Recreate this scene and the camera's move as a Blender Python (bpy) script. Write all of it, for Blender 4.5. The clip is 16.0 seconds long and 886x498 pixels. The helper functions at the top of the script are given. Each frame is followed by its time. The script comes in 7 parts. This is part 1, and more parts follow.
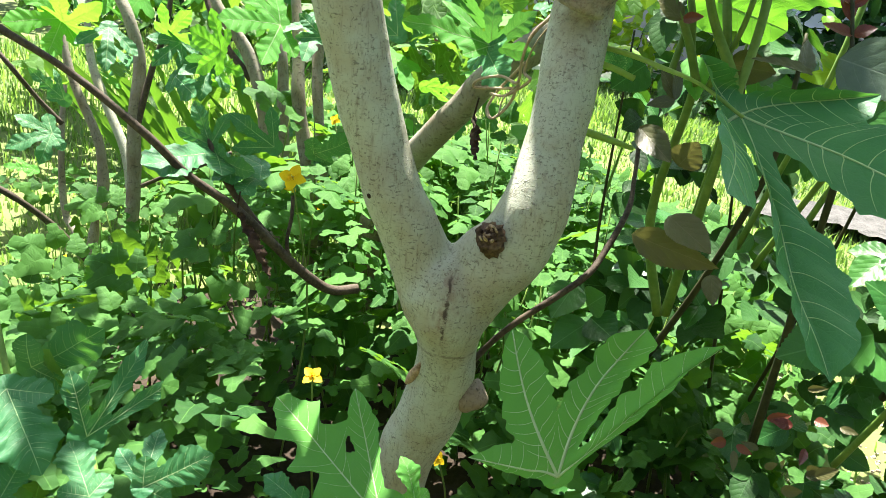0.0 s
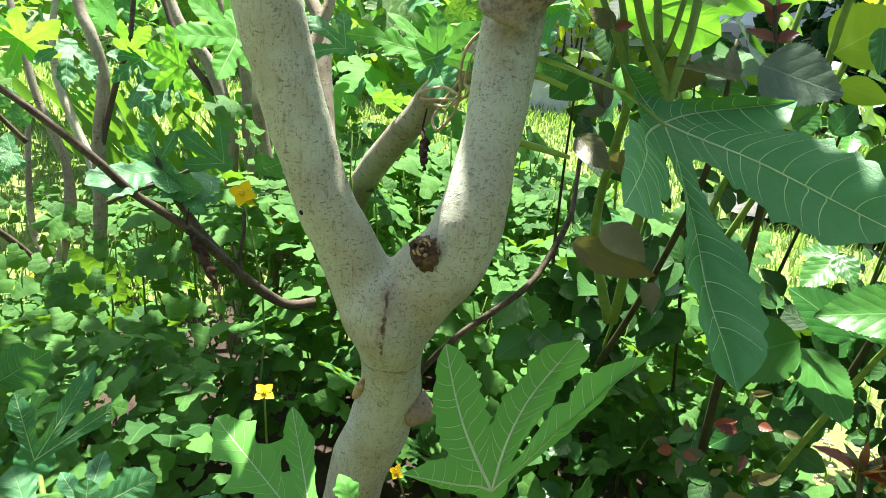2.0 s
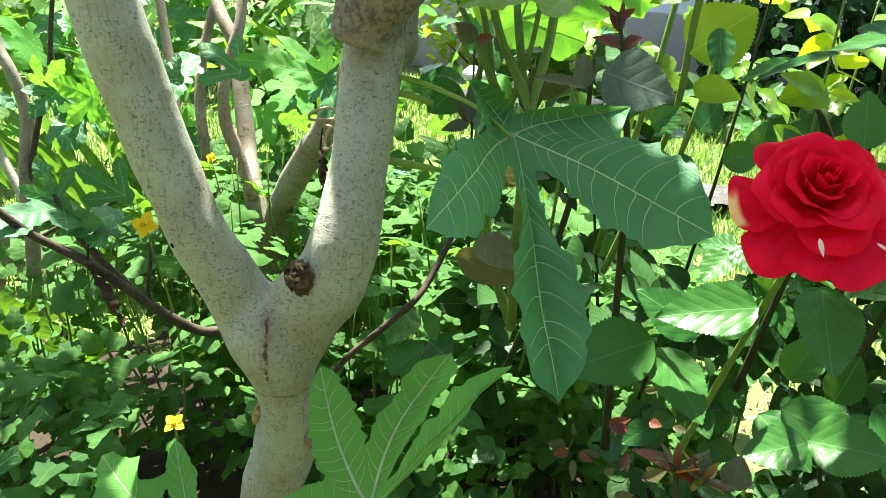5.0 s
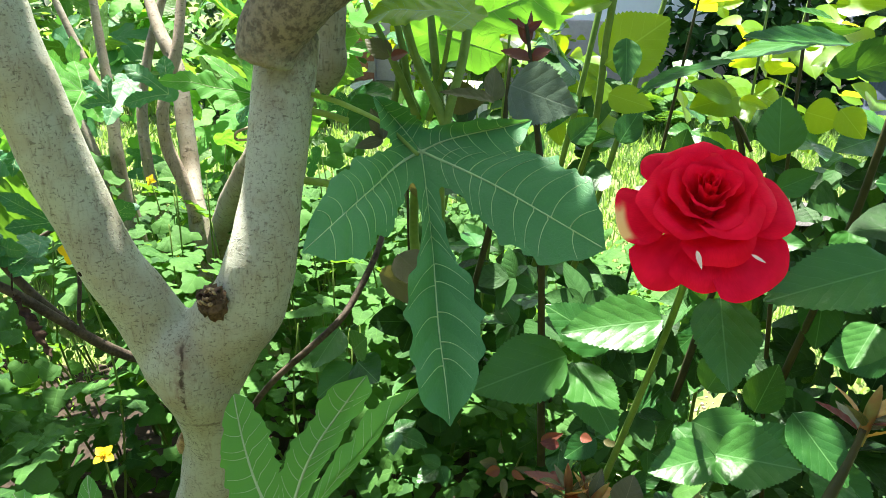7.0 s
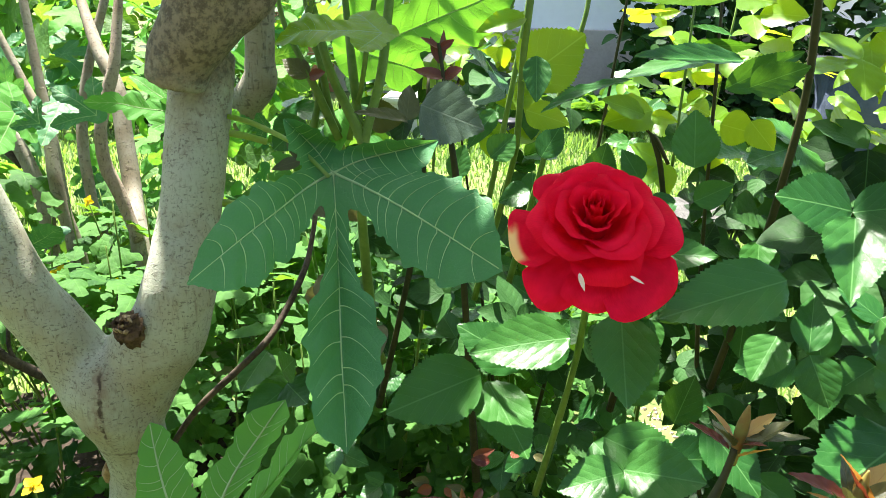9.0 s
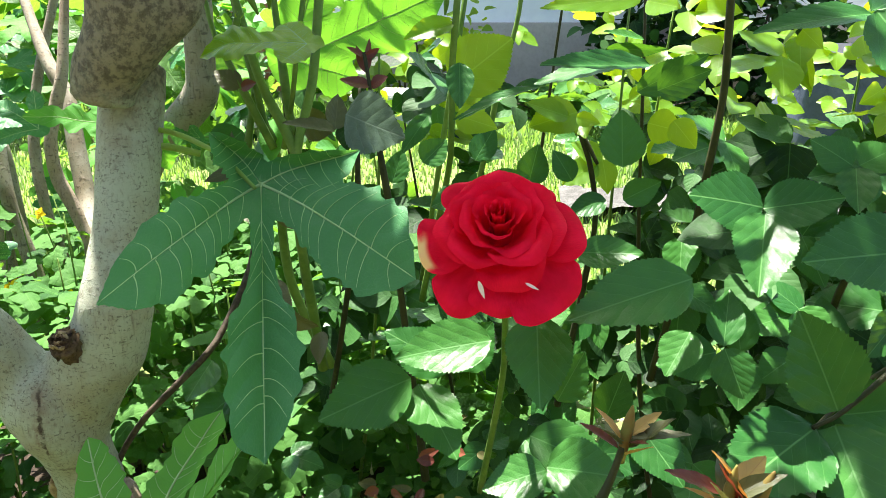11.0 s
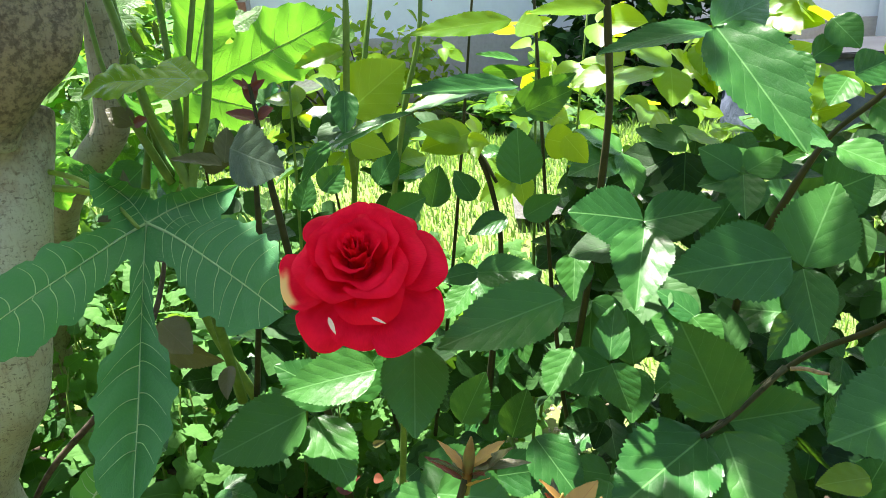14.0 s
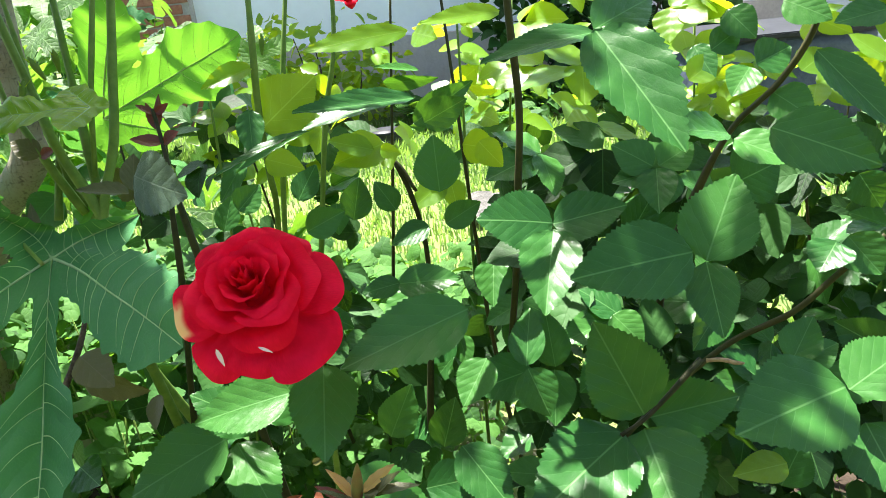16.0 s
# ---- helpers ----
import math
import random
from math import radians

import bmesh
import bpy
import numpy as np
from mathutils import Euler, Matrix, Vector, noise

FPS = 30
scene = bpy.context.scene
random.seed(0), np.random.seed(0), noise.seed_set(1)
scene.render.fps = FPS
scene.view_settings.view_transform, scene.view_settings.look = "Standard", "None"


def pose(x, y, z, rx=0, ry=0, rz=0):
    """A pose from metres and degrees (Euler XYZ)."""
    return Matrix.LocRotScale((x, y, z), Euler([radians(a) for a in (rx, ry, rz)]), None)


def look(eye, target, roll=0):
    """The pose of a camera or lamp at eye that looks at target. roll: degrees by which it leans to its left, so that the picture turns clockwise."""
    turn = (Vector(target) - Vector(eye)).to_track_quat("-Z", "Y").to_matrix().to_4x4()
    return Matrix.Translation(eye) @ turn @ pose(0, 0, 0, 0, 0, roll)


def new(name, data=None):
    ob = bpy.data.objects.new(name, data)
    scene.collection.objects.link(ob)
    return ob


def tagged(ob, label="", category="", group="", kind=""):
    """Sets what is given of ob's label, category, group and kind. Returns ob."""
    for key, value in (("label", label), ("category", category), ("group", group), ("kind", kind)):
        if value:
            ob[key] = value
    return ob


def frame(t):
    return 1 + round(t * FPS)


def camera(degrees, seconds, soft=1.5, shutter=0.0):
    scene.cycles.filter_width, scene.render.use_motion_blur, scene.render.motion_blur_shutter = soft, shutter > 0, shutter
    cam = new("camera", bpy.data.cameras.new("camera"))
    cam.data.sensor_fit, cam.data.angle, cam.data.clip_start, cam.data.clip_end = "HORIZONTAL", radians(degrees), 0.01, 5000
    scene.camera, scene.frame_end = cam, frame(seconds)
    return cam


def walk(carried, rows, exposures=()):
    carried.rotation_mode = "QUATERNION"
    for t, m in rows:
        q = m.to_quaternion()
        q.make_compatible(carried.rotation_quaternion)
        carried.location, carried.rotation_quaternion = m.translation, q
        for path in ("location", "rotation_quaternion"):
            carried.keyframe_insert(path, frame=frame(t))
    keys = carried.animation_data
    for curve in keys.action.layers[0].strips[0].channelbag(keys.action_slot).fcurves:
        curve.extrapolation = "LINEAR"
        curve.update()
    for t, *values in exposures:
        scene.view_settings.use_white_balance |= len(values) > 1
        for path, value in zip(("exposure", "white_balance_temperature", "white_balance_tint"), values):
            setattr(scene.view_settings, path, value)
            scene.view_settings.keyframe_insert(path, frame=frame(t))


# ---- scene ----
cam = camera(60.0, 16.0, 0.35)
PATH = [
    (0, (-0.0412, -0.1541, 0.9856), (-0.4712, 1.6290, 0.1884), 7.35),
    (0.5, (-0.0318, -0.1473, 0.9917), (-0.4615, 1.6369, 0.1969), 7.00),
    (1, (-0.0188, -0.1423, 0.9957), (-0.4445, 1.6468, 0.2096), 6.75),
    (1.5, (-0.0032, -0.1374, 0.9975), (-0.4267, 1.6525, 0.2120), 6.44),
    (2, (0.0142, -0.1313, 0.9992), (-0.4032, 1.6609, 0.2158), 6.05),
    (2.5, (0.0318, -0.1254, 1.0031), (-0.3837, 1.6670, 0.2192), 5.63),
    (3, (0.0498, -0.1218, 1.0095), (-0.3584, 1.6748, 0.2313), 5.19),
    (3.5, (0.0676, -0.1201, 1.0162), (-0.3339, 1.6784, 0.2389), 4.63),
    (4, (0.0860, -0.1167, 1.0209), (-0.3063, 1.6835, 0.2429), 3.80),
    (6.5, (0.1645, -0.0844, 1.0237), (-0.1760, 1.7404, 0.2792), 1.61),
    (7, (0.1785, -0.0784, 1.0250), (-0.1429, 1.7528, 0.2877), 1.49),
    (7.5, (0.1917, -0.0729, 1.0267), (-0.1161, 1.7605, 0.2893), 1.35),
    (8, (0.2041, -0.0687, 1.0293), (-0.0818, 1.7735, 0.3051), 1.55),
    (8.5, (0.2163, -0.0659, 1.0324), (-0.0552, 1.7798, 0.3116), 1.41),
    (9, (0.2284, -0.0638, 1.0357), (-0.0223, 1.7862, 0.3185), 0.85),
    (11.5, (0.2877, -0.0655, 1.0516), (0.1003, 1.7867, 0.3208), -0.75),
    (12, (0.3003, -0.0630, 1.0531), (0.1246, 1.7926, 0.3280), -1.13),
    (12.5, (0.3130, -0.0605, 1.0546), (0.1497, 1.7973, 0.3323), -1.45),
    (13, (0.3257, -0.0580, 1.0561), (0.1752, 1.8025, 0.3379), -1.82),
    (13.5, (0.3384, -0.0555, 1.0576), (0.1988, 1.8084, 0.3462), -2.31),
    (14, (0.3511, -0.0531, 1.0591), (0.2187, 1.8143, 0.3553), -2.94),
    (14.5, (0.3638, -0.0506, 1.0606), (0.2458, 1.8182, 0.3579), -3.73),
    (15, (0.3765, -0.0481, 1.0621), (0.2779, 1.8204, 0.3556), -4.46),
    (15.5, (0.3892, -0.0456, 1.0635), (0.3013, 1.8231, 0.3563), -4.85),
    (16, (0.4019, -0.0431, 1.0650), (0.3449, 1.8248, 0.3526), -5.97),
]
walk(cam, [(t, look(eye, target, roll)) for t, eye, target, roll in PATH])

# ---- light: high sun behind the garden, clear sky ----
SUN_EL, SUN_AZ = 66.0, -30.0   # degrees; azimuth from straight ahead, minus is to the west
world = bpy.data.worlds.new("sky")
scene.world = world
world.use_nodes = True
wn = world.node_tree
sky = wn.nodes.new("ShaderNodeTexSky")
sky.sky_type, sky.sun_disc = "NISHITA", False
sky.sun_elevation, sky.sun_rotation = radians(SUN_EL), radians(SUN_AZ)
sky.air_density, sky.dust_density = 1.0, 2.5
bg = wn.nodes["Background"]
wn.links.new(sky.outputs[0], bg.inputs[0])
bg.inputs[1].default_value = 0.060
sun = new("sun", bpy.data.lights.new("sun", "SUN"))
sun.data.energy, sun.data.angle, sun.data.color = 4.7, radians(0.55), (1.0, 0.925, 0.87)
to_sun = Vector((math.sin(radians(SUN_AZ)) * math.cos(radians(SUN_EL)), math.cos(radians(SUN_AZ)) * math.cos(radians(SUN_EL)), math.sin(radians(SUN_EL))))
sun.matrix_world = look(to_sun * 20, (0, 0, 0))
scene.view_settings.exposure = 2.84

# ---- materials ----


def nodes_of(name):
    m = bpy.data.materials.new(name)
    m.use_nodes = True
    return m, m.node_tree, m.node_tree.nodes["Principled BSDF"], m.node_tree.nodes["Material Output"]


def mathn(nt, op, a, b=None, c=None):
    n = nt.nodes.new("ShaderNodeMath")
    n.operation = op
    for i, v in enumerate((a, b, c)):
        if v is None:
            continue
        if isinstance(v, (int, float)):
            n.inputs[i].default_value = v
        else:
            nt.links.new(v, n.inputs[i])
    return n.outputs[0]


def mix_col(nt, fac, a, b):
    n = nt.nodes.new("ShaderNodeMix")
    n.data_type = "RGBA"
    for sock, v in ((n.inputs[0], fac), (n.inputs[6], a), (n.inputs[7], b)):
        if isinstance(v, (int, float)):
            sock.default_value = v
        elif isinstance(v, tuple):
            sock.default_value = (*v, 1)
        else:
            nt.links.new(v, sock)
    return n.outputs[2]


def noise_of(nt, scale, detail=4.0, rough=0.55, coord="Object", squash=None):
    tc = nt.nodes.new("ShaderNodeTexCoord")
    src = tc.outputs[coord]
    if squash:
        mp = nt.nodes.new("ShaderNodeMapping")
        mp.inputs["Scale"].default_value = squash
        nt.links.new(src, mp.inputs[0])
        src = mp.outputs[0]
    n = nt.nodes.new("ShaderNodeTexNoise")
    n.inputs["Scale"].default_value, n.inputs["Detail"].default_value, n.inputs["Roughness"].default_value = scale, detail, rough
    nt.links.new(src, n.inputs["Vector"])
    return n.outputs[0]


def ramp(nt, v, lo, hi):
    n = nt.nodes.new("ShaderNodeMapRange")
    n.interpolation_type = "SMOOTHSTEP"
    n.inputs[1].default_value, n.inputs[2].default_value = lo, hi
    nt.links.new(v, n.inputs[0])
    return n.outputs[0]


def bump(nt, bsdf, height, strength, dist=0.002, other=None):
    n = nt.nodes.new("ShaderNodeBump")
    n.inputs["Strength"].default_value, n.inputs["Distance"].default_value = strength, dist
    nt.links.new(height, n.inputs["Height"])
    for s in (bsdf, *(other or ())):
        nt.links.new(n.outputs[0], s.inputs["Normal"])


def leaf_mat(name, dark, light, vein, thru, gloss=0.42, glow=0.45, veins=7.0, slant=0.75, vein_w=0.05, relief=0.5, spots=None, island=False, spec=0.4, rib=0.010, side_k=0.65):
    """Leaf: waxy top, side veins from the leaf's own coordinates, light through the blade."""
    m, nt, bsdf, out = nodes_of(name)
    uv = nt.nodes.new("ShaderNodeUVMap")
    sep = nt.nodes.new("ShaderNodeSeparateXYZ")
    nt.links.new(uv.outputs[0], sep.inputs[0])
    ax = mathn(nt, "ABSOLUTE", mathn(nt, "SUBTRACT", sep.outputs[0], 0.5))
    along = mathn(nt, "SUBTRACT", sep.outputs[1], mathn(nt, "MULTIPLY", ax, slant))
    wob = noise_of(nt, 9.0, 2.0, coord="UV")
    saw = mathn(nt, "FRACT", mathn(nt, "ADD", mathn(nt, "MULTIPLY", along, veins), mathn(nt, "MULTIPLY", wob, 0.35)))
    tri = mathn(nt, "ABSOLUTE", mathn(nt, "SUBTRACT", saw, 0.5))
    side = ramp(nt, tri, 0.5 - vein_w * 1.5, 0.5)
    mid = ramp(nt, mathn(nt, "MULTIPLY", ax, -1.0), -rib * 1.6, -rib * 0.5)
    fine = nt.nodes.new("ShaderNodeTexVoronoi")
    fine.feature = "DISTANCE_TO_EDGE"
    fine.inputs["Scale"].default_value = 55.0
    nt.links.new(uv.outputs[0], fine.inputs["Vector"])
    net = ramp(nt, mathn(nt, "MULTIPLY", fine.outputs["Distance"], -1.0), -0.09, 0.0)
    mask = mathn(nt, "MAXIMUM", mid, mathn(nt, "MULTIPLY", side, side_k))
    mask = mathn(nt, "MAXIMUM", mask, mathn(nt, "MULTIPLY", net, 0.16))
    if island:
        rnd = nt.nodes.new("ShaderNodeNewGeometry").outputs["Random Per Island"]
    else:
        rnd = nt.nodes.new("ShaderNodeObjectInfo").outputs["Random"]
    tone = mathn(nt, "ADD", mathn(nt, "MULTIPLY", noise_of(nt, 3.0, 3.0, coord="UV"), 0.5), mathn(nt, "MULTIPLY", rnd, 0.75))
    col = mix_col(nt, ramp(nt, tone, 0.2, 0.95), dark, light)
    if spots:
        sp = mathn(nt, "MAXIMUM", ramp(nt, noise_of(nt, 26.0, 5.0, 0.7, coord="UV"), 0.66, 0.74), ramp(nt, noise_of(nt, 120.0, 2.0, 0.5, coord="UV"), 0.66, 0.72))
        col = mix_col(nt, mathn(nt, "MULTIPLY", sp, 0.55), col, spots)
    col = mix_col(nt, mask, col, vein)
    nt.links.new(col, bsdf.inputs["Base Color"])
    bsdf.inputs["Roughness"].default_value = gloss
    bsdf.inputs["Specular IOR Level"].default_value = spec
    nt.links.new(mathn(nt, "ADD", gloss - 0.08, mathn(nt, "MULTIPLY", noise_of(nt, 14.0, 3.0, coord="UV"), 0.22)), bsdf.inputs["Roughness"])
    tr = nt.nodes.new("ShaderNodeBsdfTranslucent")
    tcol = mix_col(nt, mathn(nt, "MULTIPLY", mask, 0.5), thru, tuple(c * 1.15 for c in thru))
    nt.links.new(tcol, tr.inputs[0])
    puff = mathn(nt, "SUBTRACT", mathn(nt, "SUBTRACT", 1.0, mathn(nt, "POWER", mathn(nt, "MULTIPLY", tri, 2.0), 2.0)), mathn(nt, "MULTIPLY", mask, 0.6))
    crinkle = mathn(nt, "MULTIPLY", noise_of(nt, 11.0, 3.0, 0.6, coord="UV"), 1.6)
    bump(nt, bsdf, mathn(nt, "ADD", mathn(nt, "ADD", puff, crinkle), mathn(nt, "MULTIPLY", net, -0.12)), relief, 0.0025, (tr,))
    mx = nt.nodes.new("ShaderNodeMixShader")
    mx.inputs[0].default_value = glow
    nt.links.new(bsdf.outputs[0], mx.inputs[1])
    nt.links.new(tr.outputs[0], mx.inputs[2])
    nt.links.new(mx.outputs[0], out.inputs[0])
    return m


def plain_mat(name, a, b, scale=40.0, rough=0.7, relief=0.3, dist=0.002, thru=None, glow=0.3, squash=None):
    m, nt, bsdf, out = nodes_of(name)
    n = noise_of(nt, scale, 5.0, 0.6, squash=squash)
    big = noise_of(nt, scale * 0.17, 3.0, 0.5)
    f = mathn(nt, "ADD", mathn(nt, "MULTIPLY", n, 0.6), mathn(nt, "MULTIPLY", big, 0.5))
    nt.links.new(mix_col(nt, ramp(nt, f, 0.35, 0.72), a, b), bsdf.inputs["Base Color"])
    bsdf.inputs["Roughness"].default_value = rough
    bsdf.inputs["Specular IOR Level"].default_value = 0.18
    bump(nt, bsdf, n, relief, dist)
    if thru:
        tr = nt.nodes.new("ShaderNodeBsdfTranslucent")
        tr.inputs[0].default_value = (*thru, 1)
        mx = nt.nodes.new("ShaderNodeMixShader")
        mx.inputs[0].default_value = glow
        nt.links.new(bsdf.outputs[0], mx.inputs[1])
        nt.links.new(tr.outputs[0], mx.inputs[2])
        nt.links.new(mx.outputs[0], out.inputs[0])
    return m


def bark_mat(name, base, warm, dark, speck=1.0, lent=150.0, old=None):
    """Smooth fig bark: pale grey with fine upright grain, warm blotches and small dark pores."""
    m, nt, bsdf, out = nodes_of(name)
    grain = noise_of(nt, 260.0, 4.0, 0.65, squash=(1, 1, 0.16))
    cross = noise_of(nt, 420.0, 3.0, 0.6, squash=(0.35, 0.35, 1.2))
    blotch = noise_of(nt, 17.0, 5.0, 0.6)
    broad = noise_of(nt, 5.0, 2.0, 0.5)
    fleck = noise_of(nt, lent * 2.1, 2.0, 0.5, squash=(1, 1, 0.42))
    dash = noise_of(nt, lent * 1.6, 2.0, 0.5, squash=(0.45, 0.45, 1))
    where = ramp(nt, noise_of(nt, 30.0, 3.0), 0.30, 0.52)
    pore = mathn(nt, "MULTIPLY", mathn(nt, "MAXIMUM", ramp(nt, fleck, 0.60, 0.70), ramp(nt, dash, 0.59, 0.69)), where)
    col = mix_col(nt, ramp(nt, blotch, 0.38, 0.7), base, warm)
    col = mix_col(nt, mathn(nt, "MULTIPLY", ramp(nt, grain, 0.5, 0.75), 0.6), col, dark)
    col = mix_col(nt, mathn(nt, "MULTIPLY", ramp(nt, cross, 0.56, 0.72), 0.35), col, dark)
    col = mix_col(nt, mathn(nt, "MULTIPLY", pore, 0.55 * speck), col, tuple(c * 0.35 for c in dark))
    col = mix_col(nt, mathn(nt, "MULTIPLY", ramp(nt, broad, 0.55, 0.75), 0.3), col, dark)
    if old:
        # the older, brown, wrinkled bark of the swollen collar on the one limb
        pos = nt.nodes.new("ShaderNodeSeparateXYZ")
        nt.links.new(nt.nodes.new("ShaderNodeTexCoord").outputs["Object"], pos.inputs[0])
        up = mathn(nt, "ADD", pos.outputs[2], mathn(nt, "MULTIPLY", noise_of(nt, 55.0, 4.0, 0.6), 0.12))
        up = mathn(nt, "ADD", up, mathn(nt, "MULTIPLY", pos.outputs[0], 0.35))
        age = mathn(nt, "MULTIPLY", ramp(nt, up, old + 0.0, old + 0.09), ramp(nt, pos.outputs[0], -0.22, -0.20))
        # reddish seam below the fork, and the crease round the trunk under it
        wob = mathn(nt, "MULTIPLY", mathn(nt, "SUBTRACT", noise_of(nt, 45.0, 4.0, 0.65), 0.5), 0.014)
        off = mathn(nt, "ABSOLUTE", mathn(nt, "ADD", mathn(nt, "ADD", pos.outputs[0], 0.1975), wob))
        tall = mathn(nt, "MULTIPLY", ramp(nt, pos.outputs[2], 0.542, 0.575), mathn(nt, "SUBTRACT", 1.0, ramp(nt, pos.outputs[2], 0.630, 0.657)))
        core = mathn(nt, "SUBTRACT", 1.0, ramp(nt, off, 0.0006, 0.0026))
        wide = mathn(nt, "SUBTRACT", 1.0, ramp(nt, off, 0.002, 0.013))
        seam = mathn(nt, "MULTIPLY", tall, mathn(nt, "MULTIPLY", core, ramp(nt, noise_of(nt, 130.0, 3.0), 0.36, 0.55)))
        col = mix_col(nt, mathn(nt, "MULTIPLY", mathn(nt, "MULTIPLY", tall, wide), mathn(nt, "MULTIPLY", ramp(nt, noise_of(nt, 90.0, 4.0, 0.7), 0.38, 0.62), 0.55)), col, (0.17, 0.10, 0.07))
        col = mix_col(nt, mathn(nt, "MULTIPLY", seam, 0.85), col, (0.035, 0.018, 0.012))
        lev = mathn(nt, "ABSOLUTE", mathn(nt, "ADD", mathn(nt, "SUBTRACT", pos.outputs[2], 0.5394), mathn(nt, "MULTIPLY", wob, 0.9)))
        col = mix_col(nt, mathn(nt, "MULTIPLY", mathn(nt, "SUBTRACT", 1.0, ramp(nt, lev, 0.0006, 0.0030)), mathn(nt, "MULTIPLY", ramp(nt, noise_of(nt, 60.0, 3.0), 0.42, 0.62), 0.55)), col, (0.06, 0.04, 0.028))
        col = mix_col(nt, mathn(nt, "MULTIPLY", age, 0.85), col, mix_col(nt, ramp(nt, noise_of(nt, 130.0, 5.0, 0.7), 0.40, 0.62), (0.20, 0.155, 0.105), (0.055, 0.036, 0.024)))
    nt.links.new(col, bsdf.inputs["Base Color"])
    bsdf.inputs["Roughness"].default_value = 0.78
    bsdf.inputs["Specular IOR Level"].default_value = 0.25
    h = mathn(nt, "ADD", mathn(nt, "MULTIPLY", grain, 0.5), mathn(nt, "ADD", mathn(nt, "MULTIPLY", cross, 0.4), mathn(nt, "MULTIPLY", pore, 0.6)))
    bump(nt, bsdf, h, 0.55, 0.0016)
    return m


BARK = bark_mat("pale_fig_bark", (0.345, 0.37, 0.285), (0.29, 0.28, 0.19), (0.13, 0.105, 0.07), 1.0, 250.0, 0.879)
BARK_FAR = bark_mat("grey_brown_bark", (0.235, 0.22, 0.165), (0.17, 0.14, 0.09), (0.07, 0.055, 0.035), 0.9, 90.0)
TWIG = plain_mat("dark_twig_bark", (0.028, 0.022, 0.015), (0.085, 0.068, 0.046), 220.0, 0.75, 0.5)
SCAR = plain_mat("weathered_cut_wood", (0.10, 0.06, 0.035), (0.42, 0.31, 0.19), 160.0, 0.85, 0.8)
BURL = bark_mat("brown_collar_bark", (0.27, 0.225, 0.165), (0.20, 0.15, 0.10), (0.06, 0.04, 0.025), 1.0, 150.0)
CRACK = plain_mat("reddish_bark_seam", (0.045, 0.024, 0.016), (0.22, 0.15, 0.10), 180.0, 0.9, 0.9, 0.003)
DEAD_WOOD = plain_mat("rotten_wood", (0.018, 0.011, 0.007), (0.13, 0.085, 0.05), 190.0, 0.9, 0.9, 0.003)
CHIP = plain_mat("split_tan_wood", (0.16, 0.10, 0.055), (0.46, 0.35, 0.21), 240.0, 0.85, 0.7)
STRING = plain_mat("old_garden_string", (0.24, 0.18, 0.11), (0.42, 0.34, 0.22), 500.0, 0.9, 0.6)
DEAD = plain_mat("dead_brown_leaf", (0.010, 0.006, 0.004), (0.055, 0.034, 0.020), 120.0, 0.85, 0.6, 0.003)

FIG = leaf_mat("fig_leaf", (0.022, 0.110, 0.040), (0.046, 0.165, 0.060), (0.11, 0.24, 0.10), (0.14, 0.42, 0.05), 0.46, 0.20, 7.0, 1.0, 0.014, 0.28, (0.10, 0.20, 0.10), spec=0.2, rib=0.003, side_k=0.15)
# paler copy of the fig leaf: light through the blades put into the colour
FIG_LIGHT = leaf_mat("pale_lit_fig_leaf", (0.078, 0.255, 0.050), (0.115, 0.335, 0.066), (0.15, 0.29, 0.09), (0.20, 0.52, 0.03), 0.65, 0.40, 7.0, 1.0, 0.02, 0.2, spec=0.12, rib=0.005, side_k=0.15)
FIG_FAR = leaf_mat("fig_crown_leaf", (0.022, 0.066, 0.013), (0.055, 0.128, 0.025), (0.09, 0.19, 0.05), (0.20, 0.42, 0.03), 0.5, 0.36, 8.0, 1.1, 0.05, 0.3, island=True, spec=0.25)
ROSE_LEAF = leaf_mat("rose_leaf", (0.012, 0.068, 0.013), (0.036, 0.130, 0.022), (0.075, 0.190, 0.055), (0.15, 0.40, 0.02), 0.30, 0.14, 6.0, 0.95, 0.020, 0.13, (0.07, 0.15, 0.06), spec=0.26, side_k=0.6)
# near-black copy of the rose leaf: shade inside the shrubs put into the colour
ROSE_LEAF_SHADE = leaf_mat("rose_leaf_in_shade", (0.002, 0.012, 0.003), (0.030, 0.090, 0.022), (0.03, 0.085, 0.022), (0.16, 0.40, 0.02), 0.5, 0.08, 5.0, 0.8, 0.02, 0.2, island=True, spec=0.1)
# sunlit copy of the rose leaf: the backlit yellow glow is in its colours
LIT_LEAF = leaf_mat("lit_through_leaf", (0.050, 0.145, 0.012), (0.10, 0.22, 0.018), (0.18, 0.30, 0.06), (0.52, 0.68, 0.012), 0.32, 0.5, 5.0, 0.95, 0.02, 0.05, spec=0.3)
GREY_LEAF = leaf_mat("dull_grey_green_leaf", (0.048, 0.085, 0.048), (0.105, 0.155, 0.10), (0.12, 0.16, 0.11), (0.12, 0.16, 0.06), 0.34, 0.12, 5.0, 0.8, 0.02, 0.2, (0.05, 0.05, 0.05), spec=0.4)
RED_LEAF = leaf_mat("young_red_rose_leaf", (0.07, 0.012, 0.010), (0.14, 0.045, 0.022), (0.16, 0.06, 0.03), (0.30, 0.06, 0.02), 0.35, 0.25, 6.0, 0.8, 0.02, 0.12, (0.05, 0.05, 0.02))
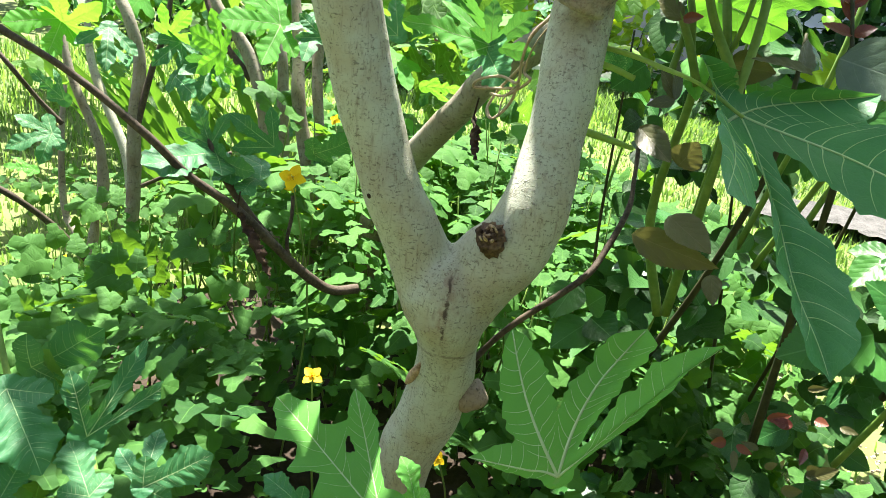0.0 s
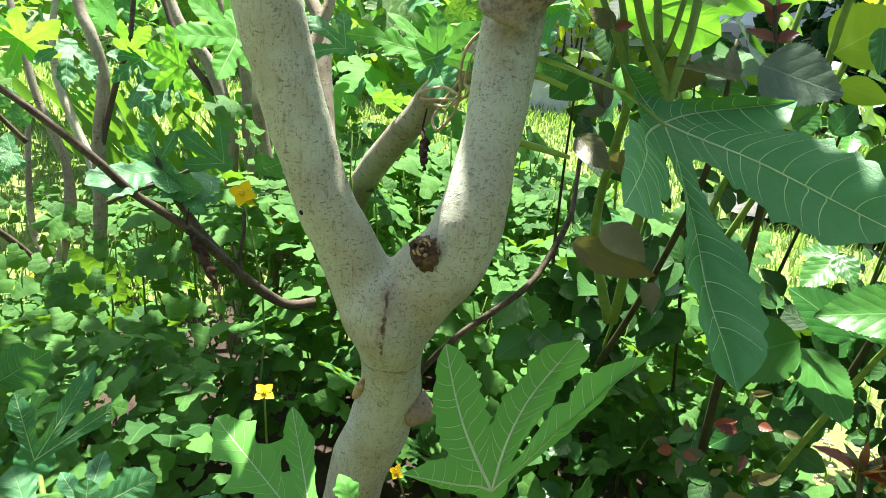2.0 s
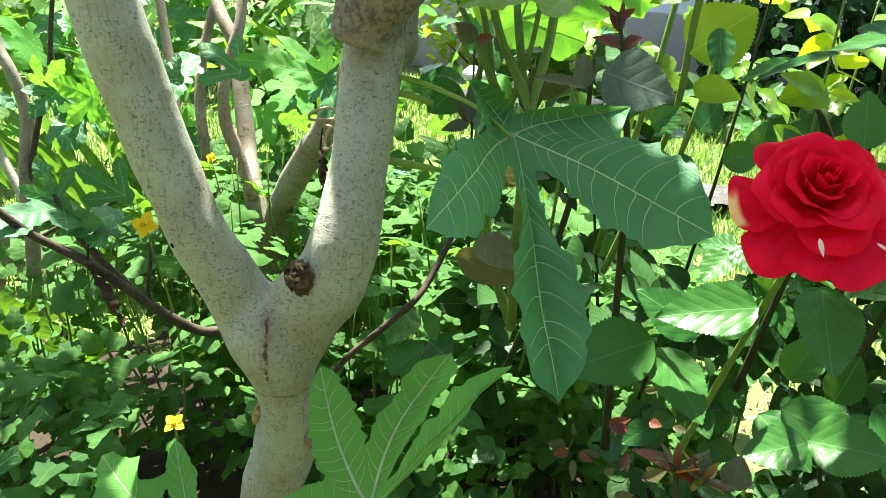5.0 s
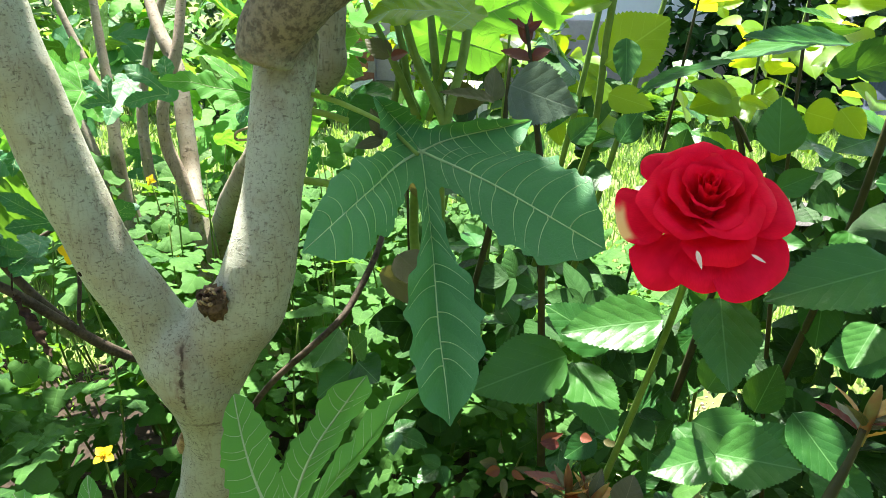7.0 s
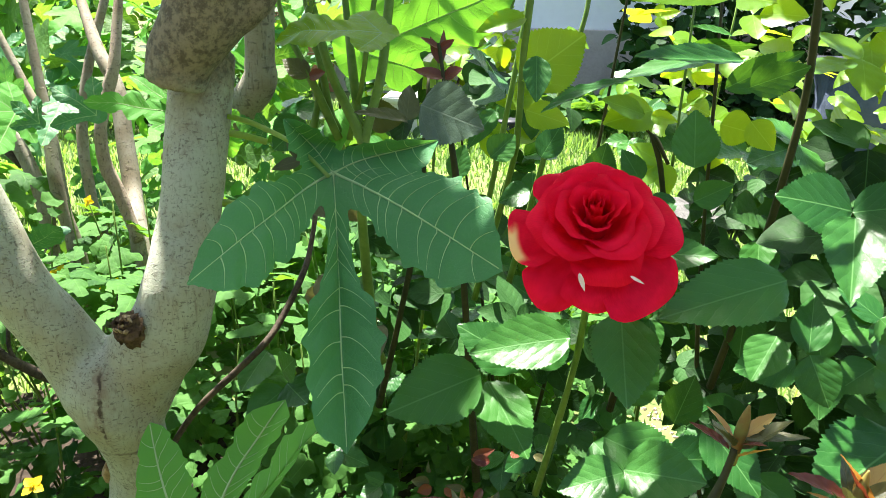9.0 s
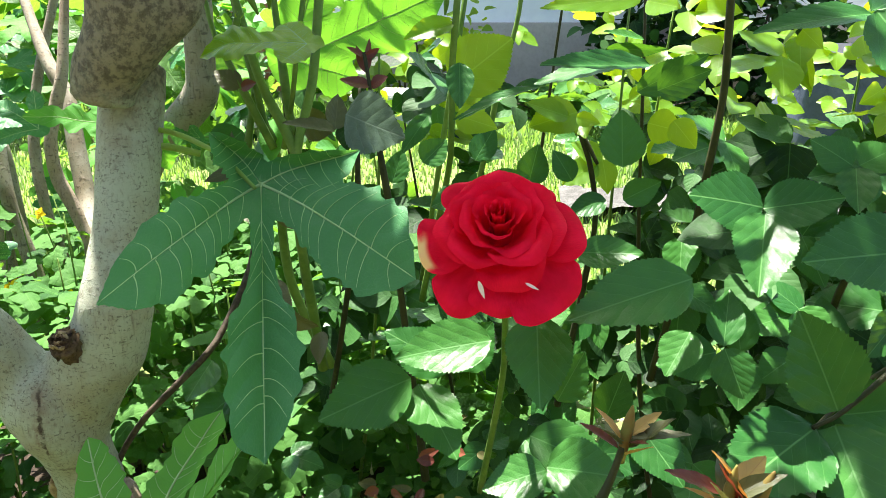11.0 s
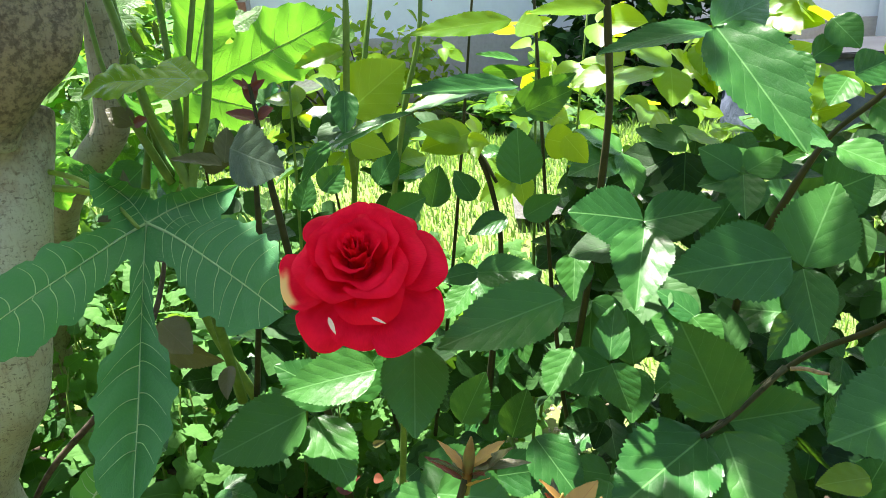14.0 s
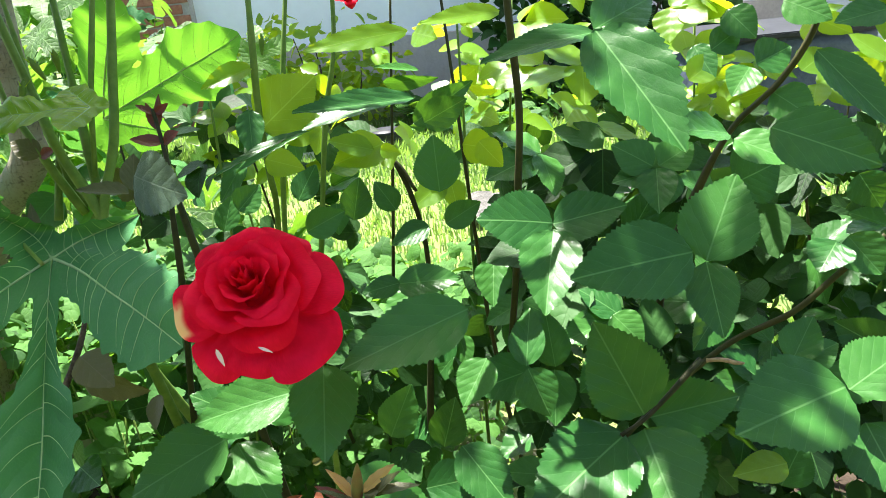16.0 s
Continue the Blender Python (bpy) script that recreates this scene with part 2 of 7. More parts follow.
BRONZE_LEAF = leaf_mat("bronze_rose_leaf", (0.045, 0.055, 0.018), (0.095, 0.096, 0.030), (0.12, 0.11, 0.05), (0.13, 0.13, 0.03), 0.4, 0.22, 6.0, 0.8, 0.03, 0.15, (0.06, 0.03, 0.02))
HERB = leaf_mat("celandine_leaf", (0.010, 0.044, 0.010), (0.052, 0.140, 0.028), (0.06, 0.15, 0.03), (0.24, 0.52, 0.03), 0.6, 0.22, 4.0, 0.6, 0.02, 0.3, island=True, spec=0.10, rib=0.005, side_k=0.2)
SWORD = leaf_mat("iris_blade", (0.03, 0.10, 0.016), (0.07, 0.17, 0.025), (0.07, 0.16, 0.03), (0.20, 0.45, 0.03), 0.5, 0.35, 1.0, 0.0, 0.02, 0.2)
STEM = plain_mat("green_stem", (0.075, 0.15, 0.025), (0.14, 0.22, 0.045), 90.0, 0.5, 0.25)
STEM_DARK = plain_mat("woody_rose_stem", (0.016, 0.024, 0.008), (0.042, 0.042, 0.016), 110.0, 0.6, 0.4)
RIB = plain_mat("pale_leaf_rib", (0.34, 0.48, 0.22), (0.45, 0.58, 0.30), 80.0, 0.55, 0.1, 0.001, (0.45, 0.66, 0.16), 0.25)
STEM_BROWN = plain_mat("brown_green_rose_stem", (0.022, 0.030, 0.008), (0.045, 0.042, 0.014), 110.0, 0.6, 0.4)
PALE_STEM = plain_mat("pale_fig_petiole", (0.20, 0.30, 0.06), (0.33, 0.42, 0.12), 80.0, 0.5, 0.2, 0.002, (0.40, 0.62, 0.12), 0.45)
YELLOW = plain_mat("yellow_petal", (0.70, 0.44, 0.008), (0.85, 0.60, 0.015), 60.0, 0.5, 0.2, 0.001, (0.9, 0.65, 0.01), 0.35)


def petal_mat(name="red_rose_petal", pale=None):
    m, nt, bsdf, out = nodes_of(name)
    uv = nt.nodes.new("ShaderNodeUVMap")
    sep = nt.nodes.new("ShaderNodeSeparateXYZ")
    nt.links.new(uv.outputs[0], sep.inputs[0])
    fib = noise_of(nt, 30.0, 3.0, 0.6, coord="UV", squash=(3.0, 0.35, 1))
    tone = noise_of(nt, 3.5, 3.0, 0.5, coord="UV")
    col = mix_col(nt, ramp(nt, mathn(nt, "ADD", mathn(nt, "MULTIPLY", fib, 0.4), mathn(nt, "MULTIPLY", tone, 0.7)), 0.3, 0.8), (0.64, 0.003, 0.020), (0.92, 0.008, 0.05))
    # sun on the petal's rim, put into the colour as a cream patch
    if pale:
        du = mathn(nt, "ABSOLUTE", mathn(nt, "SUBTRACT", sep.outputs[0], pale[0]))
        rag = mathn(nt, "MULTIPLY", mathn(nt, "SUBTRACT", tone, 0.5), 0.25)
        pm = mathn(nt, "MULTIPLY", mathn(nt, "SUBTRACT", 1.0, ramp(nt, mathn(nt, "ADD", du, rag), pale[1] * 0.5, pale[1])), ramp(nt, sep.outputs[1], pale[2], pale[2] + 0.12))
        col = mix_col(nt, pm, col, (0.92, 0.66, 0.26))
    nt.links.new(col, bsdf.inputs["Base Color"])
    bsdf.inputs["Roughness"].default_value = 0.55
    bsdf.inputs["Specular IOR Level"].default_value = 0.06
    bsdf.inputs["Sheen Weight"].default_value = 0.03
    bsdf.inputs["Sheen Tint"].default_value = (1.0, 0.25, 0.3, 1)
    tr = nt.nodes.new("ShaderNodeBsdfTranslucent")
    tr.inputs[0].default_value = (0.95, 0.008, 0.05, 1)
    bump(nt, bsdf, fib, 0.18, 0.001, (tr,))
    mx = nt.nodes.new("ShaderNodeMixShader")
    mx.inputs[0].default_value = 0.28
    nt.links.new(bsdf.outputs[0], mx.inputs[1])
    nt.links.new(tr.outputs[0], mx.inputs[2])
    nt.links.new(mx.outputs[0], out.inputs[0])
    return m


PETAL = petal_mat()
PETAL_SUNLIT = petal_mat("sunlit_edge_petal", (0.55, 0.30, 0.74))
BUD = plain_mat("bronze_bud", (0.20, 0.085, 0.03), (0.22, 0.24, 0.06), 120.0, 0.45, 0.3, 0.001, (0.55, 0.20, 0.04), 0.25)
# cream that stands for sun on a petal edge
CREAM = plain_mat("sunlit_petal_edge", (0.80, 0.45, 0.16), (0.88, 0.66, 0.30), 40.0, 0.6, 0.2)
PETAL_STREAK = plain_mat("white_petal_streak", (0.62, 0.42, 0.40), (0.80, 0.66, 0.60), 90.0, 0.6, 0.2)
GRASS = leaf_mat("lawn_blade", (0.06, 0.135, 0.03), (0.14, 0.225, 0.065), (0.10, 0.17, 0.05), (0.22, 0.40, 0.05), 0.5, 0.4, 1.0, 0.0, 0.02, 0.1, island=True)
SOIL = plain_mat("lawn_soil", (0.055, 0.09, 0.024), (0.13, 0.16, 0.05), 12.0, 0.95, 0.7, 0.01)
# earth darkened to keep bounced light out from under the shrubs
EARTH_SHADE = plain_mat("shade_dark_earth", (0.014, 0.010, 0.007), (0.04, 0.030, 0.020), 40.0, 0.95, 0.9, 0.008)
PATH_GRAVEL = plain_mat("grey_path_gravel", (0.035, 0.036, 0.032), (0.10, 0.10, 0.092), 120.0, 0.9, 0.8, 0.008)
GRAVEL = plain_mat("pale_gravel", (0.20, 0.16, 0.11), (0.45, 0.40, 0.32), 60.0, 0.9, 0.8, 0.01)
# dark brown for the added wall that holds back sky light
BLOCKER = plain_mat("dark_brown_blocker", (0.05, 0.04, 0.028), (0.11, 0.085, 0.06), 14.0, 0.8, 0.5, 0.004, squash=(8, 8, 0.5))
PLASTER = plain_mat("white_plaster", (0.86, 0.87, 0.87), (0.90, 0.91, 0.91), 25.0, 0.85, 0.2, 0.004)
PLINTH = plain_mat("grey_render_plinth", (0.46, 0.40, 0.36), (0.55, 0.49, 0.45), 45.0, 0.9, 0.5, 0.004)


# ---- shapes ----


def thing(name, label, category, place=(0, 0, 0), group="", kind=""):
    ob = new(name)
    ob.location = place
    return tagged(ob, label, category, group, kind)


def put_mesh(name, me, parent, label="", m=None, kind=""):
    ob = new(name, me)
    if parent is not None:
        ob.parent = parent
        base = Matrix.Translation(parent.location) if parent.type == "EMPTY" else Matrix.Identity(4)
        ob.matrix_parent_inverse = base.inverted()
    if m is not None:
        ob.matrix_basis = m
    return tagged(ob, label, kind=kind)


def mesh_of(name, verts, faces, mat, uvs=None, smooth=True):
    me = bpy.data.meshes.new(name)
    me.from_pydata([tuple(v) for v in verts], [], [tuple(int(i) for i in f) for f in faces])
    me.materials.append(mat)
    if uvs is not None:
        lay = me.uv_layers.new(name="UVMap")
        idx = np.empty(len(me.loops), dtype=np.int32)
        me.loops.foreach_get("vertex_index", idx)
        lay.data.foreach_set("uv", np.asarray(uvs, dtype=np.float32)[idx].ravel())
    if smooth:
        me.polygons.foreach_set("use_smooth", [True] * len(me.polygons))
    me.update()
    return me


def part(name, bm, material, parent, label="", smooth=True):
    me = bpy.data.meshes.new(name)
    bm.to_mesh(me)
    bm.free()
    me.materials.append(material)
    if smooth:
        me.polygons.foreach_set("use_smooth", [True] * len(me.polygons))
    return put_mesh(name, me, parent, label)


def spline(pts, per=6):
    """Catmull-Rom through rows of numbers."""
    p = np.array(pts, float)
    p = np.vstack([2 * p[0] - p[1], p, 2 * p[-1] - p[-2]])
    out = []
    for i in range(1, len(p) - 2):
        for k in range(per):
            s = k / per
            a, b, c, d = p[i - 1], p[i], p[i + 1], p[i + 2]
            out.append(0.5 * (2 * b + (c - a) * s + (2 * a - 5 * b + 4 * c - d) * s * s + (3 * b - a - 3 * c + d) * s ** 3))
    out.append(p[-2])
    return np.array(out)


def tube_arrays(pts, per=6, seg=14, rough=0.0, seed=0.0):
    row = spline(pts, per)
    c, r = row[:, :3], np.maximum(row[:, 3], 0.0003)
    tan = np.gradient(c, axis=0)
    tan /= np.linalg.norm(tan, axis=1)[:, None] + 1e-9
    side = np.cross(tan[0], (0.3, 0.9, 0.2))
    side /= np.linalg.norm(side)
    verts, uvs = [], []
    for i in range(len(c)):
        side = side - tan[i] * (side @ tan[i])
        side /= np.linalg.norm(side)
        up = np.cross(tan[i], side)
        for k in range(seg):
            a = 2 * math.pi * k / seg
            d = math.cos(a) * side + math.sin(a) * up
            rr = r[i]
            if rough:
                q = Vector(c[i] + d * rr)
                rr *= 1 + rough * (noise.noise(q * 14 + Vector((seed, 0, 0))) + 0.5 * noise.noise(q * 45))
            verts.append(c[i] + d * rr)
            uvs.append((k / seg, i / len(c)))
    n = len(c)
    faces = [(i * seg + k, i * seg + (k + 1) % seg, (i + 1) * seg + (k + 1) % seg, (i + 1) * seg + k) for i in range(n - 1) for k in range(seg)]
    verts += [c[0], c[-1]]
    uvs += [(0, 0), (0, 1)]
    e = len(verts) - 2
    faces += [(e, (k + 1) % seg, k) for k in range(seg)] + [(e + 1, (n - 1) * seg + k, (n - 1) * seg + (k + 1) % seg) for k in range(seg)]
    return verts, faces, uvs


def limb(name, parent, mat, pts, label="", seg=None, rough=None, per=6):
    """A tapering, slightly lumpy branch through points (x, y, z, radius)."""
    big = max(p[3] for p in pts)
    seg = seg or (22 if big > 0.02 else 10 if big > 0.006 else 6)
    rough = (0.09 if big > 0.02 else 0.12) if rough is None else rough
    v, f, uv = tube_arrays(pts, per, seg, rough, pts[0][0] * 7)
    return put_mesh(name, mesh_of(name, v, f, mat, uv), parent, label)


def leaf_pose(base, tip, normal, sx=None):
    b, t, n = Vector(base), Vector(tip), Vector(normal)
    y = t - b
    L = y.length
    y.normalize()
    x = y.cross(n).normalized()
    z = x.cross(y).normalized()
    sx = sx or L
    return Matrix(((x.x * sx, y.x * L, z.x * (sx + L) / 2, b.x), (x.y * sx, y.y * L, z.y * (sx + L) / 2, b.y), (x.z * sx, y.z * L, z.z * (sx + L) / 2, b.z), (0, 0, 0, 1)))


def blade_grid(rows, cols, half, fold, bend, ripple, teeth, seed, twist=0.0):
    """One leaf blade, 1 long and about 1 wide: rows along it, cols across; half(s) is its half width."""
    rnd = random.Random(seed)
    ph = rnd.random() * 6
    verts, faces, uvs = [], [], []
    for i in range(rows + 1):
        s = i / rows
        for j in range(cols + 1):
            c = 2 * j / cols - 1
            h = half(s)
            edge = abs(c) > 0.99
            yy = s
            if edge and teeth and 0 < i < rows:
                h *= 1.0 + (0.034 if i % 2 else -0.028) * teeth
                yy += (0.010 if i % 2 else -0.004) * teeth
            x = c * h
            z = fold * abs(x) - bend * s * s + twist * x * s
            z += ripple * math.sin(9 * s * math.pi - 5 * abs(c) + ph) * abs(c) * 0.5 + ripple * 0.8 * math.sin(3 * s + ph * 2) * c
            verts.append((x, yy, z))
            uvs.append((0.5 + x, s))
    w = cols + 1
    for i in range(rows):
        for j in range(cols):
            a = i * w + j
            faces.append((a, a + 1, a + w + 1, a + w))
    return verts, faces, uvs


def ovate(s):
    return 0.5 * (math.sin(math.pi * min(1.0, s) ** 0.78) ** 0.8) * (1 - 0.18 * s) * 1.09 if 0 < s < 1 else 0.0


ROSE_BLADES, ROSE_SMALL = [], []
for k in range(7):
    r_ = random.Random(40 + k)
    ROSE_BLADES.append(blade_grid(44, 6, ovate, 0.05 + 0.22 * r_.random(), -0.04 + 0.24 * r_.random(), 0.016 + 0.016 * r_.random(), 1.0, k, 0.3 * (r_.random() - 0.5)))
    ROSE_SMALL.append(blade_grid(8, 2, ovate, 0.1 + 0.25 * r_.random(), 0.25 * r_.random(), 0.02, 0.6, k + 20))
BLADE_MESH = {}


def blade_mesh(kind, mat):
    key = (kind, mat.name)
    if key not in BLADE_MESH:
        BLADE_MESH[key] = mesh_of("leaf_blade", *ROSE_BLADES[kind][:2], mat, ROSE_BLADES[kind][2])
    return BLADE_MESH[key]


LEAF_COUNT = [0]


def rose_leaf(parent, base, tip, normal, width, mat=None, label="", kind=None):
    LEAF_COUNT[0] += 1
    kind = LEAF_COUNT[0] * 5 % 7 if kind is None else kind
    return put_mesh("leaf", blade_mesh(kind, mat or ROSE_LEAF), parent, label, leaf_pose(base, tip, normal, width))


# Fig leaves: lobes as (angle, length, greatest width, waist width), or with the half width along the lobe and its sideways bow
FIG_STYLES = {
    "hero": ([(0, 1.0, [(0, 0.10), (0.17, 0.088), (0.36, 0.095), (0.5, 0.13), (0.62, 0.200), (0.72, 0.226), (0.78, 0.190), (0.87, 0.200), (0.94, 0.165), (0.98, 0.100), (1.0, 0.0)], 0.0),
              (62, 0.77, [(0, 0.13), (0.25, 0.135), (0.40, 0.15), (0.52, 0.21), (0.70, 0.235), (0.84, 0.225), (0.94, 0.170), (0.98, 0.105), (1.0, 0.0)], -0.02),
              (-60, 0.77, [(0, 0.13), (0.25, 0.115), (0.40, 0.155), (0.58, 0.215), (0.78, 0.215), (0.92, 0.175), (0.98, 0.105), (1.0, 0.0)], 0.02),
              (112, 0.45, [(0, 0.10), (0.3, 0.12), (0.6, 0.18), (0.8, 0.175), (0.93, 0.125), (1.0, 0.0)], 0.0),
              (-140, 0.42, [(0, 0.12), (0.4, 0.15), (0.75, 0.155), (0.92, 0.11), (1.0, 0.0)], 0.0)], 0.05, 0.06),
    "wing": ([(0, 1.0, 0.40, 0.26), (46, 0.72, 0.40, 0.28), (-40, 0.42, 0.30, 0.2)], 0.04, 0.12),
    "front": ([(2, 1.0, [(0, 0.03), (0.28, 0.062), (0.37, 0.077), (0.52, 0.098), (0.62, 0.090), (0.75, 0.077), (0.86, 0.106), (0.94, 0.088), (1.0, 0.0)], -0.055),
               (32, 0.95, [(0, 0.03), (0.30, 0.075), (0.42, 0.094), (0.48, 0.115), (0.58, 0.103), (0.72, 0.110), (0.80, 0.085), (0.90, 0.069), (0.96, 0.044), (1.0, 0.0)], -0.03),
               (-14, 1.08, [(0, 0.03), (0.3, 0.077), (0.45, 0.140), (0.6, 0.155), (0.72, 0.163), (0.82, 0.131), (0.92, 0.075), (1.0, 0.0)], 0.06),
               (66, 0.55, [(0, 0.05), (0.4, 0.112), (0.65, 0.106), (0.85, 0.062), (1.0, 0.0)], 0.0)], 0.02, 0.10),
    "oak": ([(0, 1.0, [(0, 0.08), (0.2, 0.10), (0.33, 0.20), (0.41, 0.085), (0.54, 0.205), (0.62, 0.08), (0.75, 0.15), (0.84, 0.085), (0.93, 0.06), (1.0, 0.0)], 0.0), (-31, 0.76, 0.17, 0.10), (40, 0.40, 0.16, 0.14)], 0.04, 0.16),
    "finger": ([(0, 1.0, 0.20, 0.12), (-24, 0.96, 0.17, 0.09), (48, 0.62, 0.24, 0.14)], 0.04, 0.16),
    "broad": ([(0, 1.0, 0.42, 0.22), (48, 0.82, 0.36, 0.20), (-48, 0.82, 0.36, 0.20), (100, 0.5, 0.30, 0.22), (-100, 0.5, 0.30, 0.22)], 0.12, 0.22),
    "young": ([(0, 1.0, 0.36, 0.20), (46, 0.78, 0.30, 0.18), (-46, 0.78, 0.30, 0.18)], 0.10, 0.25),
    "single": ([(0, 1.0, 0.62, 0.34), (60, 0.45, 0.34, 0.3), (-60, 0.45, 0.34, 0.3)], 0.10, 0.25),
}


def fig_shape(style, seed, droop=None):
    """The outline and the height of one lobed leaf, as functions of its plane."""
    lobes, cup, bend = FIG_STYLES[style]
    bend = bend if droop is None else droop
    rnd = random.Random(seed)
    axes = []
    for row in lobes:
        a = radians(row[0] + rnd.uniform(-4, 4) * (len(row) == 4 and not isinstance(row[2], list)))
        length = row[1] * rnd.uniform(0.97, 1.03)
        ph = rnd.random() * 6
        if isinstance(row[2], list):
            axes.append((math.cos(a), math.sin(a), length, [q[0] for q in row[2]], [q[1] for q in row[2]], row[3], ph))
        else:
            wide, waist = row[2], row[3]
            ss = [k / 16 for k in range(17)]
            hs = []
            for q in ss:
                h = 0.5 * (waist + (wide - waist) * math.exp(-((q - 0.70) / 0.22) ** 2))
                hs.append(h * max(0.0, 1 - max(0.0, (q - 0.62) / 0.38) ** 2.2) ** 0.7)
            axes.append((math.cos(a), math.sin(a), length, ss, hs, 0.0, ph))
    palm = {"hero": 0.15, "front": 0.10}.get(style, 0.17)

    def half(ax, s):
        h = float(np.interp(s, ax[3], ax[4]))
        return h * (1 + (0.06 * math.sin(s * 31 + ax[6]) + 0.05 * math.sin(s * 58 + ax[6] * 2) + 0.03 * math.sin(s * 97 + ax[6])) * max(0, min(1, s * 2)))

    def inside(x, y):
        best, keep, near = palm - math.hypot(x, y), (0.5 + abs(x), max(0.0, y)), 9.0
        for ax in axes:
            u, v = x * ax[0] + y * ax[1], -x * ax[1] + y * ax[0]
            s = v / ax[2]
            if s < -0.05 or s > 1.2:
                continue
            u -= ax[5] * math.sin(math.pi * min(1, max(0, s)))
            d = half(ax, s) - abs(u) - max(0, s - 1)
            best = max(best, d)
            if abs(u) < near:
                near, keep = abs(u), (0.5 + u, v)
        return best, keep

    ph = axes[0][6]

    def height(x, y, uv):
        r = math.hypot(x, y)
        w = min(abs(uv[0] - 0.5), 0.2)
        z = cup * r - bend * r * r + 0.20 * w - 0.55 * w * w
        z += (0.024 * math.sin(9 * x + ph) + 0.022 * math.sin(13 * y + 5 * x + ph) + 0.03 * math.sin(4 * x - 5 * y + ph)) * r
        return z + 0.06 * w * math.sin(38 * uv[1] - 26 * w + ph)
    return axes, half, inside, height


def fig_arrays(style, seed=0, cells=64, droop=None):
    """A lobed leaf cut out of a fine grid: inside wherever one of the lobes, or the palm, covers it."""
    axes, half, inside, height = fig_shape(style, seed, droop)
    lo, hi = -0.98, 1.08
    step = (hi - lo) / cells
    val, pos = {}, {}
    for j in range(cells + 1):
        for i in range(cells + 1):
            x, y = lo + i * step, lo + 0.45 + j * step * 0.78
            pos[i, j] = (x, y)
            val[i, j] = inside(x, y)[0]
    V, U, Fc, seen = [], [], [], {}

    def corner(p, q=None):
        key = (p, q) if q is None or p < q else (q, p)
        if key not in seen:
            if q is None:
                x, y = pos[p]
            else:
                t = val[p] / (val[p] - val[q])
                x, y = (pos[p][k] + t * (pos[q][k] - pos[p][k]) for k in (0, 1))
            uv = inside(x, y)[1]
            seen[key] = len(V)
            V.append((x, y, height(x, y, uv)))
            U.append(uv)
        return seen[key]
    for j in range(cells):
        for i in range(cells):
            for tri in (((i, j), (i + 1, j), (i + 1, j + 1)), ((i, j), (i + 1, j + 1), (i, j + 1))):
                face = []
                for k in range(3):
                    p, q = tri[k], tri[(k + 1) % 3]
                    if val[p] > 0:
                        face.append(corner(p))
                    if (val[p] > 0) != (val[q] > 0):
                        face.append(corner(p, q))
                if len(face) > 2:
                    Fc.append(tuple(face))
    return V, Fc, U


def vein_arrays(style, seed, thick):
    """Raised pale ribs on the upper side, lying on the blade of that seed."""
    axes, half, inside, height = fig_shape(style, seed)
    rnd = random.Random(seed + 50)
    V, Fc = [], []
    for ax in axes:
        def spot(u, s):
            v = s * ax[2]
            uu = u + ax[5] * math.sin(math.pi * min(1, max(0, s)))
            x, y = uu * ax[0] - v * ax[1], uu * ax[1] + v * ax[0]
            return (x, y, height(x, y, inside(x, y)[1]) + 0.0016)
        lines = [([spot(0, 0.985 * k / 16) for k in range(17)], thick)]
        n = 9 if ax[2] > 0.6 else 6
        for k in range(n):
            s0 = 0.16 + 0.76 * (k + rnd.uniform(-0.2, 0.2)) / n
            for sg in (-1, 1):
                s1 = s0 + rnd.uniform(-0.015, 0.015)
                rise = (0.12 + 0.05 * rnd.random()) * (1 - 0.3 * s1)
                reach = half(ax, min(0.97, s1 + rise)) * 0.9
                pts = [spot(sg * reach * q, min(0.98, s1 + rise * (0.55 * q + 0.45 * q * q))) for q in (0, 0.25, 0.5, 0.75, 1)]
                lines.append((pts, thick * 0.24))
        for pts, th in lines:
            rows = [(*p, th * (1 - 0.72 * i / (len(pts) - 1))) for i, p in enumerate(pts)]
            v, f, _ = tube_arrays(rows, 3, 5)
            o = len(V)
            V += [tuple(q) for q in v]
            Fc += [tuple(i + o for i in g) for g in f]
    return V, Fc


FIG_MESH = {}


def fig_leaf(parent, base, tip, normal, width, style="broad", mat=None, label="", seed=1, ribs=True, droop=None, cells=None):
    mat = mat or FIG
    cells = cells or (110 if style in ("hero", "front", "oak") else 64)
    key = (style, mat.name, seed, droop, cells)
    if key not in FIG_MESH:
        v, f, uv = fig_arrays(style, seed, cells, droop)
        FIG_MESH[key] = mesh_of("fig_leaf_blade", v, f, mat, uv)
    m = leaf_pose(base, tip, normal)
    ob = put_mesh("leaf", FIG_MESH[key], parent, label, m)
    if ribs and cells > 40 and droop is None:
        kk = ("ribs", style, seed)
        if kk not in FIG_MESH:
            v, f = vein_arrays(style, seed, 0.0048)
            FIG_MESH[kk] = mesh_of("ribs", v, f, RIB)
        rb = new("ribs", FIG_MESH[kk])
        rb.parent = ob
        rb["label"] = "pale raised leaf ribs"
    return ob


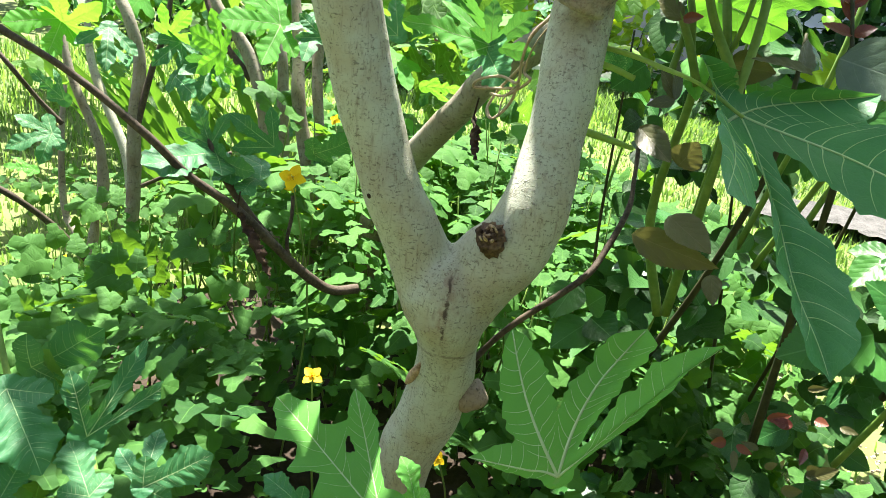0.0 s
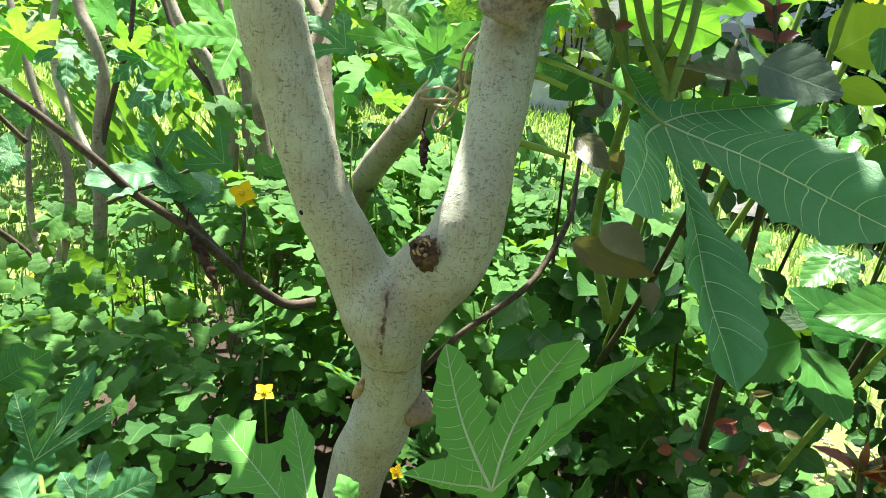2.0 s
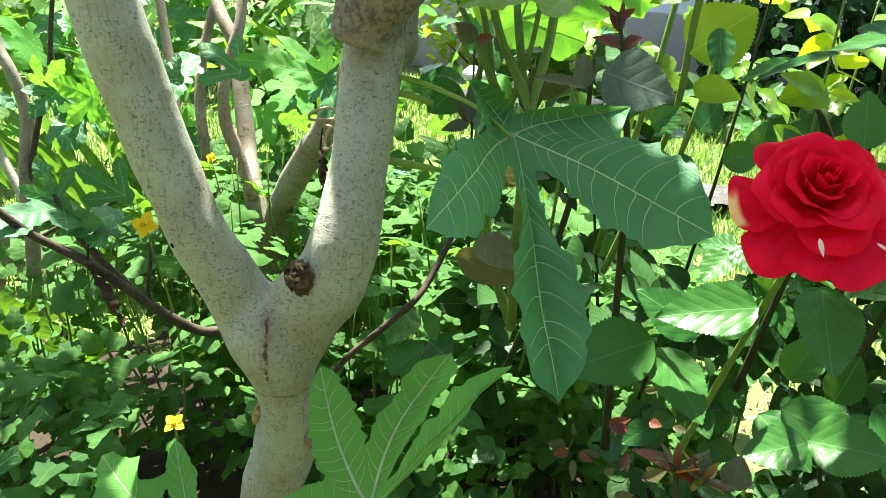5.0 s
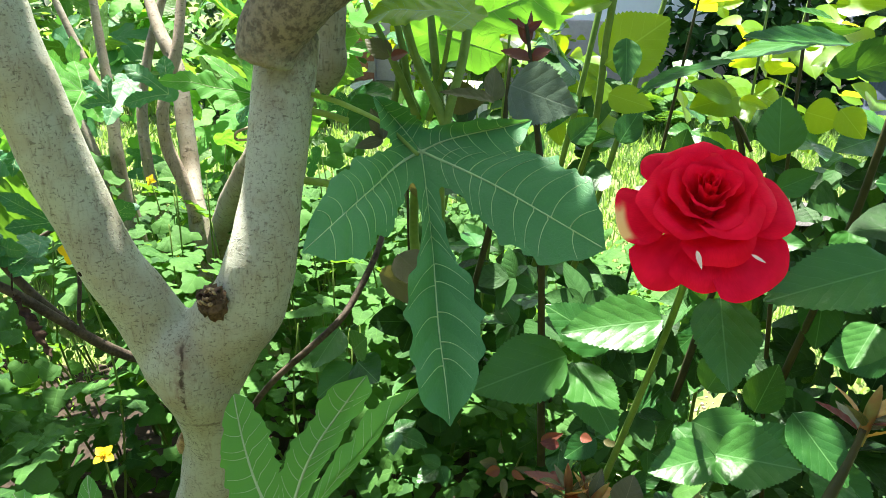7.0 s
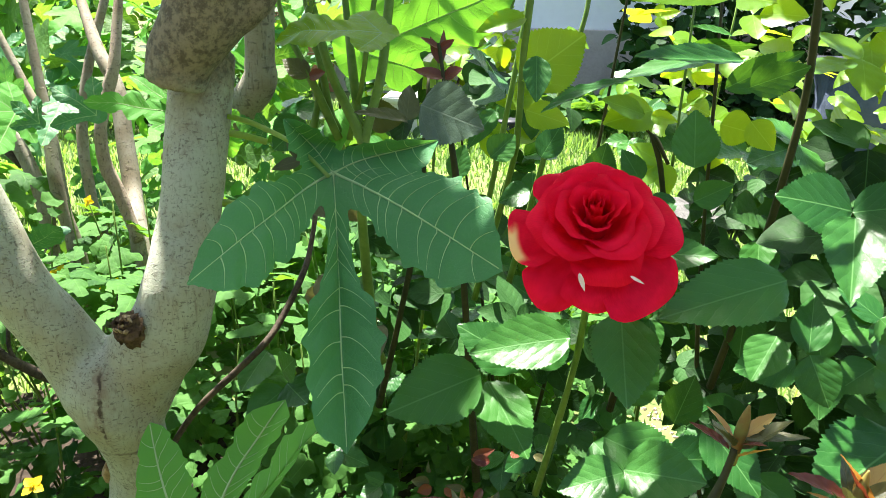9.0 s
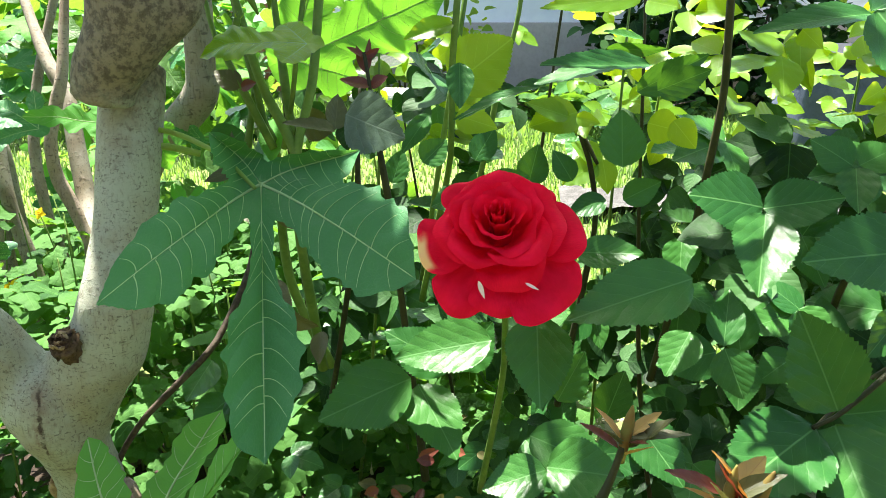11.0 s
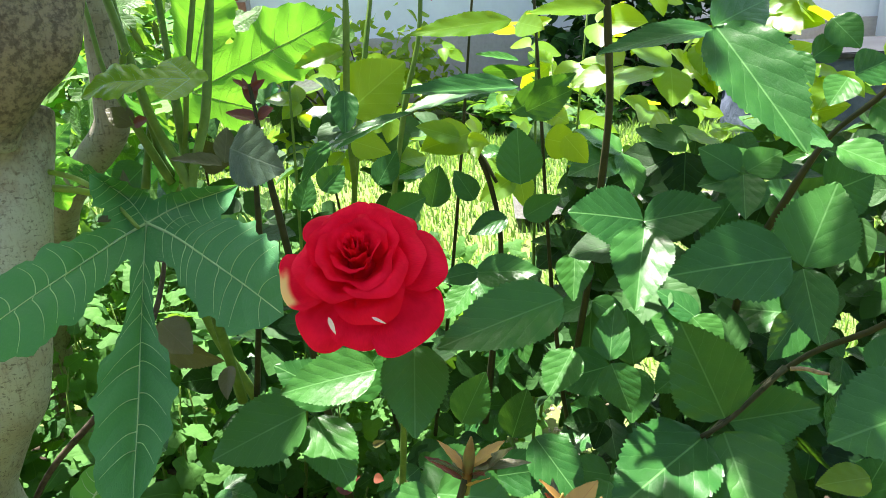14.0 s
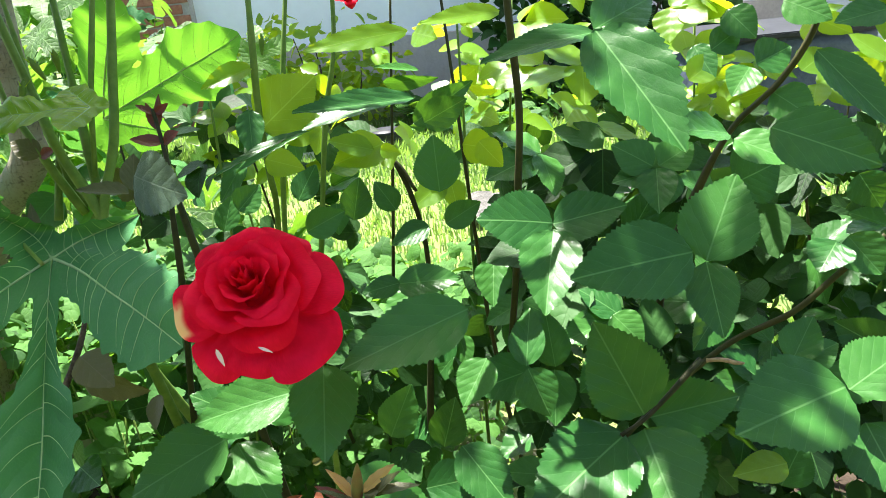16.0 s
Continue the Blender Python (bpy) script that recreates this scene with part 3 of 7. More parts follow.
def draped_fig_leaf(parent, base, style, spokes, mat, label, seed, cells=120, palm=0.42):
    """A large leaf whose lobes hang each their own way: spokes give the vector from the base to the end of each lobe, by its angle and length in the flat leaf."""
    b = np.array(base, float)
    knots = sorted((a, np.array(v, float) / ln) for a, ln, v in spokes)
    angs = np.array([knots[-1][0] - 360] + [k[0] for k in knots] + [knots[0][0] + 360], float)
    vecs = np.array([knots[-1][1]] + [k[1] for k in knots] + [knots[0][1]])

    # the flat middle of the leaf
    plan = np.array([(-ln * math.sin(radians(a)), ln * math.cos(radians(a))) for a, ln, _ in spokes])
    flat = np.linalg.lstsq(plan, np.array([q[2] for q in spokes], float), rcond=None)[0].T

    def way(a):
        i = int(np.clip(np.searchsorted(angs, a) - 1, 0, len(angs) - 2))
        q = (a - angs[i]) / (angs[i + 1] - angs[i])
        return vecs[i] * (1 - q) + vecs[i + 1] * q

    def lay(v):
        x, y, z = v
        a, r = math.degrees(math.atan2(-x, y)), math.hypot(x, y)
        d, e = way(a), way(a + 6) - way(a - 6)
        n = np.cross(d, e)
        n /= np.linalg.norm(n) + 1e-9
        if n @ np.array((0, -0.8, 0.6)) < 0:
            n = -n
        q = min(1.0, r / palm)
        w = q * q * (3 - 2 * q)
        p = b + (d * r) * w + (flat @ np.array((x, y))) * (1 - w)
        return tuple(p + n * (z * np.linalg.norm(vecs[1]) * 0.9))
    v, f, uv = fig_arrays(style, seed, cells)
    ob = put_mesh("leaf", mesh_of("fig_leaf_blade", [lay(q) for q in v], f, mat, uv), parent, label)
    v, f = vein_arrays(style, seed, 0.0085)
    rb = put_mesh("ribs", mesh_of("ribs", [lay(q) for q in v], f, RIB), None, "pale raised leaf ribs")
    rb.parent = ob
    rb.matrix_parent_inverse = Matrix.Identity(4)
    ob.matrix_parent_inverse = Matrix.Translation(parent.location).inverted()
    return ob


def scatter(name, parent, mat, templates, poses, label="", kind="stuff"):
    """Many small blades joined into one mesh; poses are 4 x 4 matrices."""
    V, Fc, U, o = [], [], [], 0
    for k, m in enumerate(poses):
        v, f, u = templates[k % len(templates)]
        a = np.asarray(v, float)
        mm = np.array(m)
        V.append(a @ mm[:3, :3].T + mm[:3, 3])
        Fc += [tuple(i + o for i in g) for g in f]
        U += u
        o += len(v)
    return put_mesh(name, mesh_of(name, np.vstack(V), Fc, mat, U), parent, label, kind=kind)


# ---- setting: lawn, gravel, house wall, hedge ----


def ground_height(x, y):
    return 0.035 * noise.noise(Vector((x * 0.5, y * 0.5, 3))) + 0.012 * noise.noise(Vector((x * 2.3, y * 2.3, 7)))


def sheet():
    xs = np.concatenate([[-400, -60, -15, -8], np.linspace(-5, 5, 61), [8, 15, 60, 400]])
    ys = np.concatenate([[-400, -60, -10, -4], np.linspace(-2, 7, 61), [12, 20, 60, 400]])
    v = [(x, y, ground_height(x, y) if abs(x) < 9 and -5 < y < 13 else 0.0) for y in ys for x in xs]
    n = len(xs)
    f = [(j * n + i, j * n + i + 1, (j + 1) * n + i + 1, (j + 1) * n + i) for j in range(len(ys) - 1) for i in range(n - 1)]
    return mesh_of("ground", v, f, SOIL)


ground = tagged(new("ground", sheet()), "grassy garden soil under the lawn", "ground", kind="structure")

# earth bed added under the fig and the roses; shade put into its colour
V, Fc, idx = [], [], {}
for j in range(40):
    for i in range(80):
        x, y = -1.35 + i * 0.035, 0.25 + j * 0.035
        rag = 0.10 * noise.noise(Vector((x * 4, y * 4, 0)))
        if y < 1.50 + rag and -1.25 + rag < x < 1.40 and (x - 0.48) ** 2 + (y - 1.43) ** 2 > (0.30 + rag) ** 2:
            idx[i, j] = len(V)
            V.append((x, y, ground_height(x, y) + 0.012 + 0.012 * noise.noise(Vector((x * 20, y * 20, 5)))))
for i, j in idx:
    q = [(i, j), (i + 1, j), (i + 1, j + 1), (i, j + 1)]
    if all(k in idx for k in q):
        Fc.append([idx[k] for k in q])
tagged(new("darkened_bed", mesh_of("darkened_bed", V, Fc, EARTH_SHADE)), "added earth bed, darkened for shade under the fig and roses", "soil", kind="structure")


def lawn(count):
    """Grass blades, thicker and longer far from the shrubs."""
    rng = np.random.default_rng(4)
    V, Fc, U = [], [], []
    x = rng.uniform(-3.6, 2.8, count)
    y = rng.uniform(1.0, 5.3, count) ** 1.0
    k = 0
    for i in range(count):
        px, py = x[i], y[i]
        d = noise.noise(Vector((px * 1.3, py * 1.3, 0)))
        if py < 1.75 and -0.9 < px < 0.25:
            continue
        if (px - 0.48) ** 2 + ((py - 1.43) * 0.9) ** 2 < 0.07 and rng.random() < 0.85:
            continue
        h = rng.uniform(0.02, 0.05) * (1 + 0.7 * d)
        if py > 4.2:
            h *= 1.7
        a, lean = rng.uniform(0, 6.28), rng.uniform(0.1, 0.8) * h
        w = rng.uniform(0.0013, 0.0024) * (1 + 0.3 * py)
        cx, sx = math.cos(a), math.sin(a)
        bx, by = math.cos(a + 1.4 + rng.uniform(0, 1)), math.sin(a + 1.4)
        z = ground_height(px, py)
        V += [(px - cx * w, py - sx * w, z), (px + cx * w, py + sx * w, z), (px + cx * w * 0.8 + bx * lean * 0.35, py + sx * w * 0.8 + by * lean * 0.35, z + h * 0.6),
              (px - cx * w * 0.8 + bx * lean * 0.35, py - sx * w * 0.8 + by * lean * 0.35, z + h * 0.6), (px + bx * lean, py + by * lean, z + h)]
        U += [(0.35, 0), (0.65, 0), (0.65, 0.6), (0.35, 0.6), (0.5, 1)]
        Fc += [(k, k + 1, k + 2, k + 3), (k + 3, k + 2, k + 4)]
        k += 5
    me = mesh_of("lawn_grass", V, Fc, GRASS, U)
    return tagged(new("lawn_grass", me), "sunlit uneven lawn of fresh green grass blades", "grass", kind="stuff")


lawn(70000)


def box(name, parent, mat, lo, hi, label="", bev=0.004):
    bm = bmesh.new()
    bmesh.ops.create_cube(bm, size=1)
    for v in bm.verts:
        v.co = Vector([(a + b) / 2 + (b - a) * q for a, b, q in zip(lo, hi, v.co)])
    if bev:
        bmesh.ops.bevel(bm, geom=bm.edges[:], offset=bev, segments=2, affect="EDGES")
    return part(name, bm, mat, parent, label, smooth=False)


# unseen wall, added to cut the low sky light from behind
tagged(box("sky_blocker", None, BLOCKER, (-7, -2.5, -0.1), (7, -2.35, 2.5)), "unseen dark wall added behind the viewer to block sky light", "wall", kind="structure")
house = thing("house", "white plastered house wall on a grey rendered plinth", "house", (0.6, 6.1, 0))
box("wall", house, PLASTER, (-1.60, 6.02, 0.52), (6.5, 6.3, 2.9), "white plaster wall")
box("plinth", house, PLINTH, (-1.57, 5.97, -0.1), (6.5, 6.3, 0.52), "grey rendered plinth")


def foliage_mass(name, label, category, centre, size, count, leaf_size, mat, seed, templates=None, stems=10, up=0.35):
    """A shrub: thin stems from the ground and a loose, uneven cloud of leaves."""
    rnd = random.Random(seed)
    root = thing(name, label, category, (centre[0], centre[1], 0))
    c, h = Vector(centre), Vector(size)
    for k in range(stems):
        e = Vector((c.x + rnd.uniform(-1, 1) * h.x * 0.8, c.y + rnd.uniform(-1, 1) * h.y * 0.6, c.z + rnd.uniform(-0.2, 0.8) * h.z))
        b = Vector((c.x + (e.x - c.x) * 0.4, c.y + (e.y - c.y) * 0.4, -0.03))
        q = b.lerp(e, 0.5) + Vector((rnd.uniform(-0.08, 0.08), rnd.uniform(-0.08, 0.08), 0.02))
        limb("stem", root, TWIG, [(*b, 0.012), (*q, 0.008), (*e, 0.003)], per=3, seg=6)
    poses = []
    while len(poses) < count:
        d = Vector((rnd.uniform(-1, 1), rnd.uniform(-1, 1), rnd.uniform(-1, 1)))
        if d.length > 1 or rnd.random() > 0.25 + d.length:
            continue
        p = c + Vector((d.x * h.x, d.y * h.y, d.z * h.z))
        if noise.noise(p * 2.2) < -0.22 or p.z < 0.02:
            continue
        n = Vector((rnd.gauss(0, 0.6), rnd.gauss(-0.25, 0.6), up + rnd.random())).normalized()
        t = Vector((rnd.gauss(0, 1), rnd.gauss(0, 1), rnd.gauss(-0.3, 0.5))).normalized()
        L = leaf_size * rnd.uniform(0.6, 1.3)
        poses.append(leaf_pose(p, p + t * L, n, L * rnd.uniform(0.45, 0.75)))
    scatter("foliage", root, mat, templates or ROSE_SMALL, poses, kind="stuff")
    return root


# ---- the fig tree with the forked trunk ----
fig = thing("fig_tree", "forked fig tree with smooth pale grey bark", "tree", (-0.24, 0.85, 0))
P0 = limb("trunk", None, BARK, [(-0.271, 0.645, -0.148, 0.0579), (-0.271, 0.653, 0.016, 0.0491), (-0.266, 0.647, 0.147, 0.0423), (-0.259, 0.639, 0.248, 0.0383), (-0.242, 0.631, 0.345, 0.0383), (-0.221, 0.624, 0.413, 0.0403), (-0.205, 0.611, 0.487, 0.0354), (-0.203, 0.599, 0.533, 0.0364), (-0.205, 0.587, 0.582, 0.0442), (-0.215, 0.588, 0.613, 0.0492), (-0.226, 0.596, 0.628, 0.0374)])
P1 = limb("limb", None, BARK, [(-0.209, 0.595, 0.541, 0.0256), (-0.221, 0.589, 0.584, 0.0364), (-0.237, 0.583, 0.627, 0.0354), (-0.258, 0.576, 0.675, 0.0325), (-0.277, 0.567, 0.717, 0.0315), (-0.302, 0.565, 0.779, 0.0316), (-0.324, 0.562, 0.848, 0.0326), (-0.345, 0.559, 0.920, 0.0336), (-0.367, 0.566, 0.999, 0.0316), (-0.391, 0.590, 1.092, 0.0287), (-0.425, 0.665, 1.229, 0.0237)])
P2 = limb("limb", None, BARK, [(-0.200, 0.598, 0.542, 0.0265), (-0.191, 0.599, 0.590, 0.0403), (-0.172, 0.598, 0.637, 0.0432), (-0.147, 0.603, 0.672, 0.0412), (-0.131, 0.608, 0.723, 0.0363), (-0.128, 0.634, 0.778, 0.0314), (-0.128, 0.660, 0.838, 0.0314), (-0.130, 0.696, 0.908, 0.0333), (-0.129, 0.711, 0.940, 0.0314)])
P3 = limb("limb", None, BARK, [(-0.130, 0.640, 0.915, 0.029), (-0.121, 0.640, 0.942, 0.032), (-0.106, 0.640, 0.963, 0.036), (-0.093, 0.642, 0.984, 0.040), (-0.085, 0.645, 1.006, 0.043), (-0.082, 0.655, 1.041, 0.042), (-0.083, 0.680, 1.085, 0.035), (-0.088, 0.720, 1.145, 0.028)])
P4 = limb("limb", None, BARK, [(-0.081, 0.650, 0.973, 0.018), (-0.060, 0.650, 0.986, 0.021), (-0.046, 0.655, 1.006, 0.022), (-0.042, 0.670, 1.035, 0.020), (-0.033, 0.700, 1.089, 0.017)])


def fuse(name, obs, parent, mat, voxel, label):
    """One skin over several limbs, smoothed where they meet."""
    bm = bmesh.new()
    for o in obs:
        bm.from_mesh(o.data)
        me = o.data
        bpy.data.objects.remove(o)
        bpy.data.meshes.remove(me)
    ob = part(name, bm, mat, parent, label)
    rm = ob.modifiers.new("skin", "REMESH")
    rm.mode, rm.voxel_size, rm.use_smooth_shade = "VOXEL", voxel, True
    sm = ob.modifiers.new("ease", "SMOOTH")
    sm.factor, sm.iterations = 0.5, 7
    return ob


fuse("trunk", [P0, P1, P2, P3, P4], fig, BARK, 0.004, "smooth pale forked trunk with pores and a brown swollen collar")


def cut_stub(parent, place, axis, radius, depth):
    """A sawn-off branch: a thick rim of bark round a cracked, weathered face."""
    z = Vector(axis).normalized()
    x = z.cross(Vector((0.3, 0, 1))).normalized()
    y = z.cross(x)
    m = Matrix(((x.x, y.x, z.x, place[0]), (x.y, y.y, z.y, place[1]), (x.z, y.z, z.z, place[2]), (0, 0, 0, 1)))
    rows = [(0, 0, -depth, radius * 1.25), (0, 0, -depth * 0.4, radius * 1.15), (0, 0, 0.000, radius * 1.08), (0, 0, 0.0022, radius * 0.92), (0, 0, -0.001, radius * 0.70), (0, 0, -0.006, radius * 0.5)]
    v0, f0, _ = tube_arrays(rows, 5, 26)
    v0 = [Vector(q) * (1 + 0.45 * noise.noise(Vector(q) * 170) + 0.25 * noise.noise(Vector(q) * 420)) for q in v0]
    stub = put_mesh("cut_stub", mesh_of("cut_stub", v0, f0, DEAD_WOOD), parent, "rotten branch stub with splintered tan wood", m)
    r2 = random.Random(8)
    for k in range(13):
        a, q = k * 2.4, radius * 0.80 * math.sqrt((k + 0.5) / 13)
        w, h = radius * r2.uniform(0.20, 0.36), r2.uniform(0.008, 0.014)
        bm = bmesh.new()
        bmesh.ops.create_cube(bm, size=1)
        for v in bm.verts:
            k2 = 0.65 if v.co.z > 0 else 1.0
            v.co = Vector((v.co.x * w * 1.5 * k2, v.co.y * w * 0.8 * k2, v.co.z * h)) + Vector((r2.uniform(-1, 1), r2.uniform(-1, 1), r2.uniform(-1, 1))) * w * 0.2
        bmesh.ops.bevel(bm, geom=bm.edges[:], offset=w * 0.12, segments=1, affect="EDGES")
        bmesh.ops.transform(bm, matrix=Matrix.Translation((q * math.cos(a), q * math.sin(a), 0.002)) @ Matrix.Rotation(a + 1.57, 4, "Z") @ Matrix.Rotation(r2.uniform(-0.5, 0.3), 4, "X"), verts=bm.verts)
        chip = part("wood_chip", bm, CHIP if k % 4 else DEAD_WOOD, None, smooth=False)
        chip.parent = stub


cut_stub(fig, (-0.1663, 0.5576, 0.6938), (-0.20, -0.70, 0.66), 0.0128, 0.02)


def ridge(name, pts, mat, label=""):
    limb(name, fig, mat, pts, label, seg=8, rough=0.9, per=12)


ridge("knot", [(-0.291, 0.541, 0.719, 0.001), (-0.292, 0.541, 0.715, 0.0026), (-0.293, 0.541, 0.712, 0.001)], DEAD, "small dark bark knot")
ridge("torn_bark", [(-0.226, 0.580, 0.512, 0.002), (-0.235, 0.589, 0.491, 0.0044), (-0.242, 0.600, 0.474, 0.0039), (-0.250, 0.608, 0.460, 0.001)], SCAR, "torn curling bark edge")
ridge("side_knob", [(-0.176, 0.613, 0.475, 0.0118), (-0.165, 0.608, 0.467, 0.0137), (-0.156, 0.604, 0.462, 0.0108), (-0.152, 0.602, 0.459, 0.0039)], BURL)

# trunks of the older stool behind
old = thing("fig_tree", "older grey fig stems rising behind the fork", "tree", (-0.47, 1.25, 0), group="fig stems")
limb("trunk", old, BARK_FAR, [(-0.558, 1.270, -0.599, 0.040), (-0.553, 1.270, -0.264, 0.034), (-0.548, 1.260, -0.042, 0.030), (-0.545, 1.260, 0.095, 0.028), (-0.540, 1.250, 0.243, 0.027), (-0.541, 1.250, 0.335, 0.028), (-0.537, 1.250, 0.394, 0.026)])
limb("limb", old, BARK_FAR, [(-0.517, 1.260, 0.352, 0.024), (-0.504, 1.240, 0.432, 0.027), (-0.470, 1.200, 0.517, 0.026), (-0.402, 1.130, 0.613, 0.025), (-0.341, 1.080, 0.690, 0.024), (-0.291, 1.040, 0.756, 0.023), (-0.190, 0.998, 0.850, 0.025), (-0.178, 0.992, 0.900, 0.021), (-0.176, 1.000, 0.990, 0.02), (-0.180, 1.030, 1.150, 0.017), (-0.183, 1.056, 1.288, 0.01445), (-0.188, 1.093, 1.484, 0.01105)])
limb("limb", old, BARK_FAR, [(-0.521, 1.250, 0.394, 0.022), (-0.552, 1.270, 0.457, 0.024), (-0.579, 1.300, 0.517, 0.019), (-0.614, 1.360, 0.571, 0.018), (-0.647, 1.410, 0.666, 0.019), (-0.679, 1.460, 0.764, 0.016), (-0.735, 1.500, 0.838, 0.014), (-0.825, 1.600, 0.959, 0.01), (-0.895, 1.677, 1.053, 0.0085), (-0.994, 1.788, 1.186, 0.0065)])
limb("limb", old, BURL, [(-0.562, 1.270, 0.492, 0.012), (-0.602, 1.290, 0.582, 0.013), (-0.630, 1.300, 0.641, 0.013), (-0.635, 1.310, 0.707, 0.013), (-0.630, 1.340, 0.771, 0.013), (-0.618, 1.360, 0.826, 0.012), (-0.622, 1.400, 0.909, 0.01), (-0.628, 1.461, 1.035, 0.0085), (-0.637, 1.547, 1.215, 0.0065)])
limb("low_branch", old, TWIG, [(-0.430, 0.902, 0.410, 0.0079), (-0.466, 0.872, 0.413, 0.0079), (-0.499, 0.837, 0.451, 0.0079), (-0.537, 0.797, 0.511, 0.0069), (-0.574, 0.758, 0.569, 0.0069), (-0.623, 0.722, 0.617, 0.0059), (-0.663, 0.691, 0.673, 0.0059), (-0.743, 0.657, 0.745, 0.0049), (-0.810, 0.618, 0.795, 0.0049), (-0.880, 0.594, 0.832, 0.0049)])
limb("low_branch", old, TWIG, [(-0.527, 0.814, 0.491, 0.0059), (-0.568, 0.802, 0.538, 0.0069), (-0.608, 0.794, 0.594, 0.0059), (-0.634, 0.796, 0.640, 0.0039), (-0.651, 0.805, 0.668, 0.003)])
limb("side_twig", old, TWIG, [(-0.512, 0.821, 0.475, 0.003), (-0.519, 0.820, 0.502, 0.003), (-0.517, 0.829, 0.545, 0.003), (-0.522, 0.840, 0.572, 0.003)])
limb("side_twig", fig, TWIG, [(-0.183, 0.625, 0.488, 0.0038), (-0.162, 0.625, 0.526, 0.0038), (-0.134, 0.630, 0.564, 0.0038), (-0.096, 0.640, 0.602, 0.0038), (-0.067, 0.655, 0.631, 0.0038), (-0.054, 0.680, 0.652, 0.0038), (-0.038, 0.720, 0.695, 0.0034), (-0.039, 0.760, 0.724, 0.0028), (-0.043, 0.800, 0.762, 0.0028)])

# thin stems of the young stool
young = thing("fig_shrub", "many-stemmed young fig with bare lower stems", "tree", (-1.3, 1.55, 0), group="fig stems")
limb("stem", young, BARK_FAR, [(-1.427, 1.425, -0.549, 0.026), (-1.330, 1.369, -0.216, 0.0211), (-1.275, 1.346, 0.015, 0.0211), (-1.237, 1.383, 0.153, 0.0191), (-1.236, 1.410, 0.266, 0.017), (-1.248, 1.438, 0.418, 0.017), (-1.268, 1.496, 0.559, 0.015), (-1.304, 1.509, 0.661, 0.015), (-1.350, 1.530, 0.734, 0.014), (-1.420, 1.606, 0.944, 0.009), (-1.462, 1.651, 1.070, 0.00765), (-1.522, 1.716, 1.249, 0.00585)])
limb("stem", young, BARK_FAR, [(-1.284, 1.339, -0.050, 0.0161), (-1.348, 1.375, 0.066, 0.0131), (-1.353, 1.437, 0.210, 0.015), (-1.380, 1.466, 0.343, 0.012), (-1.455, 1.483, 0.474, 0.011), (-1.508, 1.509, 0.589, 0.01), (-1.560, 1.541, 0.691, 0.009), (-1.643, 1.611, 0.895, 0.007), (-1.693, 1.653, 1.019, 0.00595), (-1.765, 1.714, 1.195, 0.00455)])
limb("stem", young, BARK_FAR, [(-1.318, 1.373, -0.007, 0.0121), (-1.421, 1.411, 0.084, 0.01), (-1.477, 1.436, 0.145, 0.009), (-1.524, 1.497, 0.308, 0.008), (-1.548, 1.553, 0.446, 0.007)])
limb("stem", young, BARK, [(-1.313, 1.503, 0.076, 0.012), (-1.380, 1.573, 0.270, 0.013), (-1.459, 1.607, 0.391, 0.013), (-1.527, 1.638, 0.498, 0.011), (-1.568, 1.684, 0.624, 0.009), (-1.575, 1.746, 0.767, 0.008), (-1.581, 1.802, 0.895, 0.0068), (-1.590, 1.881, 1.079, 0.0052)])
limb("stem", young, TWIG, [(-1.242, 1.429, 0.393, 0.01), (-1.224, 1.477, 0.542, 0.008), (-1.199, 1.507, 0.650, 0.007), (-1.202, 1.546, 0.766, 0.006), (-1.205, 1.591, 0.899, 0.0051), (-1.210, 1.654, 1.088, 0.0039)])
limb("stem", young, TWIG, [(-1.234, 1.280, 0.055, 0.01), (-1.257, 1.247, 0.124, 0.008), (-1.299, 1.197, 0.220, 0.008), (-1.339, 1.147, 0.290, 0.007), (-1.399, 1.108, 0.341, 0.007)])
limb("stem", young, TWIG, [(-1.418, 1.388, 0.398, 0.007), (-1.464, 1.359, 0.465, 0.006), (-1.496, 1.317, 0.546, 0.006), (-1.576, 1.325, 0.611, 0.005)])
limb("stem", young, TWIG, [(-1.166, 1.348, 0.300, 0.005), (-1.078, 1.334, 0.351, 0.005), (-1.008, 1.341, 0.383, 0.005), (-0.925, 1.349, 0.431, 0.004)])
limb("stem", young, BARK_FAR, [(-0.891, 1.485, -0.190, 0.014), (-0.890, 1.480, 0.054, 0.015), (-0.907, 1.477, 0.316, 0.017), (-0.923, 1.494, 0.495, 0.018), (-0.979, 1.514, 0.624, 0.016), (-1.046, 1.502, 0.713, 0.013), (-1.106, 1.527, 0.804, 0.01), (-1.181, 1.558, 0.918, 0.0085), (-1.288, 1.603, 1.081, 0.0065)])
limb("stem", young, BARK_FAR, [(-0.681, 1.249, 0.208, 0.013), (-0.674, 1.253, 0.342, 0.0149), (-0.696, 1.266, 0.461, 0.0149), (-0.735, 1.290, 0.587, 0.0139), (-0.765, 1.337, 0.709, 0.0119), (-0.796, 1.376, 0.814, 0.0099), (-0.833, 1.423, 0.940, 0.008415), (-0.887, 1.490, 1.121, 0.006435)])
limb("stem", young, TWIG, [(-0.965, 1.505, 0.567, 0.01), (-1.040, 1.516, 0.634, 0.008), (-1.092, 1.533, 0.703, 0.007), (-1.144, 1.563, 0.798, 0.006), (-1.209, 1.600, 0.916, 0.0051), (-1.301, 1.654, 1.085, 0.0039)])
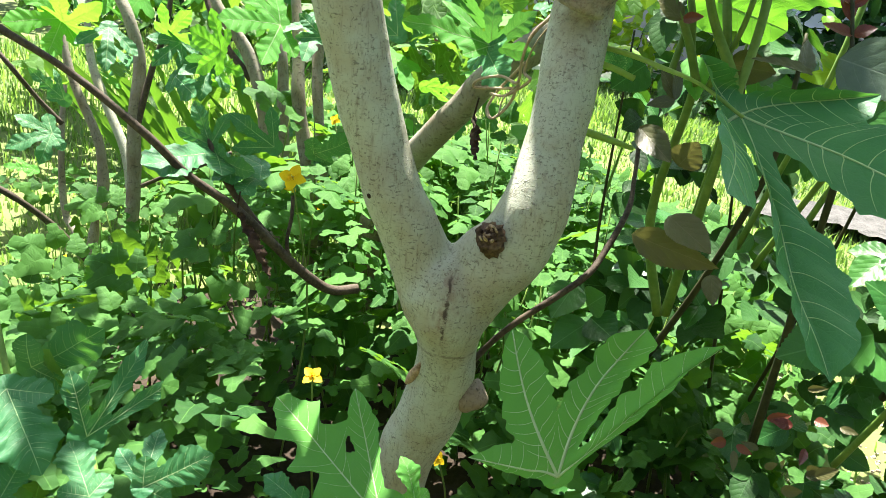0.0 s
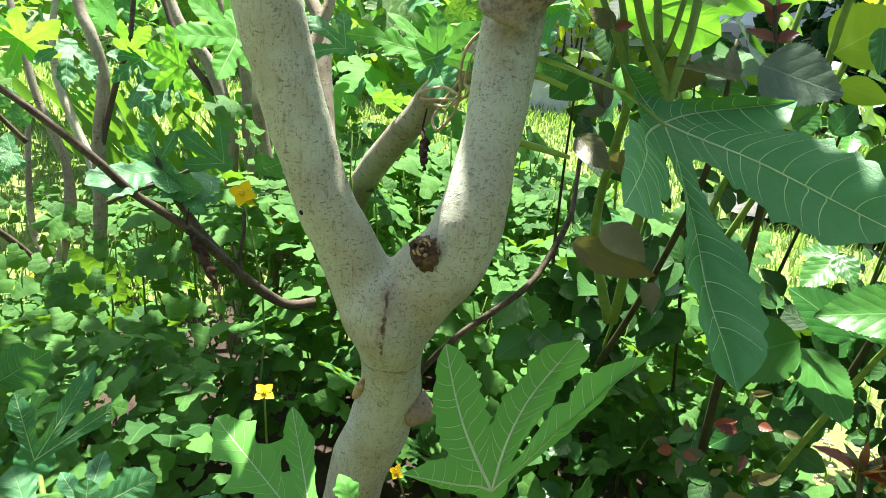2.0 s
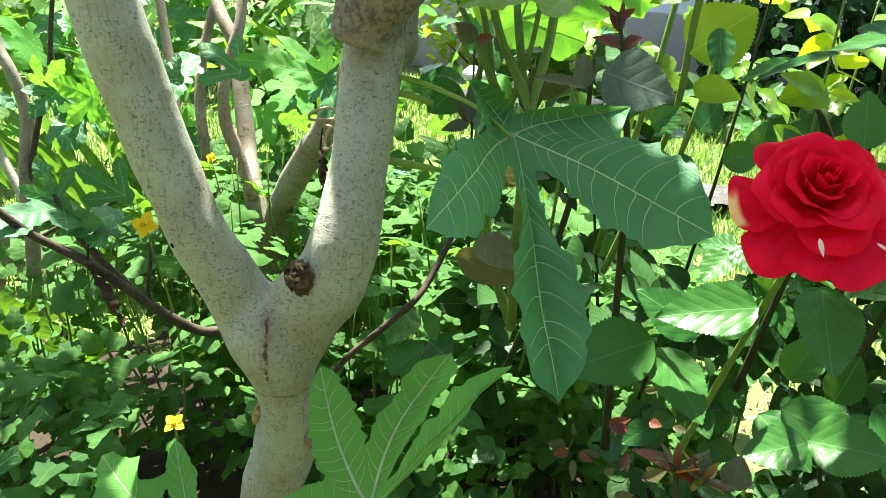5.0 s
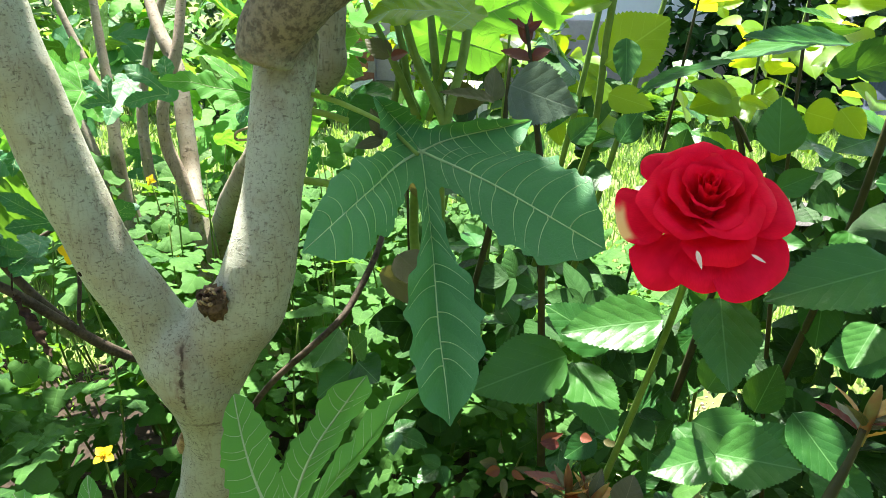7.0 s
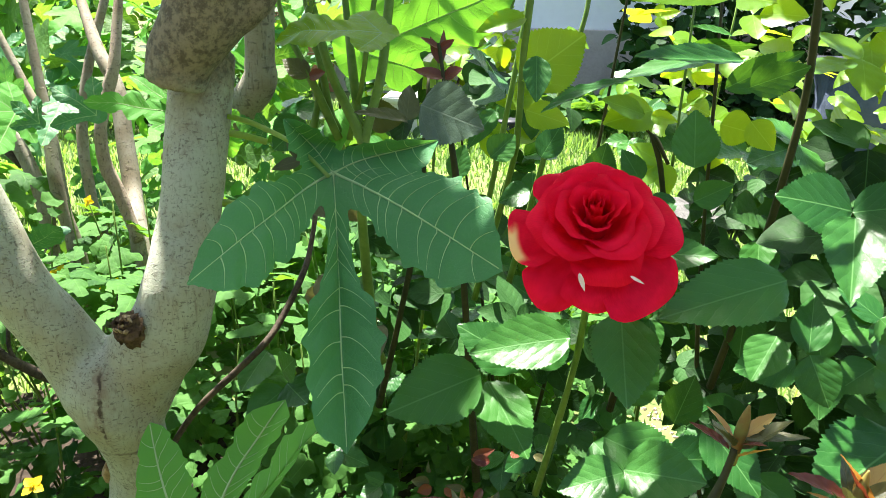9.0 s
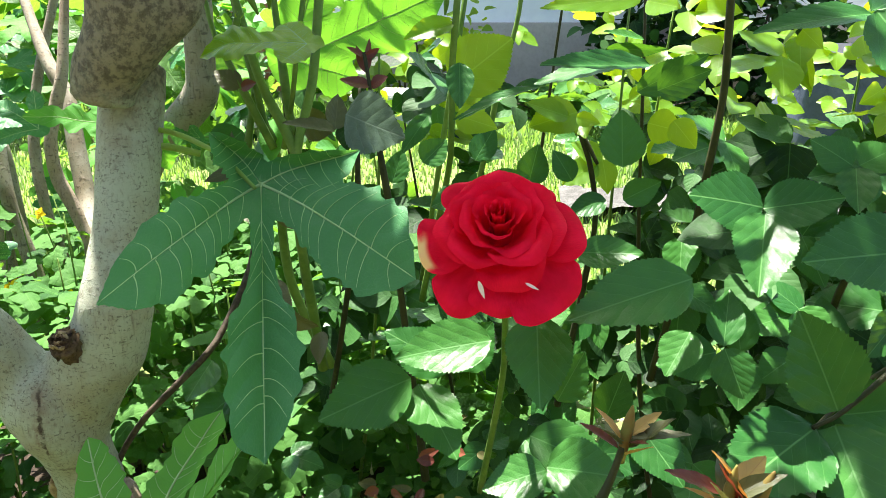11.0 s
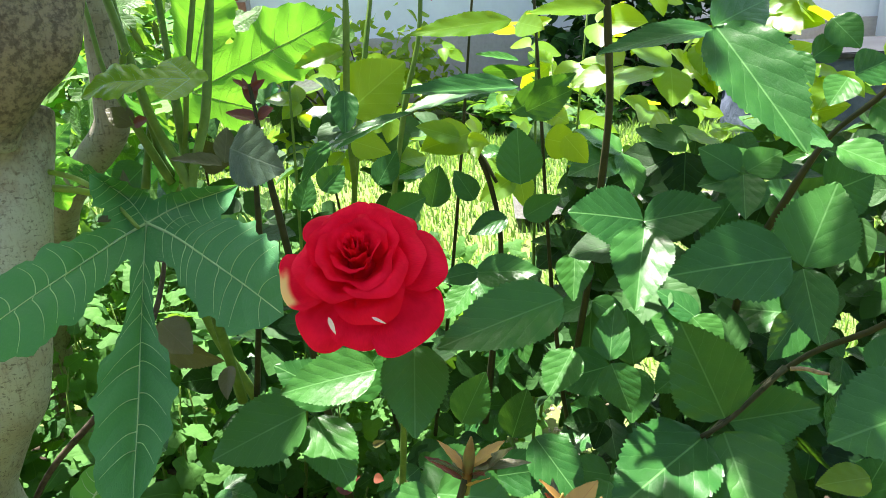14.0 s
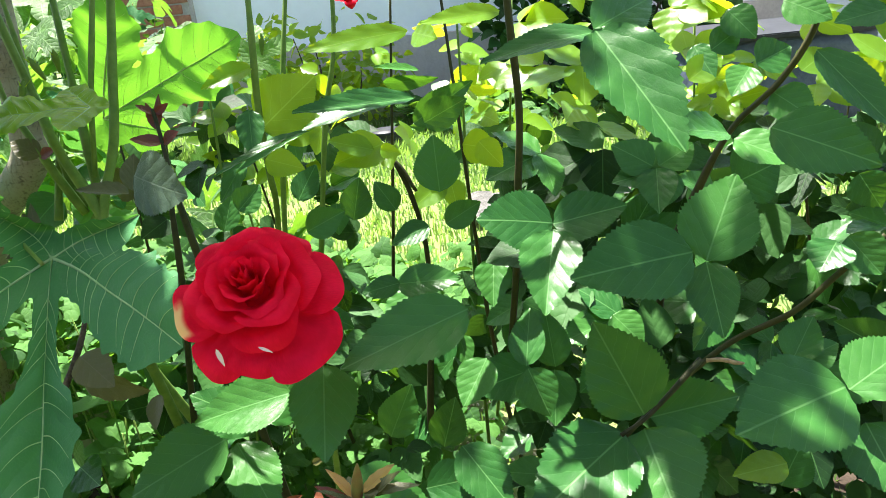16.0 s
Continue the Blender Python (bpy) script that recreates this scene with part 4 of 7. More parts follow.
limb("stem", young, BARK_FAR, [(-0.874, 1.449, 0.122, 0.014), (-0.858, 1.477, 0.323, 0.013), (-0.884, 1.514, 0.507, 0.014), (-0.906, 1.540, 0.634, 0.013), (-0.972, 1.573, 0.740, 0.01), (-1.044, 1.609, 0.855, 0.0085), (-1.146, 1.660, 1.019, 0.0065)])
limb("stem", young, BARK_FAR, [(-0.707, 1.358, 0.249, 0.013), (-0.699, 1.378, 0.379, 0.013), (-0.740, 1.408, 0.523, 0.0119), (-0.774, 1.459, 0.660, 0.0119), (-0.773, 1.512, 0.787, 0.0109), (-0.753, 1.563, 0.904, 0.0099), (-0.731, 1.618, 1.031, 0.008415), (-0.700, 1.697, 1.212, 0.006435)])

# big leaves of the tree in front
draped_fig_leaf(fig, (0.039, 0.588, 0.850), "hero", [(0, 1.0, (0.073, -0.246, -0.118)), (62, 0.77, (0.163, -0.163, -0.016)), (-60, 0.77, (-0.022, -0.244, -0.004)), (112, 0.45, (0.098, -0.030, 0.040)), (-140, 0.42, (-0.045, 0.005, 0.048))], FIG, "large deep green lobed fig leaf with sun flecks", 3)
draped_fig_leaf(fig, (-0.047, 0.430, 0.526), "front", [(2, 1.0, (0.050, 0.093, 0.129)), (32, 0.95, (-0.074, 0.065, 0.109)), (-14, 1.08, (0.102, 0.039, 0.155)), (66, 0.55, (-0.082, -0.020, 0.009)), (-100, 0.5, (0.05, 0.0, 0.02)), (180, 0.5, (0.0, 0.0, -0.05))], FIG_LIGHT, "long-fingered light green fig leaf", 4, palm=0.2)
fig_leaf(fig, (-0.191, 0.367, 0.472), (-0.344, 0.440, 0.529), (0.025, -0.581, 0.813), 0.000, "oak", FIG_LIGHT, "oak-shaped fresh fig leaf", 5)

# more leaves low by the trunk
fig_leaf(fig, (-0.486, 0.420, 0.364), (-0.505, 0.478, 0.406), (0.260, -0.515, 0.817), 0.000, "young", FIG, "", 7)
fig_leaf(fig, (-0.486, 0.420, 0.364), (-0.431, 0.469, 0.393), (0.431, -0.774, 0.463), 0.000, "single", FIG, "", 8)
fig_leaf(fig, (-0.628, 0.501, 0.329), (-0.601, 0.598, 0.427), (0.661, -0.627, 0.412), 0.000, "finger", FIG, "", 12)
fig_leaf(fig, (-0.671, 0.546, 0.352), (-0.692, 0.594, 0.370), (0.267, -0.267, 0.926), 0.000, "young", FIG_LIGHT, "", 13)
fig_leaf(fig, (-0.645, 0.407, 0.454), (-0.564, 0.351, 0.409), (0.266, -0.347, 0.899), 0.000, "single", FIG, "", 15)
fig_leaf(fig, (-0.728, 0.526, 0.389), (-0.643, 0.552, 0.450), (0.281, -0.960, 0.022), 0.000, "single", FIG, "", 16)
fig_leaf(fig, (-0.534, 0.392, 0.356), (-0.586, 0.428, 0.393), (0.400, -0.293, 0.868), 0.000, "single", FIG, "", 17)
fig_leaf(fig, (-0.609, 0.339, 0.357), (-0.606, 0.379, 0.395), (0.663, -0.547, 0.511), 0.000, "single", FIG, "", 18)
fig_leaf(fig, (-0.278, 0.378, 0.450), (-0.314, 0.380, 0.476), (0.508, -0.363, 0.781), 0.000, "single", FIG, "", 19)
fig_leaf(fig, (-0.174, 0.420, 0.454), (-0.193, 0.444, 0.491), (0.708, -0.358, 0.609), 0.000, "single", FIG_LIGHT, "", 20)
limb("leaf_stalk", fig, STEM, [(-0.527, 0.408, 0.263, 0.004), (-0.591, 0.472, 0.289, 0.004), (-0.661, 0.533, 0.344, 0.004), (-0.676, 0.548, 0.358, 0.003)])
limb("leaf_stalk", fig, STEM, [(-0.033, 0.429, 0.423, 0.0039), (-0.041, 0.392, 0.463, 0.0029), (-0.051, 0.355, 0.505, 0.0029)])
limb("leaf_stalk", fig, STEM, [(-0.674, 0.440, 0.417, 0.004), (-0.715, 0.472, 0.464, 0.004), (-0.765, 0.513, 0.508, 0.004)])

# leaves on the older stems
fig_leaf(old, (-0.634, 0.796, 0.640), (-0.656, 0.797, 0.705), (0.558, -0.801, 0.216), 0.000, "young", FIG, "", 22)
fig_leaf(old, (-0.560, 0.849, 0.638), (-0.614, 0.823, 0.688), (0.579, -0.771, 0.267), 0.000, "young", FIG, "", 23)
fig_leaf(old, (-0.624, 0.794, 0.629), (-0.662, 0.680, 0.647), (0.382, 0.001, 0.924), 0.000, "single", FIG, "", 24)
fig_leaf(old, (-0.623, 0.793, 0.625), (-0.563, 0.781, 0.615), (-0.187, -0.981, -0.053), 0.000, "single", FIG, "", 25)
fig_leaf(old, (-0.502, 0.862, 0.636), (-0.432, 0.861, 0.667), (0.195, -0.846, -0.497), 0.000, "single", FIG, "", 26)
fig_leaf(old, (-0.275, 0.946, 0.821), (-0.388, 0.889, 0.853), (0.470, -0.567, 0.677), 0.000, "oak", FIG_LIGHT, "", 27)
fig_leaf(old, (-0.275, 0.946, 0.821), (-0.219, 0.941, 0.879), (0.056, -0.988, -0.145), 0.000, "broad", FIG, "", 28)
fig_leaf(old, (-0.281, 0.943, 0.817), (-0.239, 0.873, 0.786), (-0.562, -0.595, 0.574), 0.000, "single", FIG, "", 29)
fig_leaf(old, (-0.407, 1.088, 0.716), (-0.342, 1.102, 0.716), (0.217, -0.954, -0.205), 0.000, "oak", FIG_LIGHT, "", 30)
fig_leaf(old, (-0.424, 0.970, 0.809), (-0.499, 0.970, 0.852), (0.347, -0.693, 0.632), 0.000, "young", FIG, "", 31)
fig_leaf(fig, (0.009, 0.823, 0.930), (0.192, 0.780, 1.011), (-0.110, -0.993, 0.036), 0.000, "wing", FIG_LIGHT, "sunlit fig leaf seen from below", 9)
fig_leaf(fig, (0.067, 0.673, 0.965), (-0.028, 0.645, 0.973), (0.317, -0.315, 0.895), 0.000, "single", LIT_LEAF, "", 33)
fig_leaf(fig, (-0.074, 0.724, 0.860), (-0.110, 0.723, 0.860), (0.096, -0.995, -0.028), 0.000, "single", FIG, "", 34)
fig_leaf(fig, (-0.128, 0.735, 0.869), (-0.113, 0.719, 0.826), (0.288, -0.868, 0.404), 0.000, "single", FIG_LIGHT, "", 35)
limb("leaf_stalk", fig, PALE_STEM, [(-0.139, 0.696, 0.880, 0.0029), (-0.078, 0.670, 0.877, 0.0029), (-0.041, 0.645, 0.873, 0.0029), (0.000, 0.607, 0.868, 0.002), (0.040, 0.569, 0.852, 0.002)])
limb("leaf_stalk", fig, PALE_STEM, [(-0.106, 0.675, 0.863, 0.0039), (-0.084, 0.686, 0.857, 0.0039), (-0.063, 0.696, 0.849, 0.0039)])
limb("leaf_stalk", fig, PALE_STEM, [(-0.105, 0.646, 0.796, 0.0039), (-0.075, 0.677, 0.784, 0.0039), (-0.049, 0.706, 0.772, 0.0029)])

# leaves among the thin stems
fig_leaf(young, (-0.758, 1.241, 0.749), (-0.822, 1.119, 0.766), (0.704, -0.306, 0.640), 0.000, "broad", FIG_LIGHT, "", 41)
fig_leaf(young, (-0.588, 1.068, 0.770), (-0.639, 1.072, 0.807), (0.217, -0.892, 0.397), 0.000, "young", FIG, "", 42)
fig_leaf(young, (-1.318, 1.300, 0.674), (-1.351, 1.172, 0.667), (0.832, -0.289, 0.474), 0.000, "broad", FIG_LIGHT, "", 43)
fig_leaf(young, (-1.313, 1.298, 0.665), (-1.207, 1.288, 0.717), (0.230, -0.807, -0.544), 0.000, "broad", FIG_LIGHT, "", 44)
fig_leaf(young, (-1.199, 1.154, 0.540), (-1.244, 1.114, 0.606), (0.808, -0.509, 0.296), 0.000, "oak", FIG, "", 45)
fig_leaf(young, (-1.208, 1.122, 0.475), (-1.258, 1.045, 0.460), (0.534, -0.520, 0.667), 0.000, "broad", FIG, "", 46)
fig_leaf(young, (-1.215, 1.323, 0.668), (-1.166, 1.247, 0.600), (0.448, -0.462, 0.765), 0.000, "young", FIG, "", 47)
fig_leaf(young, (-1.057, 1.357, 0.656), (-1.075, 1.277, 0.618), (0.604, -0.493, 0.626), 0.000, "broad", FIG, "", 48)
fig_leaf(young, (-1.053, 1.328, 0.587), (-0.974, 1.282, 0.571), (-0.262, -0.768, 0.585), 0.000, "single", FIG, "", 49)
fig_leaf(young, (-0.929, 1.273, 0.655), (-0.951, 1.229, 0.702), (0.800, -0.595, -0.078), 0.000, "broad", FIG, "", 50)
fig_leaf(young, (-0.921, 1.273, 0.651), (-0.834, 1.233, 0.643), (-0.346, -0.913, 0.215), 0.000, "oak", FIG_LIGHT, "", 51)
fig_leaf(young, (-0.931, 1.267, 0.645), (-0.909, 1.191, 0.591), (0.475, -0.446, 0.759), 0.000, "young", FIG, "", 52)
fig_leaf(young, (-1.084, 1.356, 0.669), (-1.022, 1.339, 0.727), (0.087, -0.948, -0.305), 0.000, "broad", FIG_LIGHT, "", 53)
fig_leaf(old, (-0.572, 0.834, 0.611), (-0.616, 0.766, 0.611), (0.243, -0.172, 0.955), 0.000, "single", FIG, "", 54)
fig_leaf(old, (-0.480, 0.926, 0.641), (-0.499, 0.859, 0.626), (0.141, -0.264, 0.954), 0.000, "oak", FIG, "", 55)
fig_leaf(old, (-0.576, 0.824, 0.592), (-0.572, 0.769, 0.592), (0.298, 0.010, 0.955), 0.000, "single", FIG, "", 56)
fig_leaf(young, (-1.150, 1.005, 0.439), (-1.169, 0.953, 0.461), (0.748, -0.041, 0.663), 0.000, "oak", FIG_LIGHT, "", 57)
fig_leaf(young, (-0.817, 1.301, 0.760), (-0.820, 1.214, 0.823), (0.948, -0.227, -0.221), 0.000, "broad", FIG, "", 58)
fig_leaf(young, (-0.715, 1.325, 0.758), (-0.683, 1.199, 0.713), (0.363, -0.265, 0.893), 0.000, "oak", FIG, "", 59)
fig_leaf(young, (-0.892, 1.248, 0.679), (-0.897, 1.153, 0.727), (0.997, -0.065, 0.028), 0.000, "broad", FIG_LIGHT, "", 60)


# ---- the rose bush ----
rose = thing("rose_bush", "rose bush with toothed dark green leaves and one red bloom", "rose bush", (0.45, 0.72, 0))


def petal_mesh(width, r0, r1, height, roll, seed, wave=0.001):
    """A petal about the z axis at azimuth 0: a cupped shell of half width (radians), from base radius r0 out to r1, its rim rolled outwards."""
    r2 = random.Random(seed)
    ph, lop = r2.random() * 6, r2.uniform(-0.12, 0.12)
    rows, cols = 16, 16
    V, U = [], []
    for i in range(rows + 1):
        s = i / rows
        for j in range(cols + 1):
            c = 2 * j / cols - 1
            prof = min(1.0, 0.35 + 1.05 * s) * math.cos(max(0.0, s - 0.45) / 0.55 * 0.5)
            a = (c + lop * s) * width * prof
            ss = s * (1 - 0.16 * abs(c) ** 2.5 - 0.04 * abs(c))
            q = max(0.0, ss - 0.70) / 0.30
            r = r0 + (r1 - r0) * math.sin(ss * math.pi / 2) ** 1.15 + roll * q ** 1.6
            z = height * ss ** 0.85 - roll * 1.1 * q ** 2.2
            r += wave * (math.sin(4 * a + ph) + 0.7 * math.sin(9 * a + 2 * ph)) * s * s
            z += wave * math.sin(6 * a + ph) * s * s + 0.35 * wave * math.sin(17 * a)
            V.append((r * math.cos(a), r * math.sin(a), z))
            U.append((0.5 + c / 2, s))
    w = cols + 1
    Fc = [(i * w + j, i * w + j + 1, (i + 1) * w + j + 1, (i + 1) * w + j) for i in range(rows) for j in range(cols)]
    return mesh_of("petal", V, Fc, PETAL, U)


def bloom(parent, place, axis, size, seed=2):
    """An open hybrid rose: whorls of petals from a tight spiral heart to broad, rolled outer ones. size: radius in metres."""
    rnd = random.Random(seed)
    head = put_mesh("bloom", mesh_of("receptacle", *tube_arrays([(0, 0, -0.02 * size / 0.05, 0.002), (0, 0, -0.012 * size / 0.05, 0.006), (0, 0, 0, 0.009), (0, 0, 0.012, 0.009), (0, 0, 0.016, 0.002)], 4, 10)[:2], PETAL), parent, "fully open velvety red rose bloom")
    z = Vector(axis).normalized()
    x = z.cross(Vector((0, 1, 0.3))).normalized()
    y = z.cross(x)
    head.matrix_basis = Matrix(((x.x, y.x, z.x, place[0]), (x.y, y.y, z.y, place[1]), (x.z, y.z, z.z, place[2]), (0, 0, 0, 1)))
    #        count, half width, r0, r1, height, roll
    whorls = [(2, 2.2, 0.0008, 0.0022, 0.0475, 0.0003), (3, 1.6, 0.002, 0.0046, 0.0470, 0.0006), (3, 1.5, 0.003, 0.0080, 0.0458, 0.0014), (3, 1.35, 0.004, 0.0135, 0.042, 0.004),
              (3, 1.3, 0.005, 0.0200, 0.040, 0.006), (4, 1.05, 0.006, 0.0280, 0.036, 0.008), (4, 1.0, 0.007, 0.0365, 0.027, 0.010)]
    k = size / 0.055
    for n, (count, wid, r0, r1, h, curl) in enumerate(whorls):
        for q in range(count):
            me = petal_mesh(wid * rnd.uniform(0.9, 1.1), r0 * k, r1 * k * rnd.uniform(0.92, 1.07), h * k * rnd.uniform(0.93, 1.06), curl * k * rnd.uniform(0.6, 1.3), rnd.random(), 0.0003 + 0.00022 * n)
            p = new("petal", me)
            p.parent = head
            p.rotation_euler = (rnd.uniform(-0.03, 0.03) * n * 0.6, rnd.uniform(-0.03, 0.03) * n * 0.6, 2 * math.pi * q / count + n * 1.1 + rnd.uniform(-0.12, 0.12))
    if size > 0.04:
        # broad outer petals, hanging open one by one: azimuth, half width, reach, height, roll
        for az, wid, r1, h, roll in ((134, 0.60, 0.062, 0.001, 0.005), (94, 0.50, 0.049, 0.002, 0.007), (58, 0.46, 0.054, -0.002, 0.008), (12, 0.52, 0.053, 0.010, 0.004),
                                     (186, 0.58, 0.050, 0.010, 0.008), (240, 0.60, 0.044, 0.014, 0.008), (302, 0.60, 0.046, 0.014, 0.006)):
            p = new("petal", petal_mesh(wid, 0.006 * k, r1 * k, h * k, roll * k, az, 0.0018))
            p.parent = head
            p.rotation_euler = (0, 0, radians(az))
            # the left petal has its sunlit rim in the colour
            if az == 12:
                p.data.materials[0] = PETAL_SUNLIT
    return head


HEART = Vector((0.262, 0.425, 0.864))
bloom(rose, HEART, Vector((-0.02, -0.68, 0.73)), 0.054)
limb("stem", rose, STEM, [(0.262, 0.432, 0.850, 0.0032), (0.264, 0.450, 0.815, 0.0026), (0.266, 0.500, 0.755, 0.0028), (0.262, 0.565, 0.660, 0.0032), (0.240, 0.640, 0.480, 0.004)])
limb("stem", rose, STEM_BROWN, [(0.751, 0.554, 0.813, 0.0029), (0.716, 0.559, 0.778, 0.0029), (0.683, 0.565, 0.743, 0.0029), (0.635, 0.580, 0.710, 0.0029), (0.580, 0.565, 0.677, 0.0029), (0.522, 0.499, 0.677, 0.002)])
limb("stem", rose, STEM_DARK, [(0.514, 0.483, 0.689, 0.002), (0.540, 0.493, 0.700, 0.002), (0.590, 0.523, 0.729, 0.0029)])
limb("stem", rose, STEM_BROWN, [(0.443, 0.714, 1.394, 0.002535), (0.453, 0.708, 1.195, 0.003315), (0.460, 0.703, 1.055, 0.0039), (0.463, 0.701, 0.995, 0.0039), (0.467, 0.703, 0.918, 0.0039), (0.461, 0.704, 0.838, 0.0039), (0.455, 0.721, 0.743, 0.0039), (0.437, 0.760, 0.563, 0.0049)])
limb("stem", rose, STEM_BROWN, [(0.709, 0.600, 1.021, 0.002), (0.701, 0.603, 0.978, 0.0029), (0.682, 0.618, 0.936, 0.0029), (0.650, 0.632, 0.898, 0.0029), (0.625, 0.641, 0.845, 0.0039), (0.603, 0.676, 0.747, 0.0039), (0.602, 0.733, 0.565, 0.0049)])
limb("stem", rose, STEM, [(0.062, 0.933, 1.302, 0.003185), (0.057, 0.842, 1.124, 0.004165), (0.054, 0.778, 0.999, 0.0049), (0.052, 0.737, 0.919, 0.0049), (0.044, 0.693, 0.858, 0.0049), (0.040, 0.684, 0.786, 0.0049), (0.035, 0.758, 0.559, 0.0069)])
limb("stem", rose, STEM, [(-0.141, 0.867, 1.286, 0.003185), (-0.073, 0.796, 1.112, 0.004165), (-0.025, 0.747, 0.990, 0.0049), (0.002, 0.719, 0.921, 0.0049), (0.034, 0.698, 0.868, 0.0059), (0.046, 0.686, 0.843, 0.0049)])
limb("stem", rose, STEM, [(-0.067, 0.949, 1.284, 0.002535), (-0.027, 0.855, 1.112, 0.003315), (0.001, 0.789, 0.992, 0.0039), (0.018, 0.749, 0.919, 0.0049), (0.032, 0.717, 0.865, 0.0049)])

tall_rose = thing("rose_bush", "tall rose shoots with thin sunlit yellow-green leaves", "rose bush", (0.3, 1.4, 0))

# front leaves
rose_leaf(rose, (0.570, 0.487, 0.842), (0.476, 0.456, 0.845), (0.227, -0.655, 0.721), 0.063)
rose_leaf(rose, (0.584, 0.498, 0.829), (0.615, 0.528, 0.889), (-0.326, -0.780, 0.534), 0.060)
rose_leaf(rose, (0.584, 0.498, 0.828), (0.581, 0.447, 0.790), (-0.357, -0.528, 0.770), 0.038)
rose_leaf(rose, (0.535, 0.493, 0.700), (0.500, 0.511, 0.778), (0.114, -0.954, 0.276), 0.067)
rose_leaf(rose, (0.518, 0.487, 0.687), (0.436, 0.413, 0.677), (0.212, -0.372, 0.904), 0.074)
rose_leaf(rose, (0.535, 0.493, 0.686), (0.546, 0.424, 0.645), (-0.172, -0.512, 0.842), 0.075)
rose_leaf(rose, (0.545, 0.513, 0.683), (0.624, 0.517, 0.695), (-0.081, -0.782, 0.618), 0.051)
rose_leaf(rose, (0.668, 0.440, 0.745), (0.578, 0.403, 0.741), (0.152, -0.488, 0.860), 0.076)
rose_leaf(rose, (0.670, 0.439, 0.743), (0.726, 0.454, 0.772), (-0.279, -0.563, 0.778), 0.051)
rose_leaf(rose, (0.685, 0.439, 0.713), (0.692, 0.391, 0.681), (-0.328, -0.529, 0.782), 0.053)
rose_leaf(rose, (0.500, 0.478, 1.010), (0.539, 0.403, 0.944), (-0.100, -0.664, 0.741), 0.054)
rose_leaf(rose, (0.619, 0.478, 0.933), (0.669, 0.427, 0.917), (-0.462, -0.612, 0.642), 0.045)
rose_leaf(rose, (0.656, 0.498, 0.979), (0.687, 0.442, 0.929), (-0.036, -0.672, 0.740), 0.031)
rose_leaf(rose, (0.502, 0.488, 1.007), (0.424, 0.466, 1.004), (0.085, -0.509, 0.857), 0.027)
rose_leaf(rose, (0.502, 0.489, 1.009), (0.555, 0.537, 1.025), (0.376, -0.616, 0.692), 0.038)
rose_leaf(rose, (0.478, 0.571, 0.845), (0.416, 0.556, 0.862), (0.347, -0.728, 0.591), 0.055)
rose_leaf(rose, (0.478, 0.571, 0.844), (0.539, 0.563, 0.858), (-0.267, -0.727, 0.632), 0.045)
rose_leaf(rose, (0.477, 0.560, 0.843), (0.459, 0.490, 0.801), (-0.034, -0.524, 0.851), 0.050)
rose_leaf(rose, (0.400, 0.456, 0.827), (0.311, 0.412, 0.814), (0.215, -0.619, 0.755), 0.050)
rose_leaf(rose, (0.290, 0.455, 0.792), (0.293, 0.396, 0.749), (0.131, -0.602, 0.788), 0.049)
rose_leaf(rose, (0.256, 0.479, 0.758), (0.179, 0.463, 0.750), (0.244, -0.622, 0.744), 0.046)
rose_leaf(rose, (0.185, 0.511, 0.700), (0.109, 0.475, 0.677), (0.273, -0.580, 0.768), 0.060)
rose_leaf(rose, (0.190, 0.518, 0.690), (0.230, 0.461, 0.659), (0.126, -0.505, 0.854), 0.047)
rose_leaf(rose, (0.451, 0.553, 0.716), (0.397, 0.534, 0.711), (0.145, -0.600, 0.786), 0.045)
rose_leaf(rose, (0.471, 0.553, 0.714), (0.465, 0.515, 0.682), (-0.080, -0.643, 0.762), 0.037)
rose_leaf(rose, (0.472, 0.554, 0.716), (0.468, 0.575, 0.761), (-0.060, -0.907, 0.418), 0.034)
rose_leaf(rose, (0.381, 0.734, 0.833), (0.379, 0.761, 0.888), (0.017, -0.891, 0.454), 0.049)
rose_leaf(rose, (0.289, 0.476, 0.672), (0.357, 0.446, 0.663), (-0.092, -0.569, 0.817), 0.046)
rose_leaf(rose, (0.383, 0.537, 0.654), (0.422, 0.489, 0.620), (-0.080, -0.621, 0.780), 0.045)
rose_leaf(rose, (0.221, 0.498, 0.719), (0.165, 0.505, 0.750), (0.406, -0.761, 0.506), 0.043)
rose_leaf(rose, (0.226, 0.499, 0.720), (0.255, 0.513, 0.757), (-0.092, -0.843, 0.530), 0.041)
rose_leaf(rose, (0.302, 0.437, 0.671), (0.359, 0.420, 0.679), (-0.226, -0.592, 0.774), 0.049)
rose_leaf(rose, (0.302, 0.436, 0.669), (0.253, 0.418, 0.661), (0.168, -0.527, 0.833), 0.037)
rose_leaf(rose, (0.411, 0.488, 0.768), (0.390, 0.463, 0.741), (-0.208, -0.646, 0.734), 0.033)
rose_leaf(rose, (0.443, 0.506, 0.747), (0.450, 0.538, 0.786), (-0.278, -0.722, 0.633), 0.030)
rose_leaf(rose, (0.444, 0.506, 0.745), (0.458, 0.483, 0.712), (-0.181, -0.831, 0.526), 0.035)
rose_leaf(rose, (0.335, 0.656, 0.767), (0.297, 0.644, 0.765), (0.249, -0.669, 0.701), 0.024)
rose_leaf(rose, (0.332, 0.656, 0.766), (0.395, 0.638, 0.774), (-0.252, -0.683, 0.685), 0.037)
rose_leaf(rose, (0.428, 0.634, 0.792), (0.423, 0.598, 0.760), (-0.026, -0.663, 0.748), 0.035)
